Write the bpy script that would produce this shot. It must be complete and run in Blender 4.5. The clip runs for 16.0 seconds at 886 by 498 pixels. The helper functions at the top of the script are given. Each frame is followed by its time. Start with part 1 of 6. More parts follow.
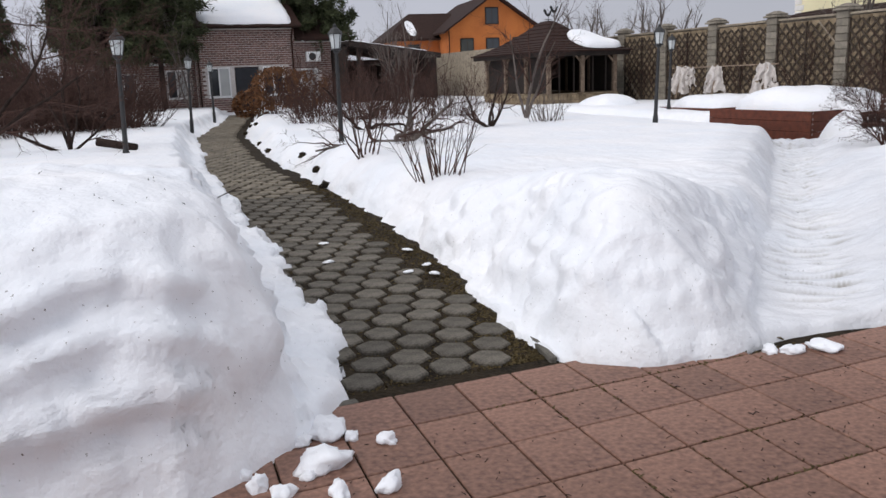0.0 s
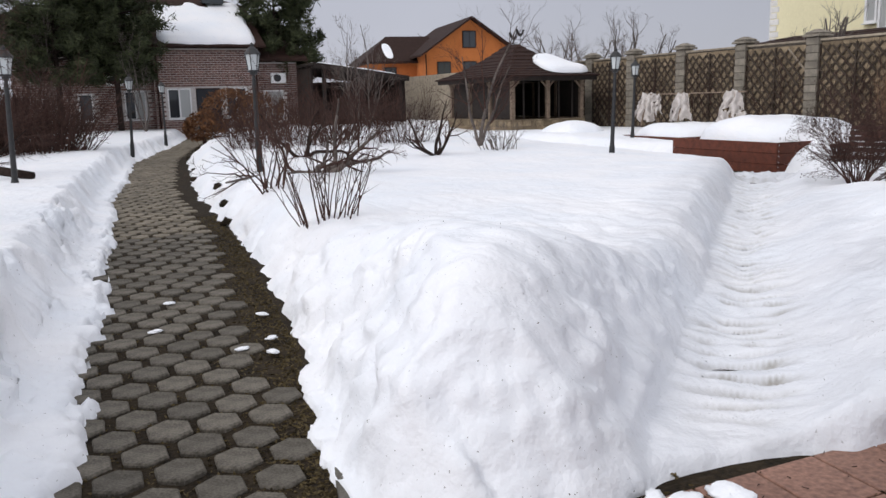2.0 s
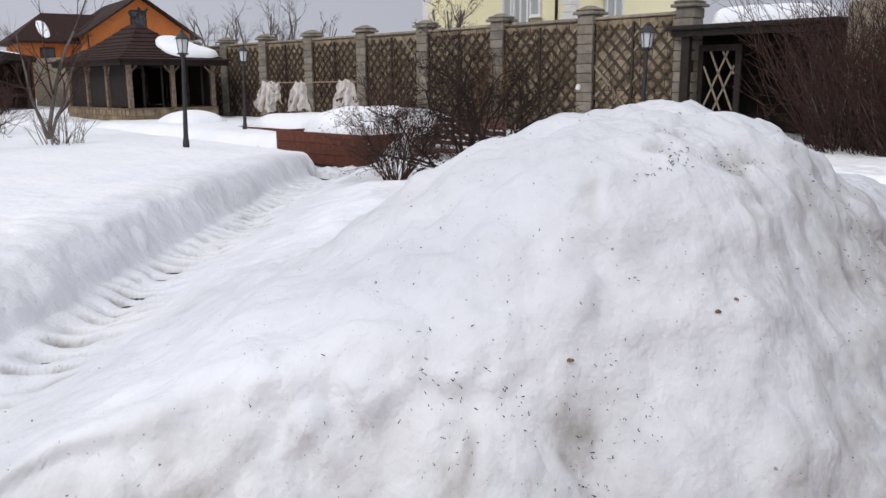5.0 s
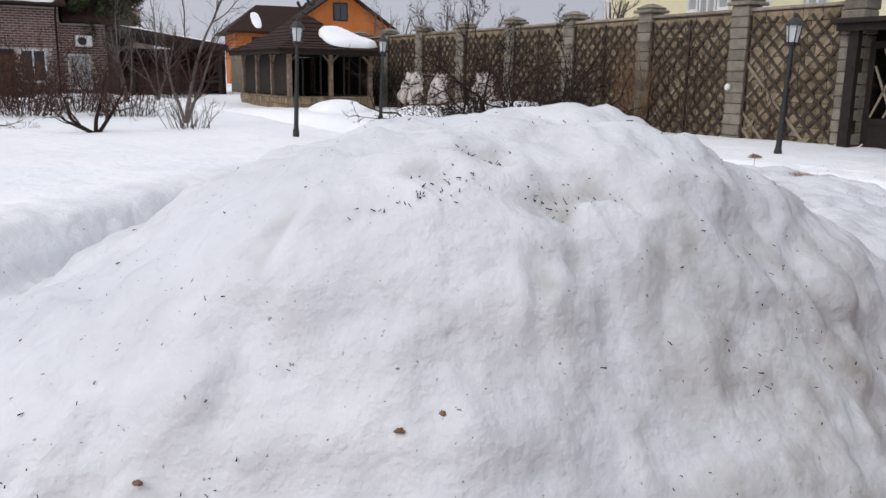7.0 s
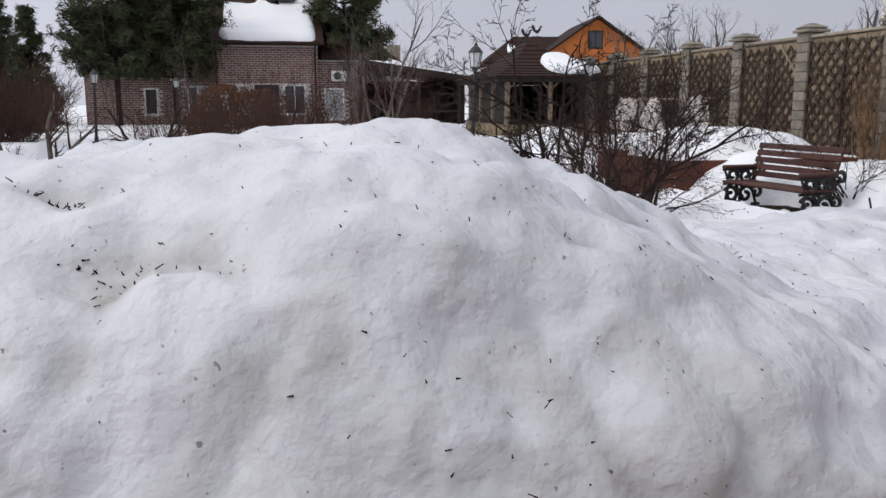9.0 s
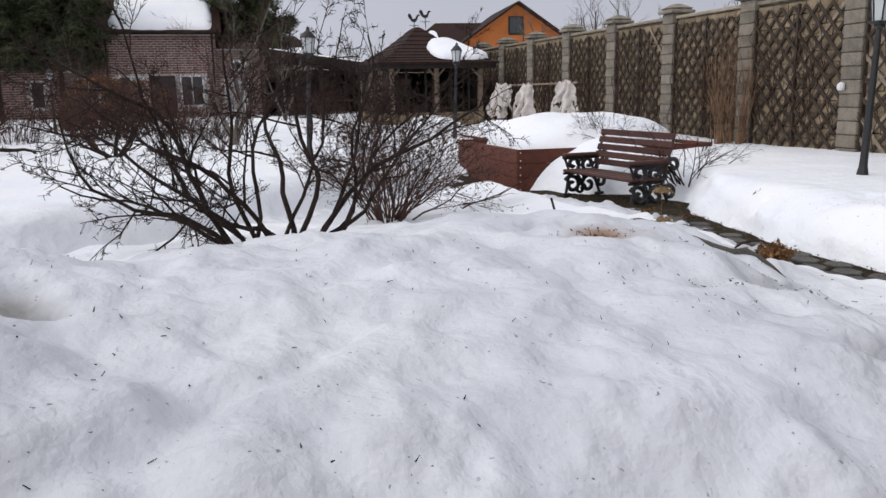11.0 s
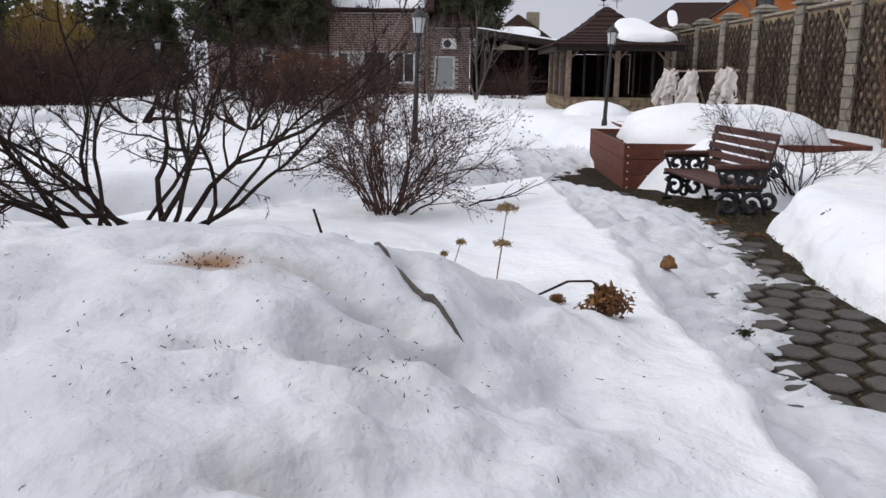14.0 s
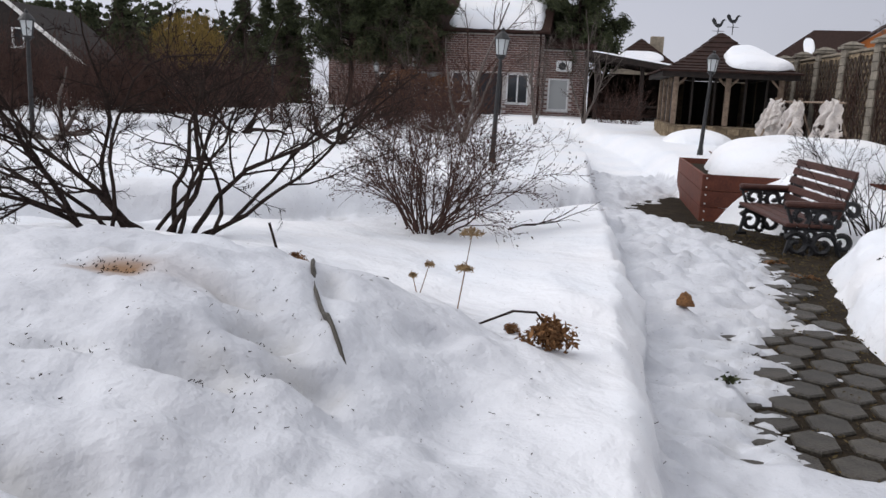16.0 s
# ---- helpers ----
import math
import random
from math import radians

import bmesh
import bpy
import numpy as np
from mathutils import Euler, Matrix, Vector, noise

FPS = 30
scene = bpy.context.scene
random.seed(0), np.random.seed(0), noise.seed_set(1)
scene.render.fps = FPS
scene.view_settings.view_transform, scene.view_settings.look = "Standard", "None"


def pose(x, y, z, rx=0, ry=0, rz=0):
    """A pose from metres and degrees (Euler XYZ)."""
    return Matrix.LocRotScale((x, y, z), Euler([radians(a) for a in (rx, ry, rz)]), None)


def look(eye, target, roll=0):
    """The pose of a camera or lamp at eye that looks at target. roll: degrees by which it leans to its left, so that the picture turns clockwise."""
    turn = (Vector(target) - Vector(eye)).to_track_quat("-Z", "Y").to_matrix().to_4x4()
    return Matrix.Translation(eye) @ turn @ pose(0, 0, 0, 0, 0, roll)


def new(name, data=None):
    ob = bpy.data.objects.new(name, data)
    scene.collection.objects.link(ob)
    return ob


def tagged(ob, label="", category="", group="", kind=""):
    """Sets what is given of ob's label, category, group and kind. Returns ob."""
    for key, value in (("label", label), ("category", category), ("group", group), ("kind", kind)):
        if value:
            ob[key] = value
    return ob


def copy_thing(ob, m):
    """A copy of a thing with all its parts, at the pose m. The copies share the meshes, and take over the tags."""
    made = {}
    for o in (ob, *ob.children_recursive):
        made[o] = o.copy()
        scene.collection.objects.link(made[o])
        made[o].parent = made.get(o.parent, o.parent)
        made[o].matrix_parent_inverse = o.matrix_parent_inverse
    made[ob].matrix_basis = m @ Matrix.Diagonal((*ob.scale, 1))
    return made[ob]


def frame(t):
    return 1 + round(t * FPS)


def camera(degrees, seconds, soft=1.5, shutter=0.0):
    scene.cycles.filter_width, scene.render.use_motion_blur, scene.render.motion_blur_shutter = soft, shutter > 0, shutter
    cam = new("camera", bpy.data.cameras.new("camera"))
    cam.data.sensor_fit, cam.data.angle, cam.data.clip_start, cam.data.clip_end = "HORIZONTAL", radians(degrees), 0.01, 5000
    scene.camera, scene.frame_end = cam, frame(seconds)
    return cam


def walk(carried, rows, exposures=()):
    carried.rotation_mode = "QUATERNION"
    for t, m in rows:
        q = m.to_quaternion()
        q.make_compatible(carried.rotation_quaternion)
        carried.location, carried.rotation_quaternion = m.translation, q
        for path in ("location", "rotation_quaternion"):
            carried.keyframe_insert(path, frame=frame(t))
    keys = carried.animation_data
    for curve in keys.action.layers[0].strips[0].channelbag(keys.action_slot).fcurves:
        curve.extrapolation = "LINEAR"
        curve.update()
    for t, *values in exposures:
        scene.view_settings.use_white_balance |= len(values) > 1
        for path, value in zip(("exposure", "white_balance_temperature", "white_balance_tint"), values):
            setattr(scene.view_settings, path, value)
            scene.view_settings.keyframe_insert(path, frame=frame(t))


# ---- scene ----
cam = camera(56.8, 16.0)
METRES, EYE, TILT, LEAN, TURN = 13.514, 1.5, 0.0, 0.0, -23.0
ROWS = [
    (0.0, 0.0, 0.0, 0.0, -0.44, -11.86, 2.08),
    (0.5, 0.0098, 0.0213, 0.0012, 0.25, -11.48, 1.89),
    (1.0, 0.0307, 0.0435, 0.0006, 0.86, -10.89, 1.8),
    (1.5, 0.0471, 0.0708, -0.0, 0.65, -10.54, 1.46),
    (2.0, 0.0665, 0.0968, 0.0013, -1.41, -10.35, 1.45),
    (2.5, 0.0934, 0.113, 0.002, -3.7, -9.8, 1.45),
    (3.0, 0.1213, 0.1292, 0.0004, -6.63, -8.8, 0.8),
    (3.5, 0.1569, 0.1472, 0.0013, -12.08, -8.75, 0.71),
    (4.0, 0.1985, 0.1512, 0.0011, -17.1, -9.93, 0.8),
    (4.5, 0.2391, 0.1637, -0.0016, -21.62, -11.33, 0.55),
    (7.0, 0.4093, 0.2145, -0.0019, -6.94, -11.92, -0.94),
    (7.5, 0.4456, 0.2378, -0.0017, 0.01, -11.08, -1.18),
    (8.0, 0.477, 0.2504, -0.0032, 7.47, -10.57, -1.26),
    (10.5, 0.5948, 0.36, -0.0074, 12.44, -9.85, 0.53),
    (11.0, 0.6337, 0.3728, -0.0075, 7.26, -10.91, 1.04),
    (11.5, 0.6633, 0.3965, -0.0095, 3.88, -11.7, 0.89),
    (12.0, 0.6902, 0.4183, -0.0095, 4.64, -12.22, 0.54),
    (12.5, 0.7169, 0.4328, -0.0088, 9.18, -12.69, -0.37),
    (13.0, 0.7351, 0.452, -0.0079, 14.52, -12.64, -0.79),
    (13.5, 0.7544, 0.4618, -0.0046, 19.68, -12.31, -0.77),
    (14.0, 0.7799, 0.4608, -0.0041, 24.43, -12.2, -0.52),
    (14.5, 0.7944, 0.4681, -0.0053, 27.08, -12.71, -1.32),
    (15.0, 0.8053, 0.4822, -0.0048, 28.39, -12.36, -2.15),
    (15.5, 0.8121, 0.4878, -0.0037, 30.46, -11.69, -2.3),
    (16.0, 0.8268, 0.4883, -0.0021, 33.19, -11.05, -2.35),
]
walk(cam, [(t, pose(0, 0, EYE, TILT, LEAN, TURN) @ pose(METRES * x, METRES * y, METRES * z, 90 + pitch, roll, yaw)) for t, x, y, z, yaw, pitch, roll in ROWS])

# ---- world, sun ----
world = bpy.data.worlds.new("world")
scene.world = world
world.use_nodes = True
wn, wl = world.node_tree.nodes, world.node_tree.links
wn.clear()
w_out = wn.new("ShaderNodeOutputWorld")
w_bg = wn.new("ShaderNodeBackground")
w_sky = wn.new("ShaderNodeTexSky")
w_sky.sky_type = 'NISHITA'
w_sky.sun_disc = False
w_sky.sun_elevation = radians(41)
w_sky.sun_rotation = radians(257.5)
w_geo = wn.new("ShaderNodeTexCoord")
w_sep = wn.new("ShaderNodeSeparateXYZ")
w_ramp = wn.new("ShaderNodeValToRGB")
w_ramp.color_ramp.elements[0].position = 0.0
w_ramp.color_ramp.elements[0].color = (0.55, 0.56, 0.64, 1)
w_ramp.color_ramp.elements[1].position = 0.85
w_ramp.color_ramp.elements[1].color = (0.92, 0.93, 0.99, 1)
e_mid = w_ramp.color_ramp.elements.new(0.22)
e_mid.color = (0.52, 0.535, 0.625, 1)
w_noise = wn.new("ShaderNodeTexNoise")
w_noise.inputs["Scale"].default_value = 3.0
w_noise.inputs["Detail"].default_value = 5
w_cl = wn.new("ShaderNodeMapRange")
w_cl.inputs["To Min"].default_value = 0.86
w_cl.inputs["To Max"].default_value = 1.14
w_mulc = wn.new("ShaderNodeVectorMath")
w_mulc.operation = 'SCALE'
w_hue = wn.new("ShaderNodeVectorMath")
w_hue.operation = 'SCALE'
w_hue.inputs["Scale"].default_value = 0.05
w_mix = wn.new("ShaderNodeMixRGB")
w_mix.inputs[0].default_value = 0.12
wl.new(w_geo.outputs["Generated"], w_sep.inputs[0])
wl.new(w_sep.outputs["Z"], w_ramp.inputs[0])
wl.new(w_geo.outputs["Generated"], w_noise.inputs["Vector"])
wl.new(w_noise.outputs[0], w_cl.inputs["Value"])
wl.new(w_ramp.outputs[0], w_mulc.inputs[0])
w_west = wn.new("ShaderNodeMapRange")
w_west.inputs["From Min"].default_value, w_west.inputs["From Max"].default_value = -0.7, 0.8
w_west.inputs["To Min"].default_value, w_west.inputs["To Max"].default_value = 1.38, 0.86
wl.new(w_sep.outputs["X"], w_west.inputs["Value"])
w_both = wn.new("ShaderNodeMath")
w_both.operation = 'MULTIPLY'
wl.new(w_cl.outputs[0], w_both.inputs[0])
wl.new(w_west.outputs[0], w_both.inputs[1])
wl.new(w_both.outputs[0], w_mulc.inputs["Scale"])
wl.new(w_sky.outputs[0], w_hue.inputs[0])
wl.new(w_mulc.outputs[0], w_mix.inputs[1])
wl.new(w_hue.outputs[0], w_mix.inputs[2])
wl.new(w_mix.outputs[0], w_bg.inputs[0])
w_bg.inputs[1].default_value = 1.0
wl.new(w_bg.outputs[0], w_out.inputs[0])

sun = new("sun", bpy.data.lights.new("sun", 'SUN'))
sun.data.energy = 1.04
sun.data.angle = radians(25)
sun.data.color = (1.0, 0.96, 0.92)
sun.matrix_world = look((0, 0, 24), (27, 6, 0))


# ---- materials ----
def material(name, base, dark, rough=0.8, scale=8.0, bump=0.2, fine=60.0, metal=0.0, spec=0.3, rand=0.0, island=0.0, dist=0.02):
    """Two colours mixed by noise at two scales, with a bump."""
    m = bpy.data.materials.new(name)
    m.use_nodes = True
    n, l = m.node_tree.nodes, m.node_tree.links
    b = n["Principled BSDF"]
    tc = n.new("ShaderNodeTexCoord")
    n1, n2 = n.new("ShaderNodeTexNoise"), n.new("ShaderNodeTexNoise")
    n1.inputs["Scale"].default_value, n2.inputs["Scale"].default_value = scale, fine
    n1.inputs["Detail"].default_value = 6
    n2.inputs["Detail"].default_value = 4
    for k in (n1, n2):
        l.new(tc.outputs["Object"], k.inputs["Vector"])
    add = n.new("ShaderNodeMath")
    add.operation = 'MULTIPLY_ADD'
    add.inputs[1].default_value = 0.6
    l.new(n2.outputs[0], add.inputs[0])
    half = n.new("ShaderNodeMath")
    half.operation = 'MULTIPLY'
    half.inputs[1].default_value = 0.6
    l.new(n1.outputs[0], half.inputs[0])
    l.new(half.outputs[0], add.inputs[2])
    ramp = n.new("ShaderNodeValToRGB")
    ramp.color_ramp.elements[0].position, ramp.color_ramp.elements[1].position = 0.42, 0.72
    ramp.color_ramp.elements[0].color, ramp.color_ramp.elements[1].color = (*dark, 1), (*base, 1)
    l.new(add.outputs[0], ramp.inputs[0])
    col = ramp.outputs[0]
    if rand or island:
        src = n.new("ShaderNodeObjectInfo").outputs["Random"] if rand else n.new("ShaderNodeNewGeometry").outputs["Random Per Island"]
        mr = n.new("ShaderNodeMapRange")
        mr.inputs["To Min"].default_value, mr.inputs["To Max"].default_value = 1 - (rand or island), 1 + (rand or island)
        l.new(src, mr.inputs["Value"])
        vm = n.new("ShaderNodeVectorMath")
        vm.operation = 'SCALE'
        l.new(col, vm.inputs[0])
        l.new(mr.outputs[0], vm.inputs["Scale"])
        col = vm.outputs[0]
    l.new(col, b.inputs["Base Color"])
    b.inputs["Roughness"].default_value = rough
    b.inputs["Metallic"].default_value = metal
    b.inputs["Specular IOR Level"].default_value = spec
    if bump:
        bm_ = n.new("ShaderNodeBump")
        bm_.inputs["Strength"].default_value = bump
        bm_.inputs["Distance"].default_value = dist
        l.new(add.outputs[0], bm_.inputs["Height"])
        l.new(bm_.outputs[0], b.inputs["Normal"])
    return m


def snow_material():
    """White snow, a little bluish, with thawed grain, grit where it was shovelled, and painted flank shade."""
    m = bpy.data.materials.new("snow")
    m.use_nodes = True
    n, l = m.node_tree.nodes, m.node_tree.links
    b = n["Principled BSDF"]
    tc = n.new("ShaderNodeTexCoord")

    def noise_node(scale, detail):
        k = n.new("ShaderNodeTexNoise")
        k.inputs["Scale"].default_value, k.inputs["Detail"].default_value = scale, detail
        l.new(tc.outputs["Object"], k.inputs["Vector"])
        return k

    big, mid, fine, speck = noise_node(0.9, 4), noise_node(5.5, 8), noise_node(24, 4), noise_node(52, 2)
    patch = noise_node(2.6, 9)
    patch.inputs["Roughness"].default_value = 0.66
    attr = n.new("ShaderNodeAttribute")
    attr.attribute_name = "grit_shade"
    clean = n.new("ShaderNodeValToRGB")
    clean.color_ramp.elements[0].position, clean.color_ramp.elements[1].position = 0.35, 0.65
    clean.color_ramp.elements[0].color, clean.color_ramp.elements[1].color = (0.845, 0.87, 0.91, 1), (0.905, 0.905, 0.92, 1)
    l.new(big.outputs[0], clean.inputs[0])
    # dirt in grey-brown blotches on shovelled edges, plus the painted flank shade
    blot = n.new("ShaderNodeMapRange")
    blot.inputs["From Min"].default_value, blot.inputs["From Max"].default_value = 0.42, 0.68
    blot.inputs["To Min"].default_value = 0.3
    l.new(mid.outputs[0], blot.inputs["Value"])
    dm = n.new("ShaderNodeMath")
    dm.operation = 'MULTIPLY'
    l.new(blot.outputs[0], dm.inputs[0])
    l.new(attr.outputs["Fac"], dm.inputs[1])
    mixd = n.new("ShaderNodeMixRGB")
    l.new(dm.outputs[0], mixd.inputs[0])
    mixd.inputs[2].default_value = (0.33, 0.315, 0.29, 1)
    # old, thawed and refrozen snow is greyer, and so is painted flank shade
    aged_shade = n.new("ShaderNodeAttribute")
    aged_shade.attribute_name = "aged_shade"
    agem = n.new("ShaderNodeMath")
    agem.operation = 'MULTIPLY'
    ager = n.new("ShaderNodeMapRange")
    ager.inputs["From Min"].default_value, ager.inputs["From Max"].default_value = 0.3, 0.7
    ager.inputs["To Min"].default_value = 0.48
    l.new(patch.outputs[0], ager.inputs["Value"])
    l.new(ager.outputs[0], agem.inputs[0])
    l.new(aged_shade.outputs["Fac"], agem.inputs[1])
    mixa = n.new("ShaderNodeMixRGB")
    l.new(agem.outputs[0], mixa.inputs[0])
    l.new(clean.outputs[0], mixa.inputs[1])
    mixa.inputs[2].default_value = (0.53, 0.54, 0.575, 1)
    l.new(mixa.outputs[0], mixd.inputs[1])
    # specks
    sp = n.new("ShaderNodeMapRange")
    sp.inputs["From Min"].default_value, sp.inputs["From Max"].default_value = 0.71, 0.74
    l.new(speck.outputs[0], sp.inputs["Value"])
    spm = n.new("ShaderNodeMath")
    spm.operation = 'MULTIPLY'
    l.new(sp.outputs[0], spm.inputs[0])
    l.new(blot.outputs[0], spm.inputs[1])
    mixs = n.new("ShaderNodeMixRGB")
    l.new(spm.outputs[0], mixs.inputs[0])
    l.new(mixd.outputs[0], mixs.inputs[1])
    mixs.inputs[2].default_value = (0.10, 0.08, 0.06, 1)
    stn = n.new("ShaderNodeAttribute")
    stn.attribute_name = "stain"
    mixt = n.new("ShaderNodeMixRGB")
    l.new(stn.outputs["Fac"], mixt.inputs[0])
    l.new(mixs.outputs[0], mixt.inputs[1])
    mixt.inputs[2].default_value = (0.27, 0.155, 0.08, 1)
    l.new(mixt.outputs[0], b.inputs["Base Color"])
    b.inputs["Roughness"].default_value = 0.5
    b.inputs["Specular IOR Level"].default_value = 0.25
    add = n.new("ShaderNodeMath")
    add.operation = 'MULTIPLY_ADD'
    add.inputs[1].default_value = 0.26
    l.new(fine.outputs[0], add.inputs[0])
    l.new(mid.outputs[0], add.inputs[2])
    bp = n.new("ShaderNodeBump")
    bp.inputs["Strength"].default_value, bp.inputs["Distance"].default_value = 0.62, 0.055
    l.new(add.outputs[0], bp.inputs["Height"])
    l.new(bp.outputs[0], b.inputs["Normal"])
    return m


M_SNOW = snow_material()
M_SOIL = material("soil", (0.038, 0.028, 0.017), (0.010, 0.008, 0.006), 0.95, 5, 0.9, 40, spec=0.12)
M_TILE = material("terracotta_tile", (0.285, 0.155, 0.11), (0.115, 0.058, 0.042), 0.62, 2.4, 0.2, 38, rand=0.16, spec=0.4)
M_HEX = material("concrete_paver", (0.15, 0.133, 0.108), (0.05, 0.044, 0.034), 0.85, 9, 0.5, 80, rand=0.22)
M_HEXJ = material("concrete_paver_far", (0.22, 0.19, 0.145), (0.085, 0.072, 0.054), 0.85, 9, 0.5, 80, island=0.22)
M_HEXW = material("wet_concrete_paver", (0.072, 0.063, 0.05), (0.022, 0.019, 0.015), 0.55, 9, 0.4, 80, rand=0.22, spec=0.35)
M_KERB = material("kerb_concrete", (0.15, 0.14, 0.12), (0.07, 0.062, 0.052), 0.9, 9, 0.4, 70)
M_STONE = material("fence_stone", (0.34, 0.29, 0.22), (0.17, 0.14, 0.105), 0.9, 6, 0.6, 50, rand=0.2)
M_STONEJ = material("fence_stone_joined", (0.32, 0.25, 0.165), (0.12, 0.09, 0.06), 0.95, 6, 0.6, 50, island=0.25, spec=0.1)
M_PLINTH = material("dark_plinth_stone", (0.17, 0.13, 0.095), (0.07, 0.055, 0.042), 0.95, 7, 0.6, 50, spec=0.1)
M_MORTAR = material("mortar", (0.20, 0.175, 0.14), (0.12, 0.10, 0.08), 0.95, 10, 0.4, 60)
M_POST = material("grey_block", (0.26, 0.23, 0.185), (0.125, 0.11, 0.088), 0.9, 7, 0.7, 45, rand=0.18)
M_LATT = material("weathered_lattice", (0.055, 0.040, 0.029), (0.02, 0.015, 0.011), 0.85, 10, 0.3, 70, island=0.4)
M_LATTP = material("pale_pole", (0.30, 0.25, 0.19), (0.18, 0.14, 0.10), 0.8, 10, 0.3, 70)
M_REDW = material("red_stained_board", (0.15, 0.045, 0.026), (0.065, 0.022, 0.014), 0.65, 7, 0.35, 50, rand=0.15)
M_BENCH = material("bench_slat_wood", (0.085, 0.035, 0.026), (0.04, 0.018, 0.014), 0.6, 9, 0.3, 60, rand=0.2)
M_IRON = material("black_cast_iron", (0.018, 0.018, 0.02), (0.008, 0.008, 0.009), 0.45, 20, 0.2, 90, spec=0.5)
M_LAMP = material("lamp_black_paint", (0.024, 0.024, 0.025), (0.012, 0.012, 0.012), 0.5, 20, 0.1, 90, spec=0.5)
M_ROOF = material("brown_metal_tile", (0.044, 0.023, 0.018), (0.018, 0.010, 0.008), 0.75, 5, 0.2, 40, island=0.12, spec=0.12)
M_TIMBER = material("weathered_timber", (0.27, 0.20, 0.145), (0.10, 0.07, 0.05), 0.8, 9, 0.3, 60, rand=0.15)
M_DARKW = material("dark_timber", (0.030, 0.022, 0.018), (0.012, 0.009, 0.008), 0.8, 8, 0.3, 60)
M_BRICK = material("brown_brick", (0.24, 0.14, 0.115), (0.085, 0.05, 0.043), 0.9, 6, 0.4, 60, island=0.3)
M_BMORT = material("brick_mortar", (0.58, 0.54, 0.51), (0.42, 0.385, 0.36), 0.95, 12, 0.3, 60)
M_WHITE = material("white_plastic_frame", (0.80, 0.80, 0.79), (0.68, 0.68, 0.67), 0.4, 6, 0.03, 60)
M_ORANGE = material("orange_render", (0.50, 0.165, 0.045), (0.36, 0.11, 0.03), 0.9, 0.6, 0.1, 9)
M_YELLOW = material("yellow_render", (0.90, 0.83, 0.55), (0.84, 0.77, 0.50), 0.9, 0.5, 0.05, 9)
M_QUOIN = material("white_quoin", (0.82, 0.80, 0.76), (0.70, 0.68, 0.64), 0.85, 5, 0.1, 40)
M_BARK = material("dark_bark", (0.045, 0.032, 0.027), (0.014, 0.010, 0.009), 0.95, 14, 0.5, 90, spec=0.08)
M_CANE = material("brown_cane", (0.24, 0.145, 0.085), (0.10, 0.06, 0.036), 0.9, 14, 0.2, 90, island=0.3)
M_TWIG = material("reddish_twig", (0.078, 0.040, 0.030), (0.028, 0.014, 0.011), 0.9, 14, 0.2, 90, island=0.3)
M_TWIGG = material("grey_twig", (0.15, 0.125, 0.11), (0.07, 0.056, 0.05), 0.9, 14, 0.2, 90, island=0.3)
M_NEEDLE = material("pine_needles", (0.058, 0.068, 0.028), (0.017, 0.023, 0.010), 0.8, 3, 0.0, 30, island=0.45)
M_DRY = material("dry_russet_leaf", (0.17, 0.075, 0.03), (0.07, 0.032, 0.015), 0.85, 9, 0.0, 60, island=0.45)
M_TAN = material("dry_tan_umbel", (0.25, 0.125, 0.052), (0.085, 0.042, 0.018), 0.9, 20, 0.0, 90, island=0.35)
M_UMBEL = material("bleached_umbel", (0.40, 0.28, 0.15), (0.18, 0.115, 0.055), 0.9, 20, 0.0, 90, island=0.35)
M_WILLOW = material("yellow_willow_twig", (0.30, 0.20, 0.05), (0.15, 0.10, 0.03), 0.85, 9, 0.0, 60, island=0.35)
M_FILM = material("crumpled_film", (0.62, 0.58, 0.55), (0.42, 0.37, 0.33), 0.35, 9, 0.6, 40, spec=0.5)
M_DOOR = material("black_door", (0.02, 0.022, 0.028), (0.012, 0.013, 0.016), 0.4, 4, 0.05, 40)
M_MOSS = material("moss", (0.12, 0.088, 0.038), (0.045, 0.034, 0.017), 0.95, 12, 0.8, 90)


def glass_material(name, tint, rough=0.05):
    m = bpy.data.materials.new(name)
    m.use_nodes = True
    b = m.node_tree.nodes["Principled BSDF"]
    b.inputs["Base Color"].default_value = (*tint, 1)
    b.inputs["Roughness"].default_value = rough
    b.inputs["Specular IOR Level"].default_value = 0.6
    return m


M_PANE = glass_material("window_pane", (0.035, 0.04, 0.045))
M_CURTAIN = glass_material("pane_with_curtain", (0.42, 0.43, 0.42), 0.12)
M_LANT = glass_material("frosted_lantern_glass", (0.55, 0.58, 0.58), 0.25)


# ---- mesh helpers ----
def mesh_of(bm, name, mat, smooth=False):
    me = bpy.data.meshes.new(name)
    bm.to_mesh(me)
    bm.free()
    for mm in (mat if isinstance(mat, (list, tuple)) else [mat]):
        me.materials.append(mm)
    if smooth:
        for p in me.polygons:
            p.use_smooth = True
    return me


def part(name, bm, mat, parent=None, label="", smooth=False):
    """Links a bmesh as one mesh object under a thing or a part."""
    ob = new(name, mesh_of(bm, name, mat, smooth))
    if parent:
        ob.parent = parent
    if label:
        ob["label"] = label
    return ob


def empty(name, m=None):
    ob = new(name)
    ob.empty_display_size = 0.2
    if m is not None:
        ob.matrix_basis = m
    return ob


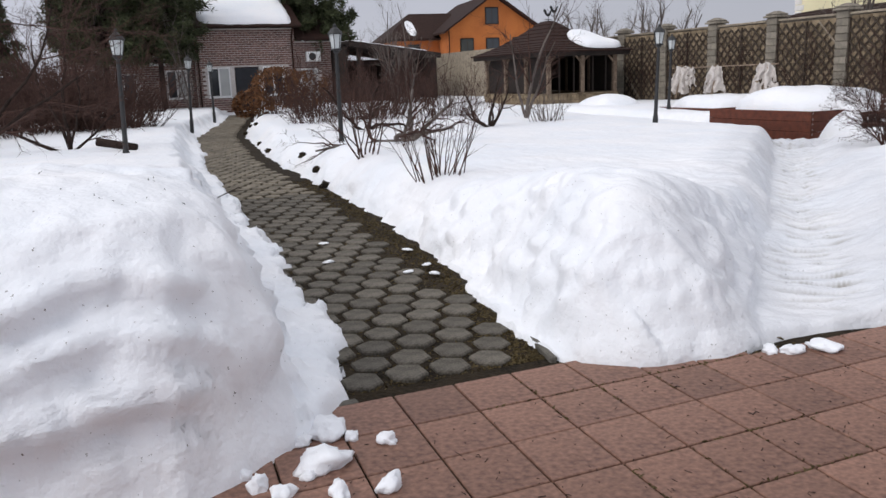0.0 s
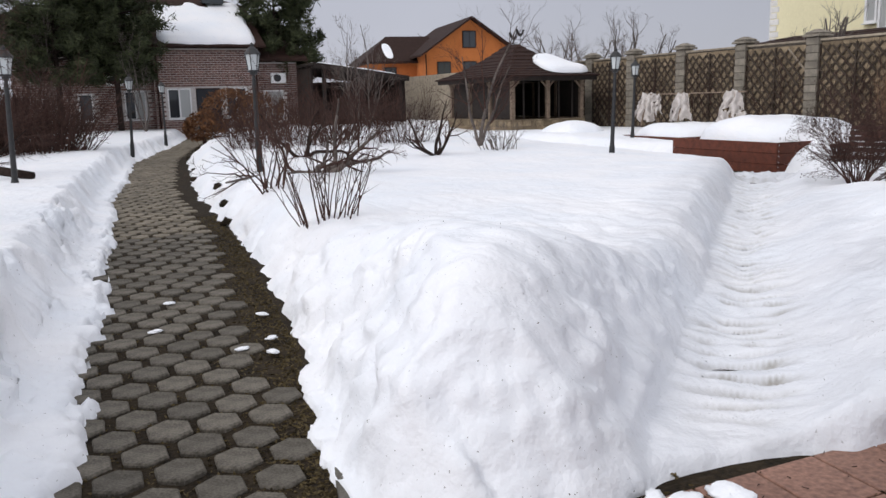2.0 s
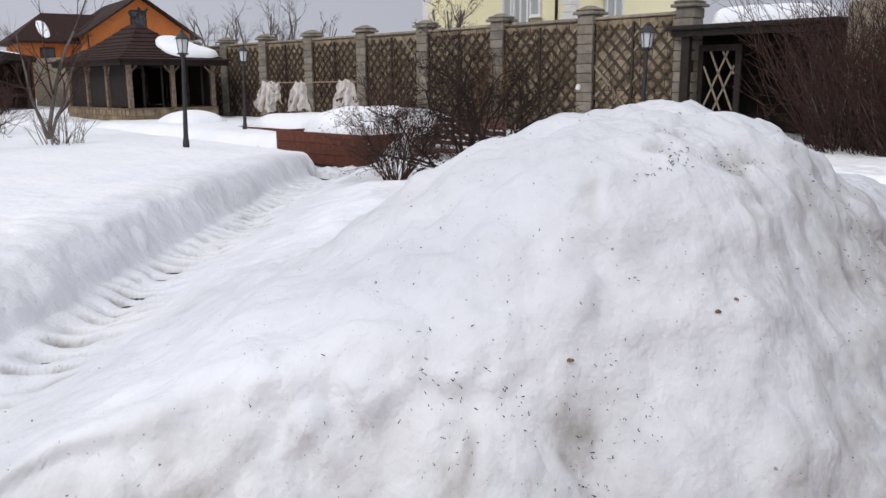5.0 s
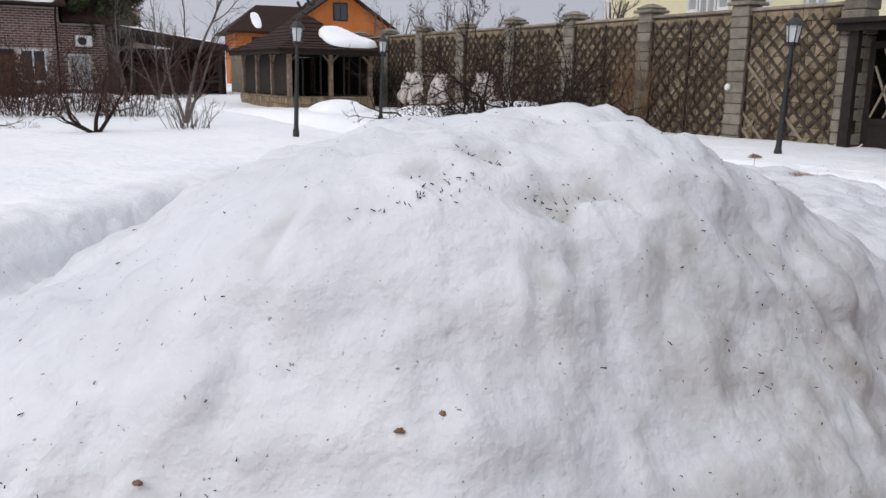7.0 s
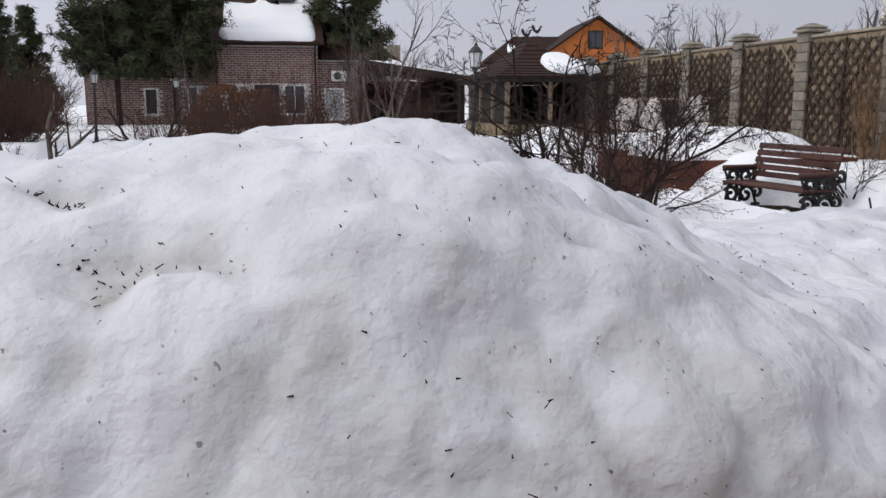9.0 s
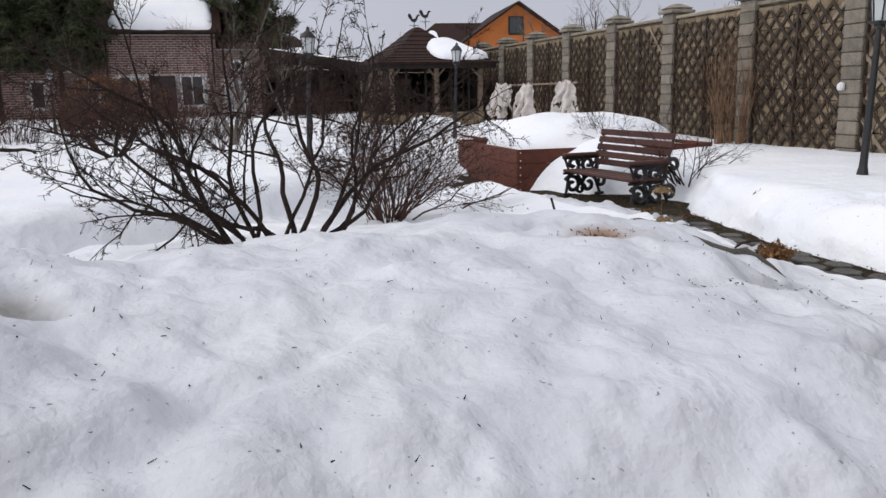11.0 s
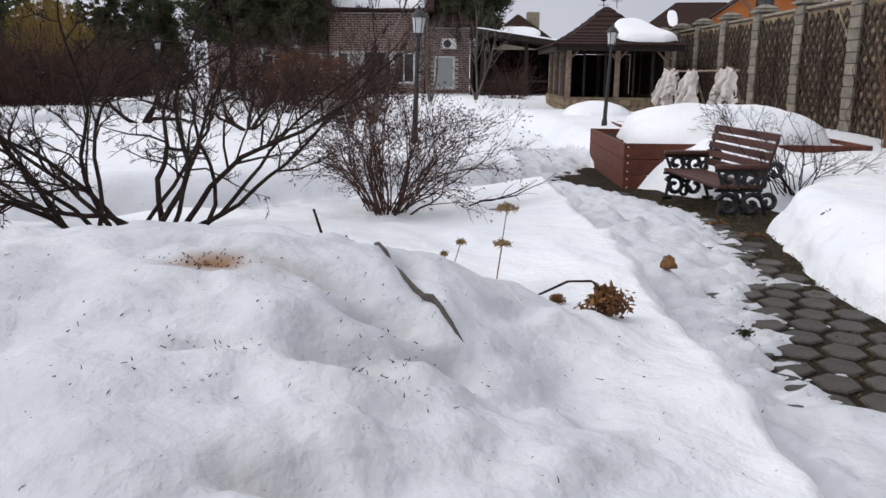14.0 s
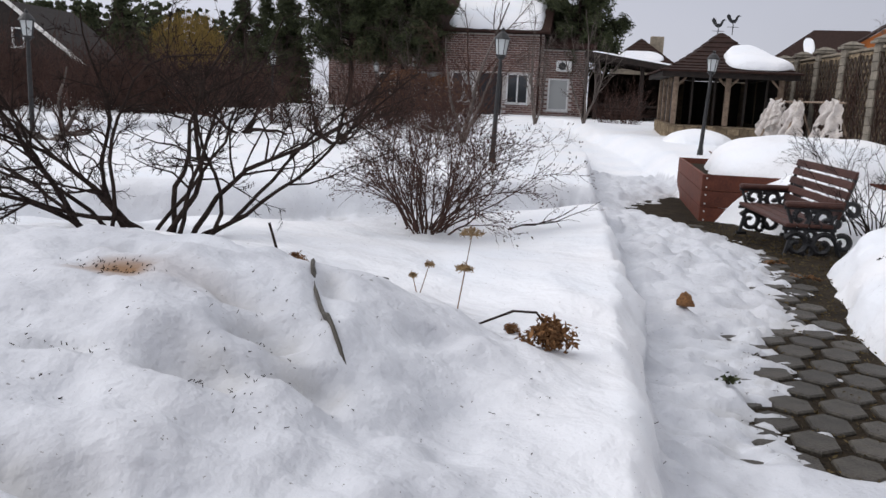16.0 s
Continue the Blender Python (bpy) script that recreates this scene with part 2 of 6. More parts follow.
def box(bm, lo, hi, bevel=0.0, m=None):
    """A box from corner to corner, with its edges taken off."""
    r = bmesh.ops.create_cube(bm, size=1)
    v = r["verts"]
    lo, hi = Vector(lo), Vector(hi)
    for k in v:
        k.co = Vector(((lo[i] + hi[i]) / 2 + k.co[i] * (hi[i] - lo[i])) for i in range(3))
    if bevel:
        ed = {e for k in v for e in k.link_edges}
        out = bmesh.ops.bevel(bm, geom=list(ed), offset=bevel, segments=1, affect='EDGES')
        v = list({q for f in out["faces"] for q in f.verts} | {q for q in v if q.is_valid})
    if m is not None:
        bmesh.ops.transform(bm, matrix=m, verts=v)
    return v


def boxes(lo, hi, bevel=0.0, m=None):
    bm = bmesh.new()
    box(bm, lo, hi, bevel, m)
    return bm


def rod(bm, a, b, r0, r1=None, seg=6):
    """A tapered round bar from a to b."""
    a, b = Vector(a), Vector(b)
    r1 = r0 if r1 is None else r1
    d = b - a
    if d.length < 1e-6:
        return []
    z = d.normalized()
    x = z.orthogonal().normalized()
    y = z.cross(x)
    ring0, ring1 = [], []
    for i in range(seg):
        c, s = math.cos(2 * math.pi * i / seg), math.sin(2 * math.pi * i / seg)
        ring0.append(bm.verts.new(a + (x * c + y * s) * r0))
        ring1.append(bm.verts.new(b + (x * c + y * s) * r1))
    for i in range(seg):
        j = (i + 1) % seg
        bm.faces.new((ring0[i], ring0[j], ring1[j], ring1[i]))
    bm.faces.new(ring0[::-1])
    bm.faces.new(ring1)
    return ring0 + ring1


def lathe(bm, profile, seg=12, at=(0, 0, 0)):
    """A turned form from (radius, height) pairs, axis z."""
    rings = []
    for r, z in profile:
        rings.append([bm.verts.new((at[0] + r * math.cos(2 * math.pi * i / seg), at[1] + r * math.sin(2 * math.pi * i / seg), at[2] + z)) for i in range(seg)])
    for p, q in zip(rings, rings[1:]):
        for i in range(seg):
            j = (i + 1) % seg
            bm.faces.new((p[i], p[j], q[j], q[i]))
    bm.faces.new(rings[0][::-1])
    bm.faces.new(rings[-1])


def from_arrays(name, verts, faces, mat, smooth=False):
    me = bpy.data.meshes.new(name)
    me.from_pydata(verts, [], faces)
    me.materials.append(mat)
    if smooth:
        me.polygons.foreach_set("use_smooth", np.ones(len(me.polygons), dtype=bool))
    me.update()
    return me


# ---- the lie of the land ----
def hash2(i, j, seed):
    h = (i * 374761393 + j * 668265263 + seed * 974711) & 0xFFFFFFFF
    h = ((h ^ (h >> 13)) * 1274126177) & 0xFFFFFFFF
    return ((h ^ (h >> 16)) & 0xFFFF) / 65535.0


def vnoise(x, y, seed=0):
    """Value noise of arrays, 0 to 1."""
    i, j = np.floor(x).astype(np.int64), np.floor(y).astype(np.int64)
    u, v = x - i, y - j
    u, v = u * u * u * (u * (u * 6 - 15) + 10), v * v * v * (v * (v * 6 - 15) + 10)
    a, b, c, d = hash2(i, j, seed), hash2(i + 1, j, seed), hash2(i, j + 1, seed), hash2(i + 1, j + 1, seed)
    return (a * (1 - u) + b * u) * (1 - v) + (c * (1 - u) + d * u) * v


def vnoise3(x, y, z, seed=0):
    """Value noise in space, 0 to 1."""
    k = np.floor(z).astype(np.int64)
    w = z - k
    w = w * w * (3 - 2 * w)
    ka = k % 64
    kb = (k + 1) % 64
    a = vnoise(x + 7.31 * ka + 0.37 * ka * ka, y - 3.77 * ka, seed)
    b = vnoise(x + 7.31 * kb + 0.37 * kb * kb, y - 3.77 * kb, seed)
    return a * (1 - w) + b * w


def fbm(x, y, octaves=4, seed=0):
    s, amp, tot = 0.0, 1.0, 0.0
    for o in range(octaves):
        s = s + amp * (vnoise(x * 2 ** o + 17.3 * o, y * 2 ** o - 9.1 * o, seed + o) - 0.5)
        tot += amp
        amp *= 0.5
    return s / tot * 2


def sstep(a, b, x):
    t = np.clip((x - a) / (b - a), 0, 1)
    return t * t * (3 - 2 * t)


def bump2(X, Y, cx, cy, sx, sy, turn=0.0, power=2.4):
    c, s = math.cos(radians(turn)), math.sin(radians(turn))
    u, v = (X - cx) * c + (Y - cy) * s, -(X - cx) * s + (Y - cy) * c
    return np.exp(-(np.abs(u / sx) ** power + np.abs(v / sy) ** power))


P1_Y = [0, 3.6, 4.1, 4.7, 5.9, 7.2, 10.2, 16.6, 25.2, 36, 44]
P1_L = [1.0, 1.08, 1.1, 1.2, 1.32, 1.44, 1.6, 2.05, 2.95, 5.4, 6.9]
P1_R = [2.2, 2.15, 2.22, 2.33, 2.55, 2.68, 3.0, 3.3, 4.3, 6.6, 8.4]
EDGE_X = [-30, -6, 0.2, 0.75, 1.1, 2.1, 2.5, 2.95, 3.2, 4.0, 4.9, 5.5, 6.1, 7.0, 8.0, 10, 12, 13.2, 16, 40]
EDGE_Y = [2.3, 2.5, 2.85, 3.2, 3.68, 3.62, 3.32, 3.2, 3.25, 3.14, 3.15, 2.7, 2.0, 1.5, 1.38, 1.75, 2.25, 2.8, 2.9, 2.9]
TRACK = ((3.9, 3.5), (13.4, 12.9))


def ground_z(X, Y):
    return -0.14 * sstep(9.0, 12.5, Y) * sstep(10.5, 13.0, X) * (1 - sstep(17, 22, Y)) * (1 - sstep(16.0, 18.0, X))


def track_side(X, Y):
    """Along and across the trodden track to the planter; across is positive on its north-west side."""
    (ax, ay), (bx, by) = TRACK
    L = math.hypot(bx - ax, by - ay)
    ux, uy = (bx - ax) / L, (by - ay) / L
    return (X - ax) * ux + (Y - ay) * uy, -(X - ax) * uy + (Y - ay) * ux


HOLLOW_DEPTH = 0.085


def hollows(X, Y):
    """Dirty thaw hollows near the crests of the old heaps."""
    jx, jy = 0.06 * fbm(X * 6, Y * 6, 2, 71), 0.06 * fbm(X * 6, Y * 6, 2, 72)
    k = np.zeros_like(X)
    for x, y, a, b in ((7.68, 2.42, 0.12, 0.07), (7.86, 2.41, 0.10, 0.06), (7.33, 2.56, 0.07, 0.04), (7.65, 2.24, 0.04, 0.035), (7.53, 2.24, 0.035, 0.04), (7.62, 2.63, 0.10, 0.05), (8.67, 2.55, 0.06, 0.05), (8.02, 2.25, 0.10, 0.05),
                       (8.96, 2.81, 0.12, 0.07), (9.15, 3.06, 0.13, 0.07), (9.39, 3.36, 0.06, 0.09), (9.36, 2.8, 0.07, 0.05), (9.39, 2.98, 0.05, 0.04), (5.78, 3.01, 0.03, 0.03), (6.91, 2.6, 0.07, 0.04), (6.41, 2.2, 0.09, 0.10), (6.05, 2.42, 0.08, 0.05),
                       (11.84, 3.81, 0.15, 0.10), (11.90, 4.13, 0.14, 0.10), (11.70, 4.29, 0.12, 0.06), (11.77, 3.18, 0.12, 0.07), (11.44, 3.68, 0.10, 0.05), (12.05, 3.98, 0.12, 0.09), (11.2, 4.45, 0.14, 0.07), (11.96, 4.62, 0.06, 0.10)):
        k = np.maximum(k, min(1.0, 11 * b) * bump2(X + jx, Y + jy, x, y, a, b, 0, 3.2))
    return k


def snow_z(X, Y):
    """The snow's surface, and its grit, greyness and painted shade there."""
    wob = fbm(X * 1.6, Y * 1.6, 2, 5)
    wob2 = fbm(X * 5, Y * 5, 2, 11)
    ragged = fbm(X * 13, Y * 17, 2, 12) * (Y < 12)
    G = ground_z(X, Y)
    top = 0.42 + 0.07 * fbm(X * 0.22, Y * 0.22, 3, 3)
    top = top + 0.72 * bump2(X, Y, -0.6, 4.4, 2.1, 2.2) + 0.12 * bump2(X, Y, 0.6, 8, 1.5, 4)
    top = top + 0.36 * bump2(X, Y, 3.1, 4.5, 1.1, 2.2, -20)
    top = top + 0.85 * bump2(X, Y, 7.95, 3.0, 1.42, 1.22, 0, 2.8) + 0.12 * bump2(X, Y, 6.3, 2.9, 1.2, 0.8)
    top = top + 0.40 * bump2(X, Y, 10.4, 4.0, 1.7, 1.9)
    top = top + 0.11 * bump2(X, Y, 11.9, 4.7, 0.8, 1.2) - 0.05 * bump2(X, Y, 12.75, 4.9, 0.5, 1.0) - 0.09 * bump2(X, Y, 12.38, 4.25, 0.30, 0.5)
    top = top + 0.02 * bump2(X, Y, 16.9, 13.2, 1.7, 0.8) - 0.24 * bump2(X, Y, 11.5, 9.0, 1.5, 1.6) - 0.07 * bump2(X, Y, 12.2, 5.7, 0.7, 0.5) + 0.06 * bump2(X, Y, 11.65, 4.5, 0.7, 0.8) + 0.34 * bump2(X, Y, 15.95, 13.25, 0.62, 0.5)
    furrow = np.abs((Y - 2.52) * 0.72 - (X - 9.4) * 0.69 + 0.04 * fbm(X * 4, Y * 4, 2, 93))
    top = top - 0.035 * np.exp(-(furrow / 0.035) ** 2) * bump2(X, Y, 9.8, 2.9, 0.6, 0.6)
    top = top + 0.05 * bump2(X, Y, 6.5, 2.42, 0.30, 0.10, -20, 4) + 0.06 * bump2(X, Y, 6.62, 2.05, 0.13, 0.08, 0, 3) + 0.05 * bump2(X, Y, 6.42, 2.3, 0.09, 0.06)
    # terrace edge
    edge = np.interp(X, EDGE_X, EDGE_Y) + 0.10 * wob + 0.014 * wob2
    dt = Y - edge
    steep = 0.48 + 0.35 * bump2(X, Y, 2.6, 3.6, 0.7, 1.5) + 0.6 * sstep(5.0, 7.0, X)
    mt = np.clip(dt / steep, 0, 1)
    mt = (1 - (1 - mt) ** 1.8)
    # paved path
    dl = np.interp(Y, P1_Y, P1_L) - X + 0.10 * wob + 0.07 * wob2 + 0.09 * ragged
    dr = X - np.interp(Y, P1_Y, P1_R) + 0.10 * wob + 0.06 * wob2
    d1 = np.where(X < np.interp(Y, P1_Y, P1_L) + 0.6, dl, dr)
    rise_l = np.where(Y < 8, sstep(0.28, 0.70, d1), sstep(0.22, 0.62, d1))
    rise_r = 1 - (1 - np.clip((d1 - 0.10 * (Y < 6)) / 0.72, 0, 1)) ** 2
    m1 = np.where(dl > dr, rise_l, rise_r)
    m1 = np.where(Y > 43, 1, m1)
    # trodden track
    s, q = track_side(X, Y)
    q = q + 0.06 * wob
    wide = 0.62 + 0.75 * np.exp(-np.clip(s + 0.6, 0, 50) / 1.3)
    mq = np.where(q > 0, 1 - (1 - np.clip((q - 0.30) / (wide - 0.30), 0, 1)) ** 1.8, sstep(0.30, 1.5, -q))
    mq = mq + (1 - mq) * (1 - sstep(-1.25, -0.45, s))
    mq = np.where(s > 13.6, 1, mq)
    # path by the bench
    xl = 13.25 - 0.035 * np.clip(Y - 8, 0, 8) - 0.12 * np.clip(Y - 18, 0, 30) + 0.02 * wob
    xr = np.interp(Y, [0, 5, 7, 8.0, 9.4, 10.0, 10.3, 12.2, 12.5, 12.8, 13.25, 13.35, 17, 20, 36], [14.65, 14.65, 14.66, 14.74, 14.95, 15.3, 15.8, 15.75, 15.2, 14.9, 14.78, 14.42, 14.35, 13.9, 11.7]) + 0.12 * wob
    m3l = sstep(0.0, 0.14, xl - X)
    m3r = 1 - (1 - np.clip((X - xr) / 0.62, 0, 1)) ** 2.4
    m3 = np.where(X < 13.6 - 0.035 * np.clip(Y - 8, 0, 8) - 0.12 * np.clip(Y - 18, 0, 30), m3l, m3r)
    m3 = np.where((Y > 37) | (Y < 3.3), 1, m3)
    m = np.minimum(np.minimum(mt, m1), np.minimum(mq, m3))
    # thin leftovers: apron beside the paved path, packed snow on the trodden track, slush on the bench path
    thin = np.full_like(X, -0.10)
    apron = np.where((d1 > 0) & (dl > dr), 0.012 + 0.05 * np.clip(d1 / 0.06, 0, 1) + 0.06 * np.clip(d1 / 0.5, 0, 1) + 0.02 * ragged, -0.10)
    apron = np.where((d1 > 0) & (dr >= dl) & (dr < 0.4) & (Y < 6), 0.022 + 0.02 * ragged, apron)
    thin = np.maximum(thin, apron)
    tread = fbm(X * 4.5, Y * 4.5, 2, 31)
    beat = 0.5 + 0.5 * np.sin(s * 29 + 7 * vnoise(s * 1.6, q * 0 + 2, 77) + 5 * vnoise(s * 2 + 9, q * 4, 78))
    slot = sstep(0.35, 0.95, beat) * sstep(0.05, 0.45, vnoise(s * 2.3, q * 3.5, 79))
    worn = sstep(-0.2, 0.8, s) * np.exp(-((q + 0.05 * wob + 0.05) / 0.21) ** 2)
    pack = 0.03 + 0.03 * tread + 0.10 * np.clip(np.abs(q) / 0.5, 0, 1.4) ** 1.5 - worn * (0.016 + 0.066 * slot) - 0.16 * bump2(s, q, 11.6, -0.55, 0.7, 0.2) - 0.16 * bump2(s, q, 12.9, -0.1, 0.6, 0.5)
    gate = sstep(-1.0, -0.35, s) * (1 - sstep(1.3, 1.7, np.abs(q)))
    pack = np.where((s < 13.6) & (X < 13.3), -0.10 + (pack + 0.10) * gate, -0.10)
    thin = np.maximum(thin, pack)
    wet = np.interp(Y, [3, 5, 6.0, 7.0, 7.35, 8.2, 10, 12, 14, 17, 40], [13.8, 13.6, 13.74, 13.9, 14.2, 14.3, 14.45, 14.35, 13.25, 14.6, 14])
    slush = np.where((X > 12.8) & (X < 15.2) & (Y > 3.0) & (Y < 18), 0.012 + 0.05 * tread + 0.06 * fbm(X * 5, Y * 14, 2, 35) + 0.035 * fbm(X * 9, Y * 21, 2, 36) + 0.22 * np.clip(wet - X, -0.6, 0.3) + 0.02 * wob2, -0.10)
    slush = np.where((Y >= 18) & (Y < 38) & (np.abs(X - xl) < 2.5), 0.10 + 0.03 * tread, slush)
    slush = np.where((X > 12.8) & (X < 15.2) & (Y > 3.0) & (Y < 5.4), np.maximum(slush, 0.06 + 0.05 * tread - 0.25 * np.clip(Y - 4.85, 0, 1)), slush)
    thin = np.maximum(thin, slush)
    thin = -0.10 + (thin + 0.10) * sstep(0.0, 0.16, dt)
    lump = 0.05 * fbm(X * 1.1, Y * 1.1, 4, 21) + 0.026 * fbm(X * 3.3, Y * 3.3, 3, 22) + 0.020 * fbm(X * 7.5, Y * 7.5, 3, 23) * (Y < 9)
    rough = 1 - sstep(6.0, 9.5, Y)
    lump = lump * (0.45 + 1.0 * rough)
    old = sstep(5.2, 6.6, X) * (1 - sstep(12.3, 13.0, X)) * (1 - sstep(5.0, 6.2, Y))
    wx, wy = X * 0.83 + Y * 0.56 + 0.55 * fbm(X * 0.8, Y * 0.8, 3, 67), Y * 0.83 - X * 0.56 + 0.55 * fbm(X * 0.8, Y * 0.8, 3, 68)
    pit = vnoise(wx * 1.7, wy * 2.6, 63)
    pit2 = vnoise(wx * 4.4 + 3, wy * 6.1, 64)
    cups = sstep(0.45, 0.85, vnoise(wx * 9.5, wy * 12, 69)) + 0.6 * sstep(0.5, 0.85, vnoise(X * 17, Y * 19, 70))
    lump = lump + old * (0.03 * fbm(X * 1.9, Y * 2.1, 3, 65) + 0.018 * fbm(X * 5.2, Y * 5.6, 3, 66) - (0.02 + 0.05 * bump2(X, Y, 9.2, 3.2, 0.7, 0.7) + 0.05 * bump2(X, Y, 11.7, 3.9, 0.7, 0.6)) * sstep(0.58, 0.80, pit) - 0.020 * sstep(0.62, 0.86, pit2) - 0.011 * cups)
    lump = lump - HOLLOW_DEPTH * hollows(X, Y)
    H = thin + (top + lump - thin) * m
    H = np.where((dt < 0) | (m <= 0), np.minimum(H, thin), H)
    back = np.clip((-5.6 - Y) / 1.5, 0, 1)
    H = np.where(Y < -5.6, -0.10 + (top + 0.10) * back, H)
    pile = sstep(4.3, 5.5, X) * (1 - sstep(12.5, 14, X))
    grit_shade = 0.6 * np.clip(1.0 - dt / 0.5, 0, 1) * pile * (1 - 0.7 * sstep(8.5, 10.0, X)) + 0.06 * np.clip(1.5 - dt / 2.4, 0, 1) * pile * (1 - sstep(8.0, 9.5, X)) + 0.25 * np.clip(1 - dt / 0.35, 0, 1) * sstep(1.0, 1.6, X)
    # The last bump darkens the heap's east flank: painted slope shade over dirty snow.
    grit_shade = np.where(Y < 0, 0, grit_shade) + 1.3 * hollows(X, Y) * (1 - 0.4 * sstep(10, 11, X)) + 0.55 * bump2(X, Y, 9.1, 1.95, 1.1, 0.6)
    aged_shade = sstep(5.2, 6.6, X) * (1 - sstep(12.4, 13.2, X)) * (1 - sstep(4.6, 6.2, Y))
    # Greyer to the east, with the flank's shade put into the colour.
    aged_shade = np.where(Y < 0, 0, aged_shade) * (0.8 + 0.2 * sstep(7.6, 8.8, X))
    # Near right face: real dirt, deepened by its painted shade.
    grit_shade = grit_shade + 0.6 * bump2(X, Y, 8.55, 1.8, 1.1, 0.45)
    # Trodden snow is greyer; the track walls' shade is painted in with it.
    aged_shade = np.maximum(aged_shade, 0.5 * gate * (s < 13) * (X < 13.3) * (1 - sstep(0.7, 1.2, np.abs(q))))
    melt = (thin > -0.05) * (m < 0.3) * (X > 12.5) * (Y < 18)
    aged_shade = np.maximum(aged_shade, 1.0 * melt)
    grit_shade = grit_shade + 0.5 * melt * sstep(0.06, 0.0, thin) * (fbm(X * 6, Y * 14, 2, 37) > -0.1) + 1.9 * worn * sstep(0.12, 0.7, slot) * (m < 0.3) * (X < 13)
    return G + H, np.clip(grit_shade, 0, 1), aged_shade


def stain(X, Y):
    """Where soil and dry leaves have coloured the old snow."""
    d = np.hypot((X - 11.3) / 0.17, (Y - 4.2) / 0.12) + 0.5 * fbm(X * 9, Y * 9, 3, 91)
    halo = np.hypot((X - 11.45) / 0.30, (Y - 4.26) / 0.16) + 0.5 * fbm(X * 7, Y * 7, 2, 92)
    return np.clip(1.1 - d, 0, 1) * 0.9 + 0.22 * np.clip(1.2 - halo, 0, 1)


def axis(spans, far_lo, far_hi):
    """Grid lines: even steps within the spans, ever wider ones outside."""
    pts = []
    for a, b, st in spans:
        pts += list(np.arange(a, b - 1e-6, st))
    pts.append(spans[-1][1])
    k, st = pts[-1], spans[-1][2]
    while k < far_hi:
        st *= 1.35
        k += st
        pts.append(k)
    k, st, lo = pts[0], spans[0][2], []
    while k > far_lo:
        st *= 1.35
        k -= st
        lo.append(k)
    return np.array(lo[::-1] + pts)


def soften(Z, n=2):
    """Box-blurred copy of a grid."""
    P = np.pad(Z, n, mode="edge")
    out = np.zeros_like(Z)
    for i in range(2 * n + 1):
        for j in range(2 * n + 1):
            out += P[i:i + Z.shape[0], j:j + Z.shape[1]]
    return out / (2 * n + 1) ** 2


def sheet(name, xs, ys, zs, mat, shove=0.0):
    X, Y = np.meshgrid(xs, ys)
    if shove:
        gy_, gx_ = np.gradient(soften(zs, 3), ys, xs)
        g_ = np.hypot(gx_, gy_) + 1e-6
        k = shove * sstep(0.5, 1.8, g_) * (Y < 12) * (Y > 1.3)
        # clods with creases between them, larger on the shovelled faces
        puff = 0.62 * np.abs(2 * vnoise3(X * 4.2, Y * 4.2, zs * 4.6, 51) - 1) + 0.38 * np.abs(2 * vnoise3(X * 9, Y * 9, zs * 9.5, 52) - 1) - 0.42
        amp = (0.022 + (0.12 - 0.055 * (X < 1.6)) * sstep(0.45, 1.3, g_)) * (Y < 9) * sstep(0.06, 0.22, zs) * (0.35 + 1.1 * vnoise(X * 0.9, Y * 0.9, 53)) * (1 - 0.5 * sstep(5.2, 6.6, X))
        up_ = 1 / np.sqrt(1 + g_ * g_)
        zs = zs + amp * puff * up_
        X, Y = X - amp * puff * up_ * gx_, Y - amp * puff * up_ * gy_
        by_, bx_ = np.gradient(soften(soften(zs, 9), 9), ys, xs)
        b_ = np.hypot(bx_, by_) + 1e-6
        layer = zs / 0.19 + 1.6 * vnoise(X * 1.3, Y * 1.3, 44) + 0.6 * vnoise(X * 2.6, Y * 2.6, 45)
        saw = layer - np.floor(layer)
        saw = np.where(saw < 0.74, saw / 0.74, (1 - saw) / 0.26) - 0.5
        out_ = 0.085 * saw * sstep(0.6, 1.5, g_) * sstep(0.05, 0.2, zs) * (1 - sstep(0.75, 0.95, zs)) * (Y < 6) * (0.25 + 0.75 * (X < 1.6)) * (X < 6.5) * sstep(0.25, 0.75, vnoise(X * 1.5, Y * 1.5, 46)) * 1.3
        X, Y = X - out_ * bx_ / b_, Y - out_ * by_ / b_
        ledge = 0.7 * fbm((X + Y) * 1.4, zs * 5.0, 1, 41) + 0.6 * fbm((X - Y) * 2.6, zs * 4.0, 2, 43)
        X, Y = X - k * gx_ / g_ * ledge, Y - k * gy_ / g_ * ledge
    n, m_ = X.shape
    co = np.stack([X, Y, zs], -1).reshape(-1, 3)
    idx = np.arange(n * m_).reshape(n, m_)
    quads = np.stack([idx[:-1, :-1], idx[:-1, 1:], idx[1:, 1:], idx[1:, :-1]], -1).reshape(-1, 4)
    me = bpy.data.meshes.new(name)
    me.vertices.add(len(co))
    me.vertices.foreach_set("co", co.ravel())
    me.loops.add(quads.size)
    me.loops.foreach_set("vertex_index", quads.ravel().astype(np.int32))
    me.polygons.add(len(quads))
    me.polygons.foreach_set("loop_start", np.arange(0, quads.size, 4, dtype=np.int32))
    me.polygons.foreach_set("use_smooth", np.ones(len(quads), dtype=bool))
    me.update(calc_edges=True)
    me.materials.append(mat)
    return new(name, me)


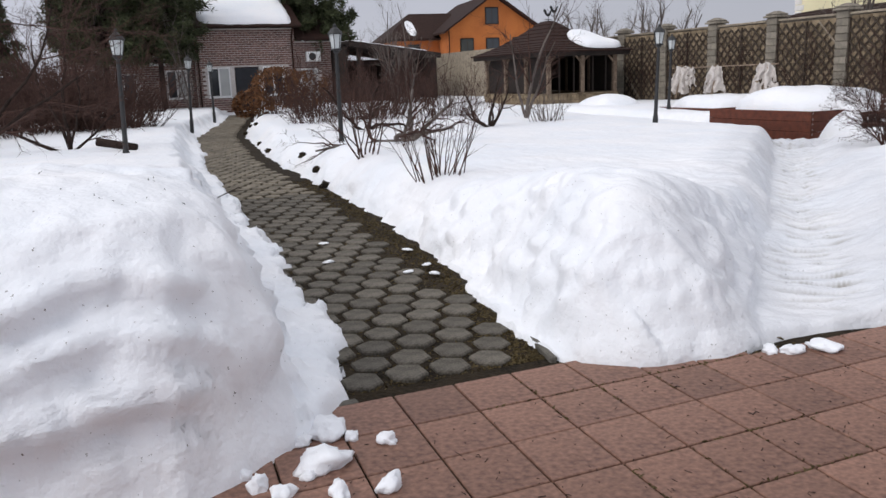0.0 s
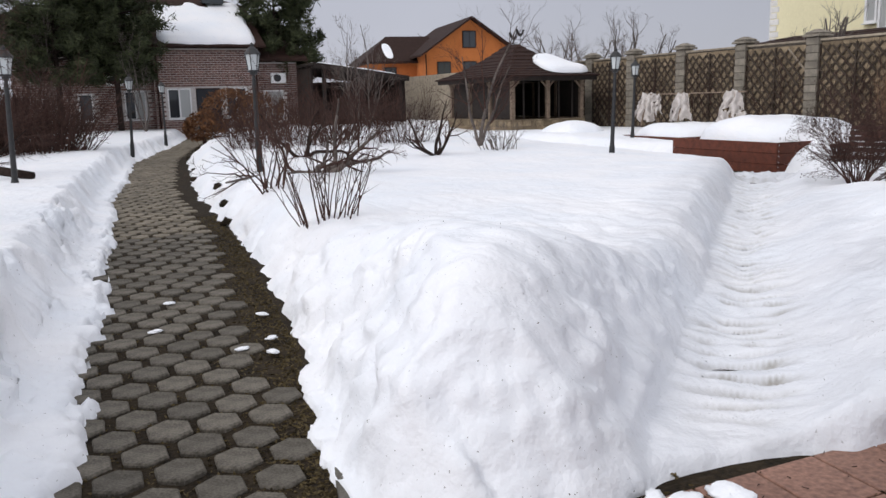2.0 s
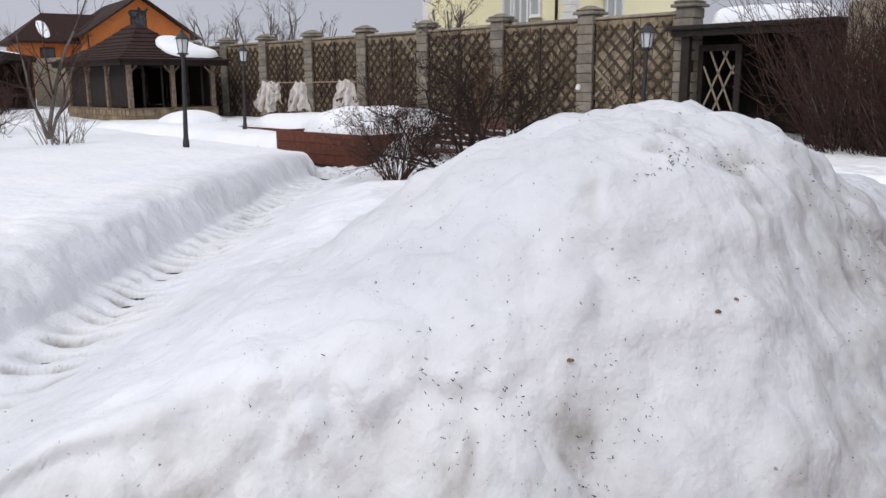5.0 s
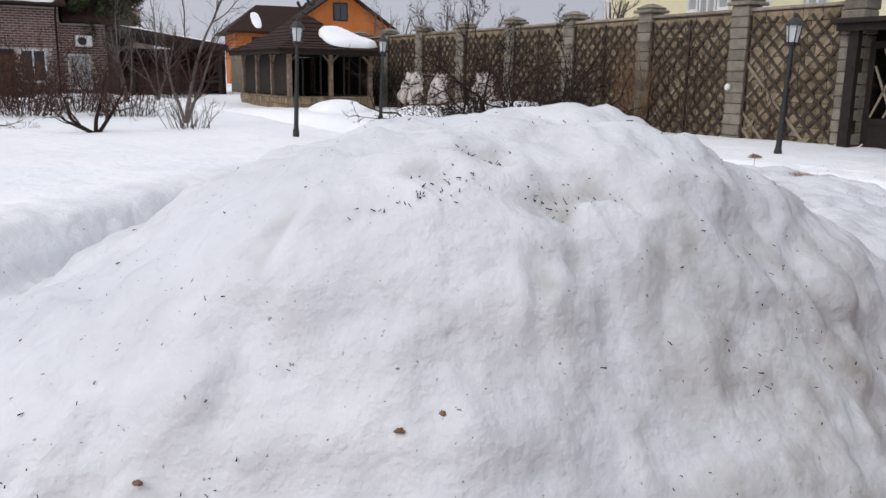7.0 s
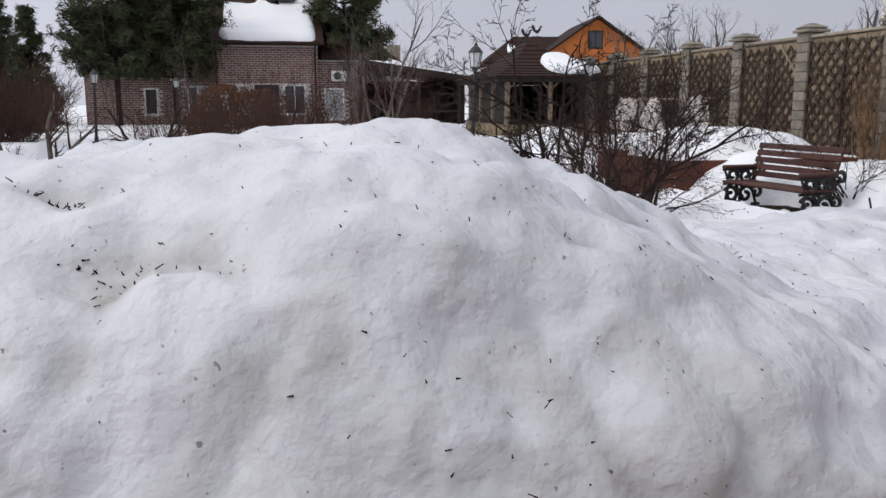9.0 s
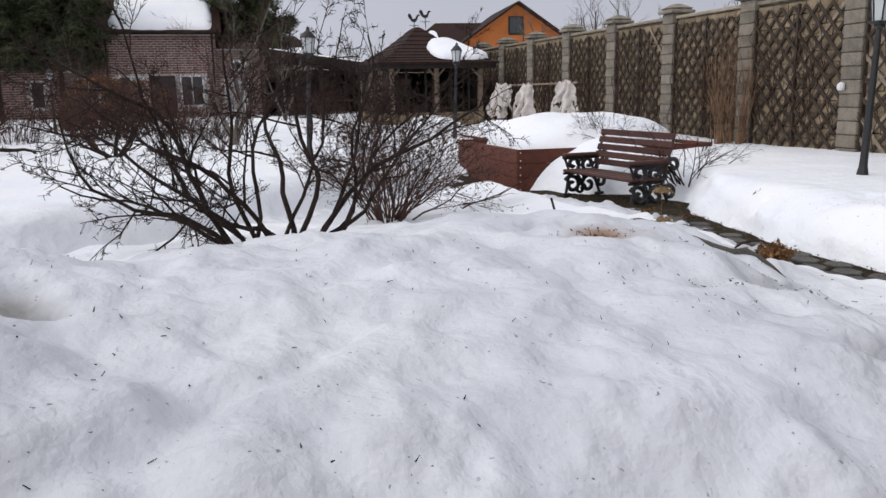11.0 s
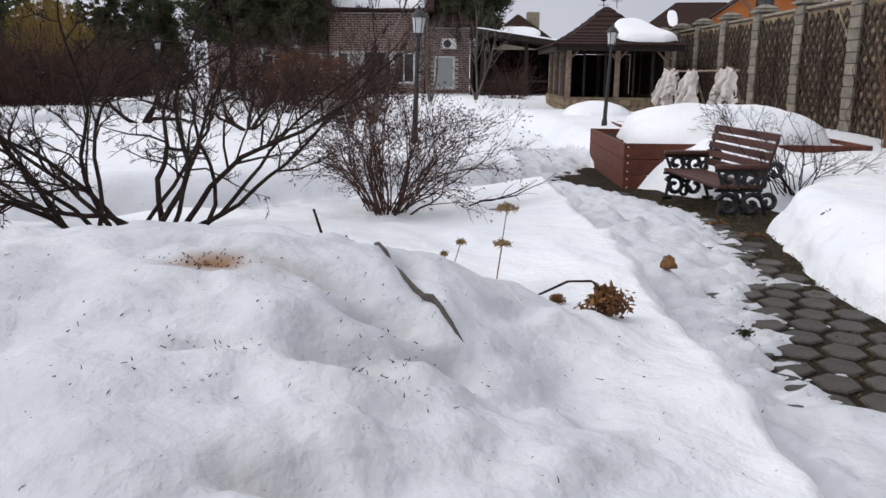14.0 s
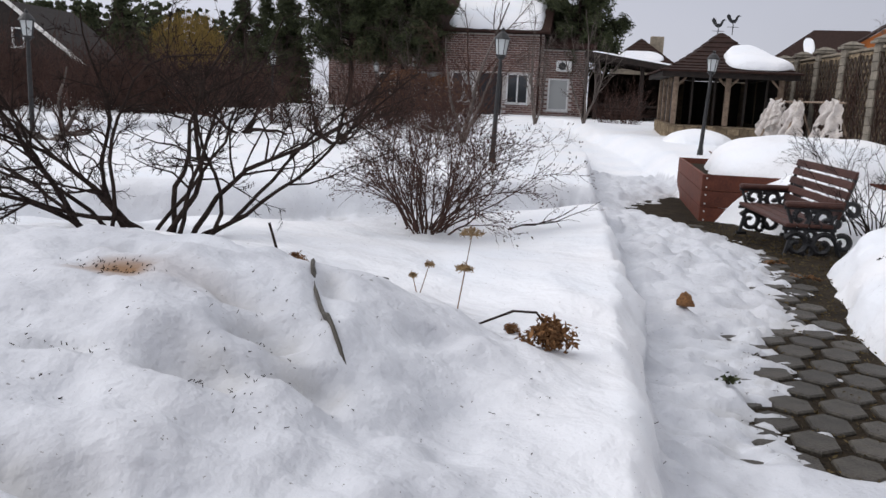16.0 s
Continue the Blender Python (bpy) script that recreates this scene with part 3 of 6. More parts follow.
SX = axis([(-2.0, 10.4, 0.022), (10.4, 15.6, 0.032), (15.6, 20, 0.12)], -700, 700)
SY = axis([(1.25, 6.0, 0.022), (6.0, 7.2, 0.032), (7.2, 10.2, 0.05), (10.2, 20, 0.10), (20, 46, 0.4)], -700, 900)
gx, gy = np.meshgrid(SX, SY)
snow_h, snow_g, snow_a = snow_z(gx, gy)
snow_h = snow_h + (soften(snow_h) - snow_h) * sstep(0.12, 0.34, snow_h) * (gy < 9) * (1 - 0.75 * sstep(0.3, 0.8, snow_a))
snow = tagged(sheet("snow_cover", SX, SY, snow_h, M_SNOW, 0.065), "deep white thawing snow shovelled into banks along paths", "snow", kind="structure")
ga = snow.data.attributes.new("grit_shade", 'FLOAT', 'POINT')
ga.data.foreach_set("value", snow_g.ravel().astype(np.float32))
gb = snow.data.attributes.new("aged_shade", 'FLOAT', 'POINT')
gb.data.foreach_set("value", snow_a.ravel().astype(np.float32))
gc = snow.data.attributes.new("stain", 'FLOAT', 'POINT')
gc.data.foreach_set("value", stain(gx, gy).ravel().astype(np.float32))

GX = axis([(-4, 20, 0.5)], -800, 800)
GY = axis([(-4, 46, 0.5)], -800, 1000)
gx2, gy2 = np.meshgrid(GX, GY)
ground = tagged(sheet("ground", GX, GY, ground_z(gx2, gy2) - 0.024, M_SOIL), "dark wet garden soil with moss", "ground", kind="structure")


def surface(x, y):
    """Height of the snow, or of the ground where it is bare."""
    z = float(snow_z(np.array([[float(x)]]), np.array([[float(y)]]))[0][0, 0])
    return max(z, float(ground_z(np.array([float(x)]), np.array([float(y)]))[0]))


def many_boxes(spec):
    """Vertices and faces of many upright boxes (lo, hi)."""
    sp = np.array(spec, dtype=float).reshape(-1, 6)
    lo, hi = sp[:, :3], sp[:, 3:]
    k = np.array([[0, 0, 0], [1, 0, 0], [1, 1, 0], [0, 1, 0], [0, 0, 1], [1, 0, 1], [1, 1, 1], [0, 1, 1]])
    v = (lo[:, None, :] + (hi - lo)[:, None, :] * k[None]).reshape(-1, 3)
    q = np.array([[0, 3, 2, 1], [4, 5, 6, 7], [0, 1, 5, 4], [1, 2, 6, 5], [2, 3, 7, 6], [3, 0, 4, 7]])
    f = (np.arange(len(sp))[:, None, None] * 8 + q[None]).reshape(-1, 4)
    return v, f


def box_mesh(name, spec, mat):
    v, f = many_boxes(spec)
    return from_arrays(name, v.tolist(), f.tolist(), mat)


def segments(name, segs, mat, sides=4):
    """One mesh of tapered bars: rows (ax, ay, az, bx, by, bz, r0, r1)."""
    s = np.array(segs, dtype=float)
    a, b, r0, r1 = s[:, :3], s[:, 3:6], s[:, 6], s[:, 7]
    d = b - a
    d /= np.maximum(np.linalg.norm(d, axis=1, keepdims=True), 1e-9)
    h = np.where(np.abs(d[:, 2:3]) > 0.9, np.array([[1.0, 0, 0]]), np.array([[0, 0, 1.0]]))
    u = np.cross(d, h)
    u /= np.linalg.norm(u, axis=1, keepdims=True)
    w = np.cross(d, u)
    ang = np.arange(sides) * 2 * np.pi / sides
    ring = u[:, None, :] * np.cos(ang)[None, :, None] + w[:, None, :] * np.sin(ang)[None, :, None]
    v = np.concatenate([a[:, None, :] + ring * r0[:, None, None], b[:, None, :] + ring * r1[:, None, None]], 1).reshape(-1, 3)
    q = np.array([[i, (i + 1) % sides, sides + (i + 1) % sides, sides + i] for i in range(sides)])
    f = (np.arange(len(s))[:, None, None] * 2 * sides + q[None]).reshape(-1, 4)
    return from_arrays(name, v.tolist(), f.tolist(), mat, True)


def leaf_tris(name, pts, size, mat, rng, flat=0.0, wide=0.22):
    """Many small pointed leaves or needles round the points."""
    p = np.repeat(np.array(pts, dtype=float), 1, axis=0)
    n = len(p)
    d1 = rng.normal(size=(n, 3))
    d1[:, 2] *= 1 - flat
    d1 /= np.linalg.norm(d1, axis=1, keepdims=True)
    d2 = np.cross(d1, rng.normal(size=(n, 3)))
    d2 /= np.linalg.norm(d2, axis=1, keepdims=True)
    k = size * rng.uniform(0.6, 1.4, size=(n, 1))
    v = np.stack([p - d1 * k * 0.5, p + d2 * k * wide, p + d1 * k * 0.6, p - d2 * k * wide], 1).reshape(-1, 3)
    f = (np.arange(n)[:, None] * 4 + np.arange(4)[None]).tolist()
    return from_arrays(name, v.tolist(), f, mat)


# ---- terrace ----
TX, TY = 0.3198, 0.363
terrace = tagged(new("terrace", box_mesh("terrace", [-9.6, -5.7, -0.3, 19.0, 3.2, -0.014], M_SOIL)), "terrace of square terracotta tiles with dark dirty joints", "terrace", kind="structure")
SH = 0.0716
tile_me = mesh_of(boxes((0.005, 0.005, -0.03), (TX - 0.005, TY - 0.005, 0.0), 0.004, Matrix(((1, SH, 0, 0), (0, 1, 0, 0), (0, 0, 1, 0), (0, 0, 0, 1)))), "tile", M_TILE)
rest = []
for i in range(-33, 55):
    for j in range(-23, 3):
        x0, y0 = 1.187 + i * TX, 3.185 - 0.363 + j * TY
        if y0 > 3.3 or (y0 + TY > 3.3 and not 0.5 < x0 < 2.9):
            continue
        near = 0.2 < x0 < 4.6 and 1.6 < y0 < 4.0
        if near:
            o = new("tile", tile_me)
            o.location = (x0 + SH * (y0 - 3.185), y0, 0.003 * (vnoise(np.array([i * 0.7]), np.array([j * 0.9]), 3)[0] - 0.5))
            o.parent = terrace
        else:
            x0 += SH * (y0 - 3.0)
            rest.append((x0 + 0.005, y0 + 0.005, -0.03, x0 + TX - 0.005, y0 + TY - 0.005, 0.0))
o = new("tile_field", box_mesh("tile_field", rest, M_TILE))
o.parent = terrace
tagged(o, kind="stuff")
kerb = part("kerb", boxes((-9, 3.55, -0.2), (1.05, 3.62, -0.004), 0.01), M_KERB, terrace)

# ---- hexagonal paving ----
PX, PY = 0.245, 0.237


def hexagon(bm, cx, cy, z, r=0.118, stretch=1.0, turn=0.0):
    low, mid, top = [], [], []
    for k in range(6):
        a = math.pi / 3 * k + math.pi / 6
        c, s = math.cos(a), math.sin(a) * stretch
        c, s = c * math.cos(turn) - s * math.sin(turn), c * math.sin(turn) + s * math.cos(turn)
        low.append(bm.verts.new((cx + c * r, cy + s * r, z - 0.05)))
        mid.append(bm.verts.new((cx + c * r, cy + s * r, z - 0.010)))
        top.append(bm.verts.new((cx + c * (r - 0.008), cy + s * (r - 0.008), z)))
    for p, q in ((low, mid), (mid, top)):
        for k in range(6):
            bm.faces.new((p[k], p[(k + 1) % 6], q[(k + 1) % 6], q[k]))
    bm.faces.new(top)


hex_bm = bmesh.new()
hexagon(hex_bm, 0, 0, 0, 0.1135, 1.1)
HEX_ME = mesh_of(hex_bm, "paver", M_HEX)
HEX_WET = HEX_ME.copy()
HEX_WET.materials[0] = M_HEXW


def paving(name, label, inside, x0, x1, y0, y1, near_y, me=HEX_ME):
    path = tagged(empty(name), label, "path", kind="structure")
    far, count = [], 0
    rng = random.Random(4)
    for j in range(int((y1 - y0) / PY)):
        for i in range(int((x1 - x0) / PX)):
            x = x0 + (i + 0.5 * (j % 2)) * PX + 0.012 * (rng.random() - 0.5)
            y = y0 + j * PY + 0.012 * (rng.random() - 0.5)
            if not inside(x, y):
                continue
            z = float(ground_z(np.array([x]), np.array([y]))[0]) + 0.012 * rng.random() - 0.01
            if y < near_y and count < 300:
                o = new("paver", me)
                o.matrix_basis = pose(x, y, z, rng.uniform(-1.5, 1.5), rng.uniform(-1.5, 1.5), rng.uniform(-3, 3))
                o.scale = (rng.uniform(0.96, 1.02), rng.uniform(0.96, 1.02), 1)
                o.parent = path
                count += 1
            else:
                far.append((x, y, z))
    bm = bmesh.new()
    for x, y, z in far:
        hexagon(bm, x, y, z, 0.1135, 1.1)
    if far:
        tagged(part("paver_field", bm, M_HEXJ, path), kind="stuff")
    return path


def in_path1(x, y):
    return np.interp(y, P1_Y, P1_L) - 0.25 < x < np.interp(y, P1_Y, P1_R) - 0.12 - 0.16 * (y > 5.2)


def in_path3(x, y):
    return 13.1 < x < (14.62 if y < 8.5 else 14.75 if y < 9.6 else 14.75 if y < 10.6 else 14.4)


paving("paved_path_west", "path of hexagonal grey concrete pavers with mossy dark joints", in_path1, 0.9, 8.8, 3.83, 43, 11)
paving("paved_path_east", "wet path of hexagonal concrete pavers between snow banks", in_path3, 13.1, 15.4, 4.2, 13.2, 14, HEX_WET)
path_kerb = tagged(part("path_kerb", boxes((-0.02, 0, -0.1), (0.02, 1.25, 0.012), 0.008, pose(2.16, 3.62, 0, 0, 0, -11)), M_KERB), "narrow grey concrete kerb beside the paved path", "kerb", kind="structure")

# ---- stone fence with lattice ----
FX = 19.15
POSTS = [9.2, 11.52, 14.06, 16.64, 19.15, 21.69, 24.22, 26.7, 29.15, 31.65, 34.15]
fence = tagged(empty("garden_fence"), "tall stone garden fence with block posts and dark wooden lattice", "fence")
rng = random.Random(11)
block_me = mesh_of(boxes((-0.2, -0.2, 0.004), (0.2, 0.2, 0.196), 0.014), "block", M_POST)
cap_bm = bmesh.new()
box(cap_bm, (-0.27, -0.27, 0), (0.27, 0.27, 0.06), 0.012)
box(cap_bm, (-0.22, -0.22, 0.06), (0.22, 0.22, 0.10), 0.01)
rings = [[cap_bm.verts.new((sx * w, sy * w, z)) for sx, sy in ((-1, -1), (1, -1), (1, 1), (-1, 1))] for w, z in ((0.24, 0.10), (0.06, 0.19))]
for k in range(4):
    cap_bm.faces.new((rings[0][k], rings[0][(k + 1) % 4], rings[1][(k + 1) % 4], rings[1][k]))
cap_bm.faces.new(rings[1])
cap_me = mesh_of(cap_bm, "cap", M_POST)
for n_, py in enumerate(POSTS):
    post = part("post", boxes((-0.17, -0.17, -0.2), (0.17, 0.17, 2.86)), M_MORTAR, fence)
    post.location = (FX, py, 0)
    for k in range(14):
        o = new("block", block_me)
        o.parent = post
        o.matrix_basis = pose(rng.uniform(-0.008, 0.008), rng.uniform(-0.008, 0.008), 0.05 + k * 0.2, 0, 0, rng.choice((0, 90, 180, 270)) + rng.uniform(-1, 1))
    o = new("cap", cap_me)
    o.parent = post
    o.location = (0, 0, 2.86)

lat_rng = random.Random(5)
for n_, (y0, y1) in enumerate(zip(POSTS, POSTS[1:])):
    panel = part("panel", boxes((FX - 0.06, y0 + 0.19, -0.2), (FX + 0.1, y1 - 0.19, 2.74)), M_MORTAR, fence)
    # stone courses on the garden side
    st, z = [], 0.1
    while z < 2.68:
        hgt = lat_rng.uniform(0.17, 0.24)
        y = y0 + 0.2 - lat_rng.uniform(0, 0.3)
        while y < y1 - 0.2:
            w = lat_rng.uniform(0.28, 0.5)
            a, b = max(y, y0 + 0.2), min(y + w, y1 - 0.2)
            if b - a > 0.05:
                st.append((FX - 0.085 - lat_rng.uniform(0, 0.02), a + 0.008, z + 0.008, FX - 0.05, b - 0.008, min(z + hgt, 2.72) - 0.008))
            y += w
        z += hgt
    o = new("stone_facing", box_mesh("stone_facing", st, M_STONEJ))
    o.parent = panel
    tagged(o, kind="stuff")
    rail = part("coping", boxes((FX - 0.14, y0 + 0.19, 2.74), (FX + 0.16, y1 - 0.19, 2.80), 0.012), M_STONE, panel)
    # lattice
    pale = n_ == 0
    ya, yb_, za, zb = y0 + 0.22, y1 - 0.22, 0.15, 2.62
    step = 0.30
    c0 = -(zb - za)
    for sgn in (1, -1):
        c = c0
        while c < (yb_ - ya):
            # y = ya + c + (z - za) or mirrored
            z_lo, z_hi = max(za, za - c), min(zb, za + (yb_ - ya) - c)
            if z_hi - z_lo > 0.15:
                p0, p1 = ya + c + (z_lo - za), ya + c + (z_hi - za)
                if sgn < 0:
                    p0, p1 = ya + yb_ - p0, ya + yb_ - p1
                xx = FX - 0.125 - (0.012 if sgn > 0 else 0.0)
                bm = bmesh.new()
                d = Vector((0, p1 - p0, z_hi - z_lo))
                ln, ang = d.length, math.atan2(d.z, d.y)
                box(bm, (-0.008, 0, -0.026), (0.008, ln, 0.026), 0, Matrix.Translation((xx, p0, z_lo)) @ Matrix.Rotation(ang, 4, 'X'))
                part("slat", bm, M_LATTP if (pale and lat_rng.random() < 0.3) or lat_rng.random() < 0.03 else M_LATT, panel)
            c += step * (1 + lat_rng.uniform(-0.06, 0.06))
    for yy in (ya - 0.01, yb_ + 0.01, (ya + yb_) / 2):
        part("slat", boxes((FX - 0.155, yy - 0.02, 0.1), (FX - 0.105, yy + 0.02, 2.66)), M_LATT, panel)
fence_far = part("far_wall", boxes((FX - 0.1, 34.3, -0.2), (FX + 0.1, 46, 2.8)), M_STONE, fence)
# conduit on the end post and a white wall light
bm = bmesh.new()
for k in range(10):
    a0, a1 = k / 10, (k + 1) / 10
    f_ = lambda t: (FX - 0.24, 9.25 - 0.5 * t, 0.45 - 0.12 * math.sin(t * 3.1) + 0.05 * t)
    rod(bm, f_(a0), f_(a1), 0.012)
part("cable", bm, M_WHITE, fence, "loose white cable at the foot of the post")
bm = bmesh.new()
lathe(bm, [(0.04, 0), (0.06, 0.03), (0.055, 0.09), (0.02, 0.12)], 10, (FX - 0.27, 11.6, 1.3))
part("wall_light", bm, M_WHITE, fence, "small white post light")

# ---- gate with a canopy ----
gate = tagged(empty("garden_gate"), "dark wooden gateway with latticed leaf under a canopy", "gate")
part("gate_post", boxes((18.85, 9.0, -0.1), (19.05, 9.18, 2.4), 0.01), M_DARKW, gate)
part("gate_post", boxes((18.85, 6.5, -0.1), (19.05, 6.7, 2.4), 0.01), M_DARKW, gate)
leaf = part("gate_leaf", boxes((19.2, 8.12, 0.05), (19.25, 8.24, 2.15), 0.005), M_DARKW, gate)
part("leaf_stile", boxes((19.2, 8.9, 0.05), (19.25, 9.0, 2.15), 0.005), M_DARKW, leaf)
part("leaf_panel", boxes((19.205, 8.24, 0.05), (19.245, 8.9, 0.8), 0.005), M_DARKW, leaf)
part("leaf_rail", boxes((19.2, 8.24, 2.03), (19.25, 8.9, 2.15), 0.005), M_DARKW, leaf)
part("leaf_rail", boxes((19.2, 8.24, 0.8), (19.25, 8.9, 0.9), 0.005), M_DARKW, leaf)
for a, b in (((8.26, 0.92), (8.75, 2.02)), ((8.5, 0.92), (8.88, 1.75)), ((8.88, 0.92), (8.4, 2.02)), ((8.65, 0.92), (8.26, 1.75)), ((8.26, 1.6), (8.5, 2.02))):
    bm = bmesh.new()
    d = Vector((0, b[0] - a[0], b[1] - a[1]))
    box(bm, (-0.01, 0, -0.018), (0.01, d.length, 0.018), 0, Matrix.Translation((19.22, a[0], a[1])) @ Matrix.Rotation(math.atan2(d.z, d.y), 4, 'X'))
    part("leaf_lattice", bm, M_LATTP, leaf)
part("canopy_beam", boxes((18.75, 6.3, 2.3), (18.95, 9.35, 2.42), 0.01), M_DARKW, gate)
part("canopy_roof", boxes((18.65, 6.2, 2.42), (21.2, 9.4, 2.5), 0.015), M_DARKW, gate)
part("back_wall", boxes((21.0, 6.3, -0.1), (21.1, 9.3, 2.42)), M_DARKW, gate)
part("side_wall", boxes((19.2, 6.3, -0.1), (21.0, 6.4, 2.42)), M_DARKW, gate)
part("side_wall", boxes((19.2, 9.2, -0.1), (21.0, 9.3, 2.42)), M_DARKW, gate)
south_wall = tagged(part("south_fence", boxes((19.0, -6, -0.2), (19.2, 6.2, 2.75), 0.01), M_STONE), "stone garden fence continuing beyond the gate", "fence", kind="structure")


def cushion(name, x0, x1, y0, y1, base, thick, label, mat=M_SNOW, n=26, seed=1, round_=0.35, power=2.6, level=0.0):
    """A heap of snow with a rounded rim on a surface base(x, y)."""
    u = np.linspace(-1, 1, n)
    U, V = np.meshgrid(u, u)
    wobble = 1 + 0.10 * fbm(U * 1.7 + seed, V * 1.7, 2, seed)
    R = (np.abs(U) ** power + np.abs(V) ** power) ** (1 / power) * wobble
    k = np.maximum(np.maximum(np.abs(U), np.abs(V)) / np.maximum((np.abs(U) ** power + np.abs(V) ** power) ** (1 / power), 1e-6), 1e-6)
    X, Y = (x0 + x1) / 2 + U * k * (x1 - x0) / 2 * (1 + 0.04 * fbm(U * 3, V * 3, 2, seed + 3)), (y0 + y1) / 2 + V * k * (y1 - y0) / 2 * (1 + 0.04 * fbm(U * 3, V * 3, 2, seed + 4))
    edge = np.maximum(np.abs(U), np.abs(V))
    prof = np.clip((1 - edge) / round_, 0, 1)
    prof = np.sqrt(np.clip(1 - (1 - prof) ** 2, 0, 1))
    B = np.vectorize(base)(X, Y)
    T = np.maximum(B, (1 - level) * B + level * B.mean()) * (prof > 0) + B * (prof <= 0) if level else B
    T = T + thick * prof * (1 + 0.16 * fbm(X * 0.9, Y * 0.9, 3, seed + 7)) + 0.004
    co = np.concatenate([np.stack([X, Y, T], -1).reshape(-1, 3), np.stack([X, Y, B - 0.01], -1).reshape(-1, 3)])
    idx = np.arange(n * n).reshape(n, n)
    q = np.stack([idx[:-1, :-1], idx[:-1, 1:], idx[1:, 1:], idx[1:, :-1]], -1).reshape(-1, 4)
    rim = list(idx[0, :]) + list(idx[1:, -1]) + list(idx[-1, -2::-1]) + list(idx[-2:0:-1, 0])
    faces = q.tolist() + (q[:, ::-1] + n * n).tolist()
    for a, b in zip(rim, rim[1:] + rim[:1]):
        faces.append([int(a), int(a) + n * n, int(b) + n * n, int(b)])
    return tagged(new(name, from_arrays(name, co.tolist(), faces, mat, True)), label, "snow")


cushion("roof_snow", 18.8, 20.9, 6.9, 8.75, lambda x, y: 2.502, 0.32, "thick white snow slab on the gate canopy", seed=5, round_=0.25, power=5)


# ---- gazebo ----
def hip_roof(parent, x0, x1, y0, y1, z0, z1, ridge, courses, lift=0.03, sag=0.12):
    """A roof under parent made of overlapping courses; its ridge runs along y, half as long as ridge."""
    cx, cy = (x0 + x1) / 2, (y0 + y1) / 2
    hx, hy = (x1 - x0) / 2, (y1 - y0) / 2

    def ring(bm, t, dz):
        z = z0 + (z1 - z0) * (t - sag * math.sin(math.pi * t)) + dz
        a, b = hx * (1 - t) + 0.05 * t, hy + (ridge - hy) * t
        return [bm.verts.new((cx + sx * a, cy + sy * b, z)) for sx, sy in ((-1, -1), (1, -1), (1, 1), (-1, 1))]
    for k in range(courses):
        t0, t1 = k / courses, (k + 1.12) / courses
        t1 = min(t1, 1)
        bm = bmesh.new()
        low, a, b = ring(bm, t0, -0.02), ring(bm, t0, lift), ring(bm, t1, 0.0)
        for p, q in ((low, a), (a, b)):
            for i in range(4):
                bm.faces.new((p[i], p[(i + 1) % 4], q[(i + 1) % 4], q[i]))
        bm.faces.new(b)
        part("roof_course", bm, M_ROOF, parent)


gaz = tagged(empty("gazebo"), "open timber gazebo with a brown hipped roof and stone plinth", "gazebo")
GX0, GX1, GY0, GY1 = 15.1, 17.85, 25.5, 30.3
hip_roof(gaz, GX0 - 0.5, GX1 + 0.45, GY0 - 0.5, GY1 + 0.5, 2.22, 3.42, 0.35, 10)
part("fascia", boxes((GX0 - 0.42, GY0 - 0.42, 2.06), (GX1 + 0.38, GY0 - 0.36, 2.2)), M_DARKW, gaz)
part("fascia", boxes((GX0 - 0.42, GY0 - 0.36, 2.06), (GX0 - 0.36, GY1 + 0.4, 2.2)), M_DARKW, gaz)
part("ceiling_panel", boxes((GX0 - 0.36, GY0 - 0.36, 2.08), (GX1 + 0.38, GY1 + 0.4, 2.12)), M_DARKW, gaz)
plinth_boxes = [((GX0 - 0.1, GY0 - 0.1, -0.1), (GX1 + 0.1, GY0 + 0.1, 0.78)), ((GX0 - 0.1, GY0 + 0.1, -0.1), (GX0 + 0.1, GY1 + 0.1, 0.78)), ((GX1 - 0.1, GY0 + 0.1, -0.1), (GX1 + 0.1, GY1 + 0.1, 0.78))]
for lo, hi in plinth_boxes:
    part("plinth", boxes(lo, hi, 0.012), M_PLINTH, gaz)
st_rng, st = random.Random(61), []
z = 0.0
while z < 0.76:
    hgt = st_rng.uniform(0.12, 0.2)
    for run, lim in ((0, GX1 - GX0 + 0.2), (1, GY1 - GY0 + 0.2)):
        u = 0.0
        while u < lim - 0.08:
            w = min(st_rng.uniform(0.16, 0.36), lim - u)
            o_ = 0.115 + st_rng.uniform(0, 0.025)
            a_, b_, top_ = u + 0.012, u + w - 0.012, min(z + hgt - 0.014, 0.76)
            if run == 0:
                st.append((GX0 - 0.1 + a_, GY0 - o_, z, GX0 - 0.1 + b_, GY0 - 0.09, top_))
            else:
                st.append((GX0 - o_, GY0 - 0.1 + a_, z, GX0 - 0.09, GY0 - 0.1 + b_, top_))
            u += w
    z += hgt
o = new("stone_facing", box_mesh("stone_facing", st, M_STONEJ))
o.parent = gaz
tagged(o, kind="stuff")
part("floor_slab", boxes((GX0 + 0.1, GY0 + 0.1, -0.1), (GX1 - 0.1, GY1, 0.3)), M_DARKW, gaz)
gp = [(GX0, GY0), ((GX0 + GX1) / 2, GY0), (GX1, GY0)] + [(GX0, GY0 + k * (GY1 - GY0) / 3) for k in (1, 2, 3)] + [(GX1, GY0 + k * (GY1 - GY0) / 3) for k in (1, 2, 3)]
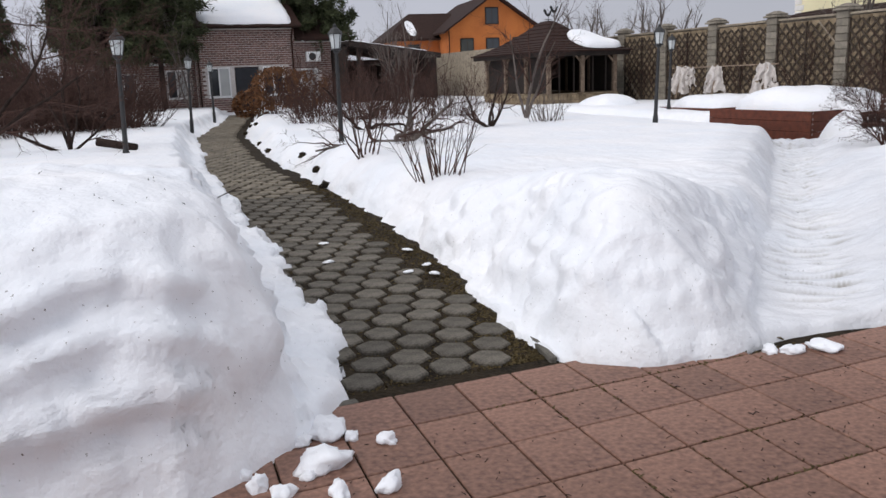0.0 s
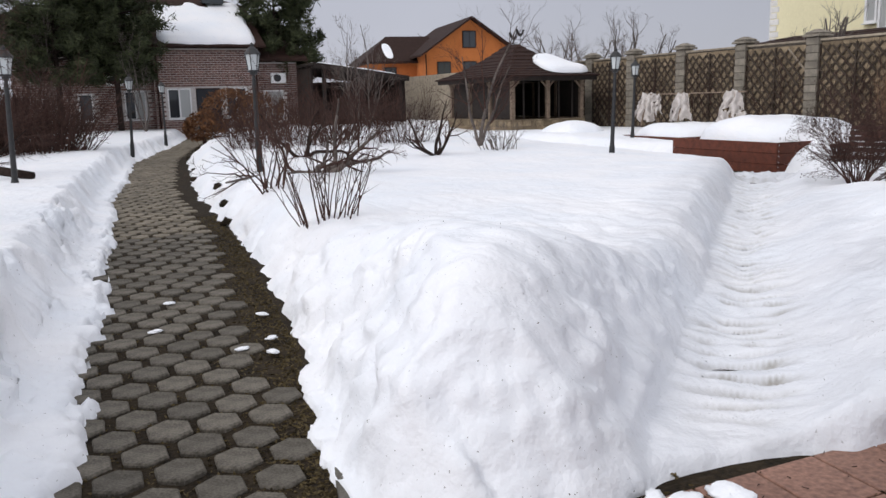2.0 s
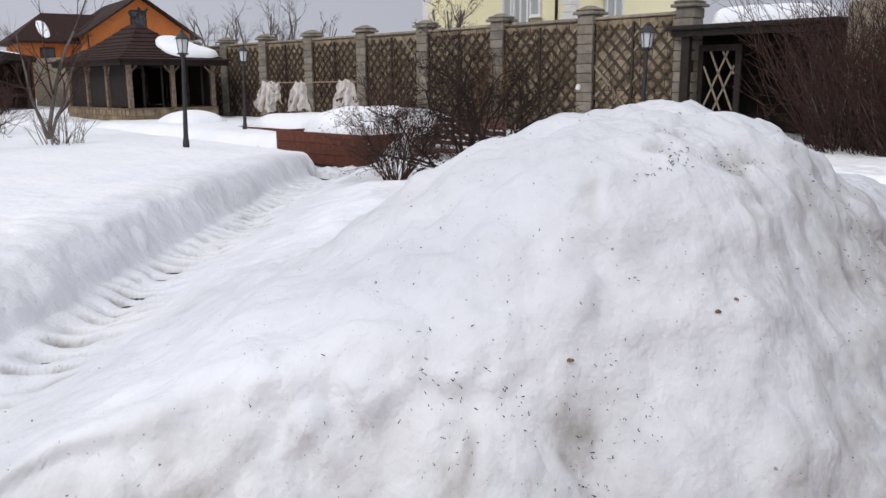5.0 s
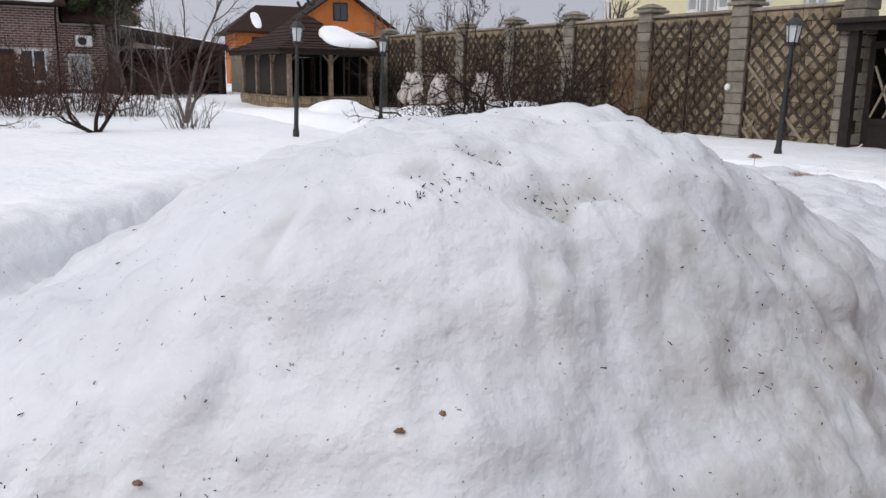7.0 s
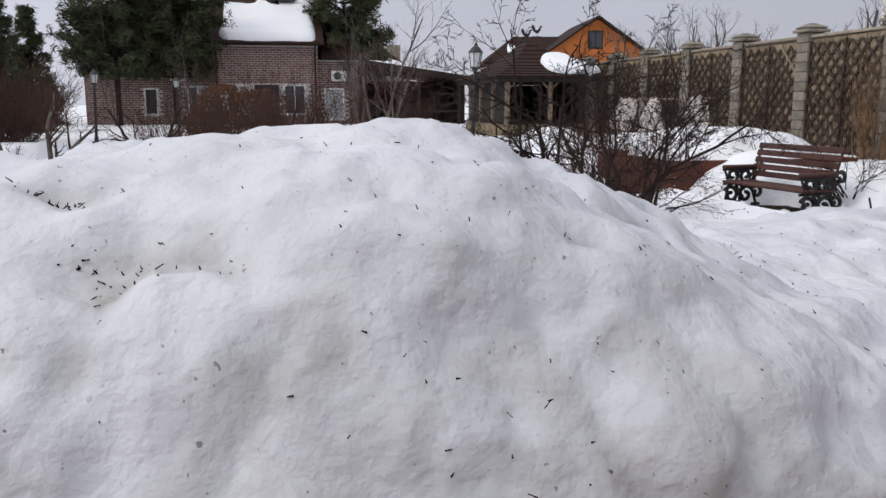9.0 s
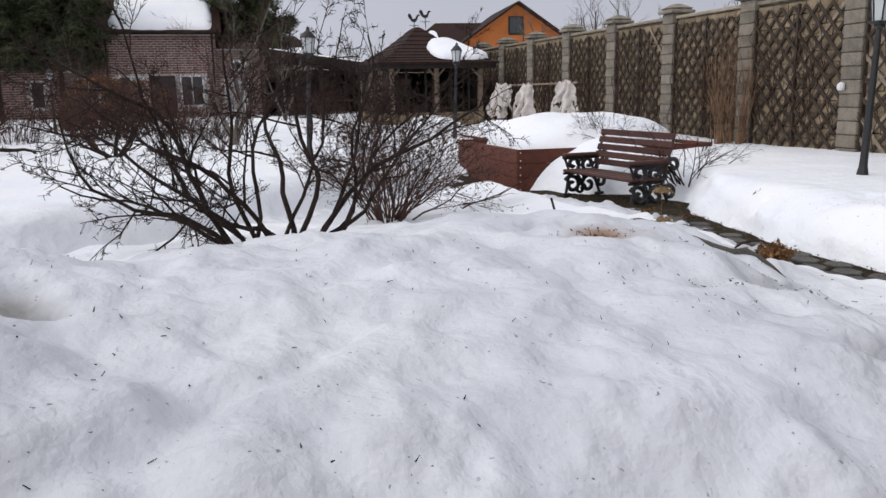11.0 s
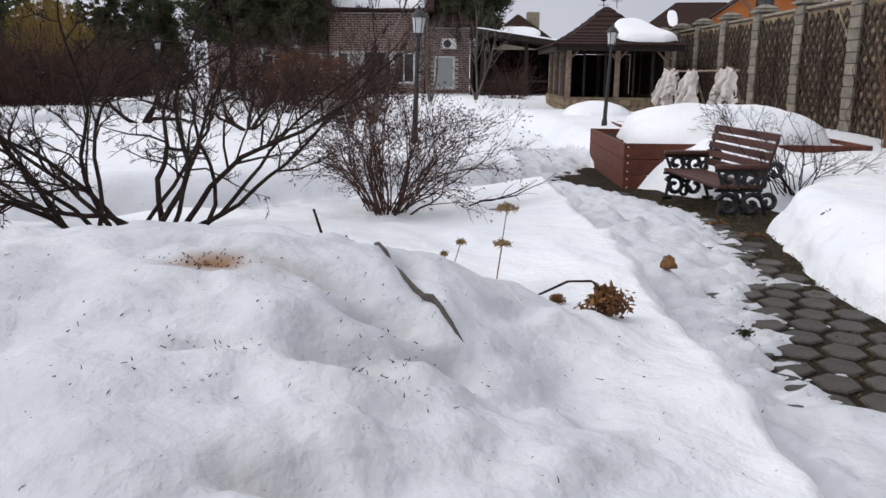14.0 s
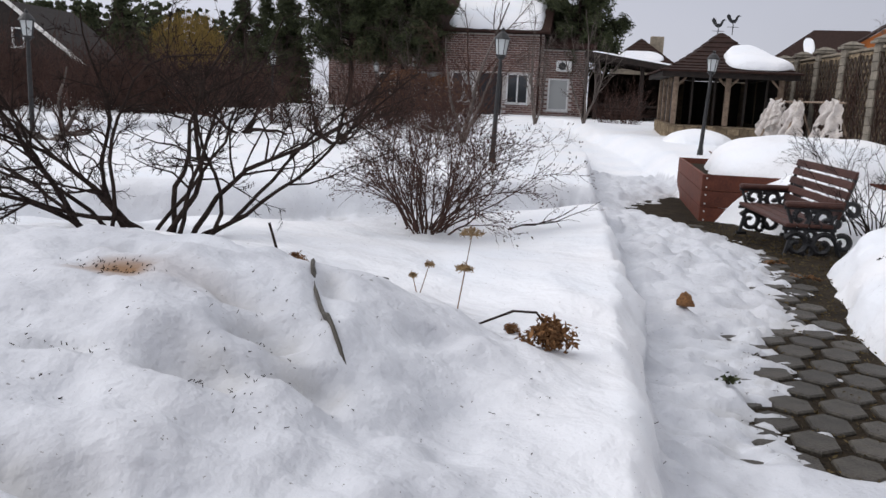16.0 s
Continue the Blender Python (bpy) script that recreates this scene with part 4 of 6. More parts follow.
for px, py in gp:
    p = part("post", boxes((px - 0.07, py - 0.07, 0.78), (px + 0.07, py + 0.07, 2.08), 0.012), M_TIMBER, gaz)
    for dx, dy in ((1, 0), (-1, 0)) if py == GY0 else ((0, 1), (0, -1)):
        if (px, py) in ((GX0, GY0), (GX1, GY0)) and dx == (-1 if px == GX0 else 1):
            continue
        bm = bmesh.new()
        rod(bm, (px, py, 1.8), (px + dx * 0.25, py + dy * 0.25, 2.06), 0.035)
        part("brace", bm, M_TIMBER, p)
# Dark panels fill the side openings from post to post.
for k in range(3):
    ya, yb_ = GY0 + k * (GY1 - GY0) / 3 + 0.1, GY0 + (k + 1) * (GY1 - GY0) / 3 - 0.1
    part("dark_panel", boxes((GX0 + 0.02, ya, 0.8), (GX0 + 0.05, yb_, 2.06)), M_DARKW, gaz, "dark panel between the posts")
    part("dark_panel", boxes((GX1 - 0.05, ya, 0.8), (GX1 - 0.02, yb_, 2.06)), M_DARKW, gaz)
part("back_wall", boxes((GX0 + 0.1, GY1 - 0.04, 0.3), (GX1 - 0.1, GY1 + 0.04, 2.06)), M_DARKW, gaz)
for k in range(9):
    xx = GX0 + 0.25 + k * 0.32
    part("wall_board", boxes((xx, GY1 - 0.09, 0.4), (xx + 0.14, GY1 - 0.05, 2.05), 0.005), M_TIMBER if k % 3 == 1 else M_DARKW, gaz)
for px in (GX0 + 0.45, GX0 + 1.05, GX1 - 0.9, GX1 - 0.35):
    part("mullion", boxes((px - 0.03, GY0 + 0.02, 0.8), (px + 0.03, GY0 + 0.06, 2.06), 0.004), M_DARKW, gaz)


def gaz_roof_z(x, y):
    hx, hy = (GX1 - GX0 + 0.95) / 2, (GY1 - GY0 + 1.0) / 2
    cx, cy = (GX0 + GX1) / 2 - 0.025, (GY0 + GY1) / 2
    t = min((hx - abs(x - cx)) / (hx - 0.05), (hy - abs(y - cy)) / (hy - 0.35))
    t = max(0, min(1, t))
    return 2.26 + 1.2 * (t - 0.12 * math.sin(math.pi * t))


cushion("roof_snow", 16.4, 18.2, 25.15, 26.8, gaz_roof_z, 0.19, "thick white snow on the gazebo roof", seed=9, round_=0.55, power=3, level=0.35)


def weathervane(m, label):
    v = tagged(empty("weathervane", m), label, "weathervane", "weathervanes on the gazebo roof")
    bm = bmesh.new()
    rod(bm, (0, 0, 0), (0, 0, 0.32), 0.012)
    part("rod", bm, M_IRON, v)
    bm = bmesh.new()
    rod(bm, (-0.16, 0, 0.22), (0.16, 0, 0.22), 0.008)
    rod(bm, (0, -0.16, 0.2), (0, 0.16, 0.2), 0.008)
    part("cross_arms", bm, M_IRON, v)
    bm = bmesh.new()
    outline = [(-0.16, 0.44), (-0.10, 0.36), (-0.02, 0.32), (0.06, 0.34), (0.11, 0.42), (0.14, 0.52), (0.20, 0.53), (0.15, 0.57), (0.09, 0.55), (0.04, 0.44), (-0.05, 0.43), (-0.10, 0.56), (-0.17, 0.60), (-0.21, 0.52)]
    a = [bm.verts.new((x, -0.008, z)) for x, z in outline]
    b = [bm.verts.new((x, 0.008, z)) for x, z in outline]
    bm.faces.new(a[::-1])
    bm.faces.new(b)
    for i in range(len(a)):
        j = (i + 1) % len(a)
        bm.faces.new((a[i], a[j], b[j], b[i]))
    part("rooster_plate", bm, M_IRON, v)
    return v


weathervane(pose(16.8, 27.9, 3.40), "black metal rooster weathervane on the gazebo ridge")
weathervane(pose(16.35, 27.6, 3.25), "black metal rooster weathervane on the gazebo slope")


# ---- windows and houses ----
def window(parent, x, z0, z1, w, y, leaves=2, curtain=(), frame_=0.07, turn=None, transom=0.0):
    """A framed window in a wall that faces -y, with x its left edge; turn poses it on another wall."""
    m = turn if turn is not None else Matrix.Identity(4)
    wd = part("window", boxes((x, y - 0.03, z0), (x + w, y + 0.12, z0 + frame_), 0.008, m), M_WHITE, parent)
    part("frame", boxes((x, y - 0.03, z1 - frame_), (x + w, y + 0.12, z1), 0.008, m), M_WHITE, wd)
    lw = w / leaves
    for k in range(leaves + 1):
        xx = min(max(x + k * lw - frame_ / 2, x), x + w - frame_)
        part("frame", boxes((xx, y - 0.028, z0 + frame_), (xx + frame_, y + 0.118, z1 - frame_), 0, m), M_WHITE, wd)
    for k in range(leaves):
        part("pane", boxes((x + k * lw + 0.02, y + 0.05, z0 + 0.03), (x + (k + 1) * lw - 0.02, y + 0.06, z1 - 0.03), 0, m), M_CURTAIN if k in curtain else M_PANE, wd)
    if transom:
        part("frame", boxes((x + frame_, y - 0.02, transom - 0.03), (x + w - frame_, y + 0.048, transom + 0.03), 0, m), M_WHITE, wd)
    part("sill", boxes((x - 0.05, y - 0.12, z0 - 0.05), (x + w + 0.05, y + 0.05, z0), 0.006, m), M_WHITE, wd)
    return wd


def bricks(x0, x1, z0, z1, y, holes, seed=1):
    """Courses of single bricks, proud of the mortar, with openings left free."""
    r, out, row, z = random.Random(seed), [], 0, z0
    while z + 0.10 <= z1:
        x = x0 - (0.15 if row % 2 else 0.0)
        while x < x1:
            a, b = max(x, x0), min(x + 0.278, x1)
            if b - a > 0.04 and not any(h0 < b and a < h1 and g0 < z + 0.09 and z < g1 for h0, h1, g0, g1 in holes):
                out.append((a, y - 0.012 - r.uniform(0, 0.008), z, b, y + 0.01, z + 0.085))
            x += 0.30
        z += 0.110
        row += 1
    return out


def wall_with_holes(x0, x1, z0, z1, y0, y1, holes):
    """Boxes that make up a wall with rectangular openings."""
    xs = sorted({x0, x1, *[h for o in holes for h in o[:2]]})
    out = []
    for a, b in zip(xs, xs[1:]):
        zz = z0
        for h0, h1, g0, g1 in sorted([o for o in holes if o[0] < b and a < o[1]], key=lambda o: o[2]):
            if g0 > zz:
                out.append((a, y0, zz, b, y1, g0))
            zz = g1
        if zz < z1:
            out.append((a, y0, zz, b, y1, z1))
    return out


house = tagged(empty("brick_house"), "single-storey brown brick house with snow on its dark roof", "house")
HY = 43.0
HOLES = [(5.86, 6.98, 0.9, 2.36), (7.2, 8.42, 0.1, 2.36), (8.62, 9.7, 0.9, 2.36)]
LH = [(3.95, 4.95, 0.9, 2.3), (1.9, 2.55, 0.9, 2.2)]
RH = [(10.65, 11.65, 0.65, 2.2)]
for sp in wall_with_holes(5.33, 10.35, 0, 4.25, HY, HY + 0.3, HOLES):
    o = new("wall", box_mesh("wall", [sp], M_BMORT))
    o.parent = house
ow_ = new("brickwork", box_mesh("brickwork", bricks(5.33, 10.35, 0.02, 4.22, HY, HOLES), M_BRICK))
ow_.parent = o
tagged(ow_, kind="stuff")
for sp in wall_with_holes(-0.8, 5.33, 0, 3.9, HY + 0.8, HY + 1.1, LH):
    o = new("wall", box_mesh("wall", [sp], M_BMORT))
    o.parent = house
ow_ = new("brickwork", box_mesh("brickwork", bricks(-0.8, 5.33, 0.02, 3.85, HY + 0.8, LH, 2), M_BRICK))
ow_.parent = o
tagged(ow_, kind="stuff")
for sp in wall_with_holes(10.35, 12.4, 0, 3.6, HY + 0.5, HY + 0.8, RH):
    o = new("wall", box_mesh("wall", [sp], M_BMORT))
    o.parent = house
ow_ = new("brickwork", box_mesh("brickwork", bricks(10.35, 12.4, 0.02, 3.55, HY + 0.5, RH, 3), M_BRICK))
ow_.parent = o
tagged(ow_, kind="stuff")
for x0, x1, yy, zz in ((5.33, 5.4, HY + 0.3, 4.2), (10.28, 10.35, HY + 0.3, 4.2), (12.33, 12.4, HY + 0.8, 3.6), (-0.8, -0.73, HY + 1.1, 3.9)):
    part("side_wall", boxes((x0, yy, 0), (x1, 52, zz)), M_BRICK, house)
part("back_wall", boxes((-0.8, 52, 0), (12.4, 52.2, 4.2)), M_BRICK, house)
window(house, 5.86, 0.9, 2.36, 1.12, HY + 0.04, 2, (1,))
window(house, 8.62, 0.9, 2.36, 1.08, HY + 0.04, 2)
window(house, 3.95, 0.9, 2.3, 1.0, HY + 0.84, 2, (1,))
window(house, 1.9, 0.9, 2.2, 0.65, HY + 0.84, 1)
window(house, 10.65, 0.65, 2.2, 1.0, HY + 0.54, 1, (0,))
door = part("door", boxes((7.24, HY + 0.05, 0.1), (8.38, HY + 0.12, 2.32), 0.01), M_DOOR, house, "plain black front door")
bm = bmesh.new()
rod(bm, (7.36, HY + 0.0, 1.0), (7.36, HY + 0.0, 1.2), 0.015)
part("handle", bm, M_IRON, door)


def gable(bm, x0, x1, y0, y1, ze, zr, yr, thick=0.12):
    """A two-slope roof whose ridge runs along x at yr."""
    v = [bm.verts.new(p) for p in ((x0, y0, ze), (x1, y0, ze), (x1, yr, zr), (x0, yr, zr), (x0, y1, ze), (x1, y1, ze))]
    w = [bm.verts.new((k.co.x, k.co.y, k.co.z - thick)) for k in v]
    for a in ((0, 1, 2, 3), (3, 2, 5, 4)):
        bm.faces.new([v[i] for i in a])
        bm.faces.new([w[i] for i in a[::-1]])
    for a, b in ((0, 1), (1, 2), (2, 5), (5, 4), (4, 3), (3, 0)):
        bm.faces.new((v[b], v[a], w[a], w[b]))


bm = bmesh.new()
ROOF_PTS = [(5.0, HY - 0.45, 4.4), (10.65, HY - 0.45, 4.4), (10.65, 47.2, 6.75), (7.4, 48.2, 7.75), (5.0, 48.2, 7.75), (5.0, 52.4, 4.4), (10.65, 52.4, 4.4)]
for dz in (0.0, -0.12):
    for px, py, pz in ROOF_PTS:
        bm.verts.new((px, py, pz + dz))
bmesh.ops.convex_hull(bm, input=bm.verts)
part("roof", bm, M_ROOF, house)
bm = bmesh.new()
rod(bm, (9.0, 47.6, 6.9), (9.0, 47.6, 8.0), 0.09, None, 8)
part("vent_pipe", bm, M_DARKW, house)
bm = bmesh.new()
gable(bm, -1.2, 5.2, HY + 0.4, 52.4, 4.0, 6.2, 48)
part("roof", bm, M_ROOF, house)
bm = bmesh.new()
gable(bm, 10.5, 12.9, HY + 0.1, 52.4, 3.75, 5.9, 48)
part("roof", bm, M_ROOF, house)
bm = bmesh.new()
rod(bm, (5.0, HY - 0.5, 4.32), (10.65, HY - 0.5, 4.32), 0.06, None, 8)
part("gutter", bm, M_ROOF, house)
for xx in (5.45, 10.2):
    bm = bmesh.new()
    rod(bm, (xx, HY - 0.5, 4.3), (xx, HY - 0.1, 3.8), 0.045, None, 8)
    rod(bm, (xx, HY - 0.1, 3.8), (xx, HY - 0.1, 0.2), 0.045, None, 8)
    part("downpipe", bm, M_ROOF, house)
for xx, zz, yy in ((3.2, 2.55, HY + 0.8), (11.0, 2.55, HY + 0.5)):
    ac = tagged(part("air_conditioner", boxes((xx, yy - 0.33, zz), (xx + 0.75, yy - 0.03, zz + 0.5), 0.02), M_WHITE), "white air conditioner box mounted on the brick wall", "air conditioner", "air conditioners on the house")
    bm = bmesh.new()
    lathe(bm, [(0.19, 0), (0.19, 0.02), (0.03, 0.025)], 14)
    bmesh.ops.transform(bm, matrix=pose(xx + 0.3, yy - 0.33, zz + 0.25, 90, 0, 0), verts=bm.verts)
    part("fan_grille", bm, M_LAMP, ac)
part("roof_window", boxes((8.3, 46.2, 6.75), (9.4, 46.9, 7.0), 0.02), M_PANE, house)
cushion("roof_snow", 5.65, 10.3, HY - 0.4, 46.9, lambda x, y: 4.41 + (y - HY + 0.45) * 0.52, 0.26, "thick white snow sheet on the house roof", seed=3, round_=0.10, power=14)

# carport between the house and the gazebo
car = tagged(empty("carport"), "dark open timber carport with snow on its flat roof", "carport")
CAR_TURN = pose(12.4, 40.2, 3.42, 0, 8.2, 0)
for px, py, pz in ((13.0, 40.6, 3.3), (15.0, 40.6, 3.0), (17.0, 40.6, 2.7), (13.0, 46.2, 3.3), (17.0, 46.2, 2.7)):
    part("post", boxes((px - 0.09, py - 0.09, -0.05), (px + 0.09, py + 0.09, pz - 0.06), 0.01), M_DARKW, car)
part("roof", boxes((0, 0, -0.1), (5.0, 6.4, 0.02), 0.02, CAR_TURN), M_DARKW, car)
for k in range(7):
    part("rafter", boxes((0.02, 0.3 + k * 0.95, -0.24), (4.95, 0.4 + k * 0.95, -0.102), 0.01, CAR_TURN), M_DARKW, car)
part("fascia", boxes((0, -0.05, -0.24), (5.0, -0.004, 0.03), 0.01, CAR_TURN), M_DARKW, car)
part("rail", boxes((13.1, 40.55, 1.0), (16.9, 40.65, 1.1), 0.01), M_DARKW, car)
part("back_wall", boxes((12.6, 46.3, 0), (17.3, 46.4, 2.62)), M_DARKW, car)
part("side_wall", boxes((12.45, 41, 0), (12.55, 46.3, 3.2)), M_DARKW, car)
part("side_wall", boxes((17.2, 40.7, 0), (17.3, 46.3, 2.55)), M_DARKW, car)
stack = tagged(empty("wood_stack"), "dark stacked timber and boards under the carport", "wood stack")
for k in range(9):
    part("board", boxes((13.4 + 0.05 * (k % 3), 42.0, 0.02 + k * 0.16), (15.2 + 0.09 * (k % 4), 43.0, 0.16 + k * 0.16), 0.01), M_DARKW if k % 3 else M_BARK, stack)
cushion("roof_snow", 12.6, 17.2, 40.6, 46.4, lambda x, y: 3.45 - (x - 12.4) * 0.1441, 0.10, "thin white snow layer on the sloping carport roof", seed=4, round_=0.12, power=9)
# far neighbour's dark roofs
nb = tagged(empty("neighbour_house"), "distant dark-roofed house with a brick chimney", "house")
hip_roof(nb, 13.5, 18.4, 60, 66.5, 3.6, 5.5, 0.8, 9, 0.03, 0.0)
part("wall", boxes((14, 60.5, 0), (17.9, 66, 3.55)), M_STONE, nb)
part("chimney", boxes((16.6, 62.6, 4.2), (17.5, 63.4, 5.7), 0.03), M_STONE, nb)
cushion("roof_snow", 14.2, 17.4, 60.1, 61.2, lambda x, y: 3.66 + (y - 60) * 0.75, 0.12, "snow patch on the distant roof", seed=8)

# ---- orange house ----
orange = tagged(empty("orange_house", pose(37.2, 73.2, -0.4, 0, 0, -9)), "orange rendered two-storey house with brown gabled roof", "house")
part("wall", boxes((-4.4, 0, 0), (4.4, 12, 6.35)), M_ORANGE, orange)
bm = bmesh.new()
v = [bm.verts.new(p) for p in ((-4.4, 0, 6.35), (4.4, 0, 6.35), (0, 0, 9.35), (-4.4, 0.3, 6.35), (4.4, 0.3, 6.35), (0, 0.3, 9.35))]
for f_ in ((0, 1, 2), (5, 4, 3), (1, 4, 5, 2), (3, 0, 2, 5), (0, 3, 4, 1)):
    bm.faces.new([v[i] for i in f_])
part("gable_wall", bm, M_ORANGE, orange)
bm = bmesh.new()
gable(bm, -0.8, 12.8, -5.1, 5.1, 6.1, 9.6, 0, 0.2)
bmesh.ops.transform(bm, matrix=pose(0, 0, 0, 0, 0, 90) @ Matrix.Diagonal((1, -1, 1, 1)), verts=bm.verts)
bmesh.ops.reverse_faces(bm, faces=bm.faces)
part("roof", bm, M_ROOF, orange)
part("wing_wall", boxes((-9.2, 4.0, 0), (-4.41, 12, 5.9)), M_ORANGE, orange)
bm = bmesh.new()
for px, py, pz in ((-10.0, 3.3, 5.7), (-3.0, 3.3, 5.7), (-3.0, 12.6, 5.7), (-10.0, 12.6, 5.7), (-6.6, 8.0, 8.4), (-2.0, 8.0, 8.4)):
    bm.verts.new((px, py, pz))
    bm.verts.new((px, py, pz - 0.2))
bmesh.ops.convex_hull(bm, input=bm.verts)
part("roof", bm, M_ROOF, orange)
for x, y, z, w in ((-0.75, 0, 6.75, 1.25), (-3.3, 0, 3.9, 1.25), (-0.7, 0, 3.9, 1.25), (2.0, 0, 3.9, 1.25), (-7.6, 4.0, 3.6, 1.1)):
    wd = part("window", boxes((x - 0.06, y - 0.06, z - 0.06), (x + w + 0.06, y + 0.03, z + 1.56), 0.01), M_DARKW, orange)
    part("pane", boxes((x + 0.05, y - 0.09, z + 0.05), (x + w / 2 - 0.03, y - 0.07, z + 1.45)), M_PANE, wd)
    part("pane", boxes((x + w / 2 + 0.03, y - 0.09, z + 0.05), (x + w - 0.05, y - 0.07, z + 1.45)), M_PANE, wd)
part("downpipe", boxes((-4.5, -0.1, 0), (-4.4, -0.02, 6.2), 0.02), M_ROOF, orange)
melt = cushion("roof_snow", -7.5, -6.6, 3.8, 6.6, lambda x, y: 5.72 + (y - 3.3) * 0.574, 0.06, "melting snow patch on the brown roof", seed=6)
melt.matrix_basis = orange.matrix_basis

# ---- yellow house ----
yellow = tagged(empty("yellow_house"), "pale yellow rendered house with white quoins and dark eaves", "house")
YX, YY = 33.5, 23.0
part("wall", boxes((YX, YY, 0), (YX + 8.8, YY + 9.3, 7.1)), M_YELLOW, yellow)
hip_roof(yellow, YX - 0.7, YX + 9.5, YY - 0.7, YY + 10.0, 7.12, 9.6, 0.6, 14, 0.02, 0.0)
part("eaves_board", boxes((YX - 0.62, YY - 0.62, 7.02), (YX + 9.42, YY + 9.92, 7.1)), M_DARKW, yellow)
part("cornice", boxes((YX - 0.1, YY - 0.1, 6.82), (YX + 8.9, YY + 9.4, 7.0), 0.02), M_QUOIN, yellow)
for k in range(22):
    z, w = 0.2 + k * 0.3, 0.55 if k % 2 else 0.42
    for cx, cy in ((YX, YY), (YX, YY + 9.3), (YX + 8.8, YY)):
        sx, sy = (-0.03 if cx == YX else -w), (-0.03 if cy == YY else -w)
        o = part("quoin", boxes((cx + sx, cy + sy, z), (cx + (w if cx == YX else 0.03), cy + (w if cy == YY else 0.03), z + 0.27), 0.015), M_QUOIN, yellow)
bm = bmesh.new()
rod(bm, (YX - 0.08, YY + 0.75, 0), (YX - 0.08, YY + 0.75, 7.0), 0.06, None, 8)
part("downpipe", bm, M_DARKW, yellow)
WT = pose(YX, 0, 0, 0, 0, -90) @ pose(0, 0, 0)
ywin = [(WT, -26.85, 4.3, 6.3, 0.62), (WT, -26.18, 3.2, 6.5, 0.92), (WT, -25.2, 4.3, 6.3, 0.62), (None, 35.85, 4.2, 6.4, 1.35)]
for m_, x, z0, z1, w in ywin:
    window(yellow, x, z0, z1, w, -0.13 if m_ is not None else YY - 0.13, 1 if w < 0.7 else 2, (0, 1), 0.11, m_, 5.75)
ac = tagged(part("air_conditioner", boxes((35.0, YY - 0.4, 5.2), (35.75, YY - 0.05, 5.8), 0.02), M_WHITE), "white air conditioner box on the yellow wall", "air conditioner")
low = tagged(empty("outbuilding"), "low outbuilding with a brown roof behind the fence", "outbuilding")
hip_roof(low, 26, 33, 16, 32, 3.1, 3.75, 3, 6)
part("wall", boxes((26.5, 16.5, 0), (32.5, 31.5, 3.05)), M_STONE, low)

# ---- dark shed with a white verge, far west ----
shed = tagged(empty("dark_house"), "dark timber house with pale verge boards", "house")
SM = pose(-19.5, 44.5, 0, 0, 0, 8)
part("wall", boxes((-4, 0, 0), (3.2, 8, 2.3), 0, SM), M_DARKW, shed)
bm = bmesh.new()
v = [bm.verts.new(p) for p in ((-4.0, 0, 2.3), (3.2, 0, 2.3), (-0.6, 0, 5.4), (-4.0, 8, 2.3), (3.2, 8, 2.3), (-0.6, 8, 5.4))]
for f_ in ((0, 1, 2), (5, 4, 3), (1, 4, 5, 2), (3, 0, 2, 5), (0, 3, 4, 1)):
    bm.faces.new([v[i] for i in f_])
bmesh.ops.transform(bm, matrix=SM, verts=bm.verts)
part("gable", bm, M_DARKW, shed)
bm = bmesh.new()
d = Vector((4.6, 0, -3.6))
box(bm, (0, -0.12, -0.09), (d.length, 0.1, 0.09), 0.01, SM @ Matrix.Translation((-0.7, -0.1, 5.55)) @ Matrix.Rotation(math.atan2(3.6, 4.6), 4, 'Y'))
part("verge_board", bm, M_QUOIN, shed)
window(shed, -0.2, 2.8, 3.9, 0.7, -0.05, 1, (), 0.08, SM)
window(shed, -1.9, 2.2, 3.4, 0.7, -0.05, 1, (), 0.08, SM)


# ---- garden lamps ----
def lamp_post(m, label, h=2.5):
    lp = tagged(empty("garden_lamp", m), label, "lamp post", "garden lamp posts")
    bm = bmesh.new()
    lathe(bm, [(0.11, 0), (0.11, 0.05), (0.062, 0.09), (0.058, 0.5), (0.046, 0.55), (0.042, 0.6)], 12)
    part("base", bm, M_LAMP, lp)
    bm = bmesh.new()
    lathe(bm, [(0.042, 0.6), (0.032, h - 0.45), (0.025, h - 0.36), (0.055, h - 0.34), (0.055, h - 0.31)], 12)
    part("pole", bm, M_LAMP, lp)
    ln = part("lantern", boxes((-0.075, -0.075, h - 0.31), (0.075, 0.075, h - 0.28), 0.006), M_LAMP, lp)
    bm = bmesh.new()
    lathe(bm, [(0.075, h - 0.28), (0.108, h - 0.05)], 6)
    part("glass", bm, M_LANT, ln)
    for k in range(6):
        a = math.pi / 3 * k
        bm = bmesh.new()
        rod(bm, (0.078 * math.cos(a), 0.078 * math.sin(a), h - 0.28), (0.112 * math.cos(a), 0.112 * math.sin(a), h - 0.05), 0.008, None, 4)
        part("rib", bm, M_LAMP, ln)
    bm = bmesh.new()
    lathe(bm, [(0.13, h - 0.05), (0.125, h - 0.03), (0.07, h + 0.04), (0.03, h + 0.07), (0.03, h + 0.10), (0.008, h + 0.13)], 12)
    part("cap", bm, M_LAMP, ln)
    return lp


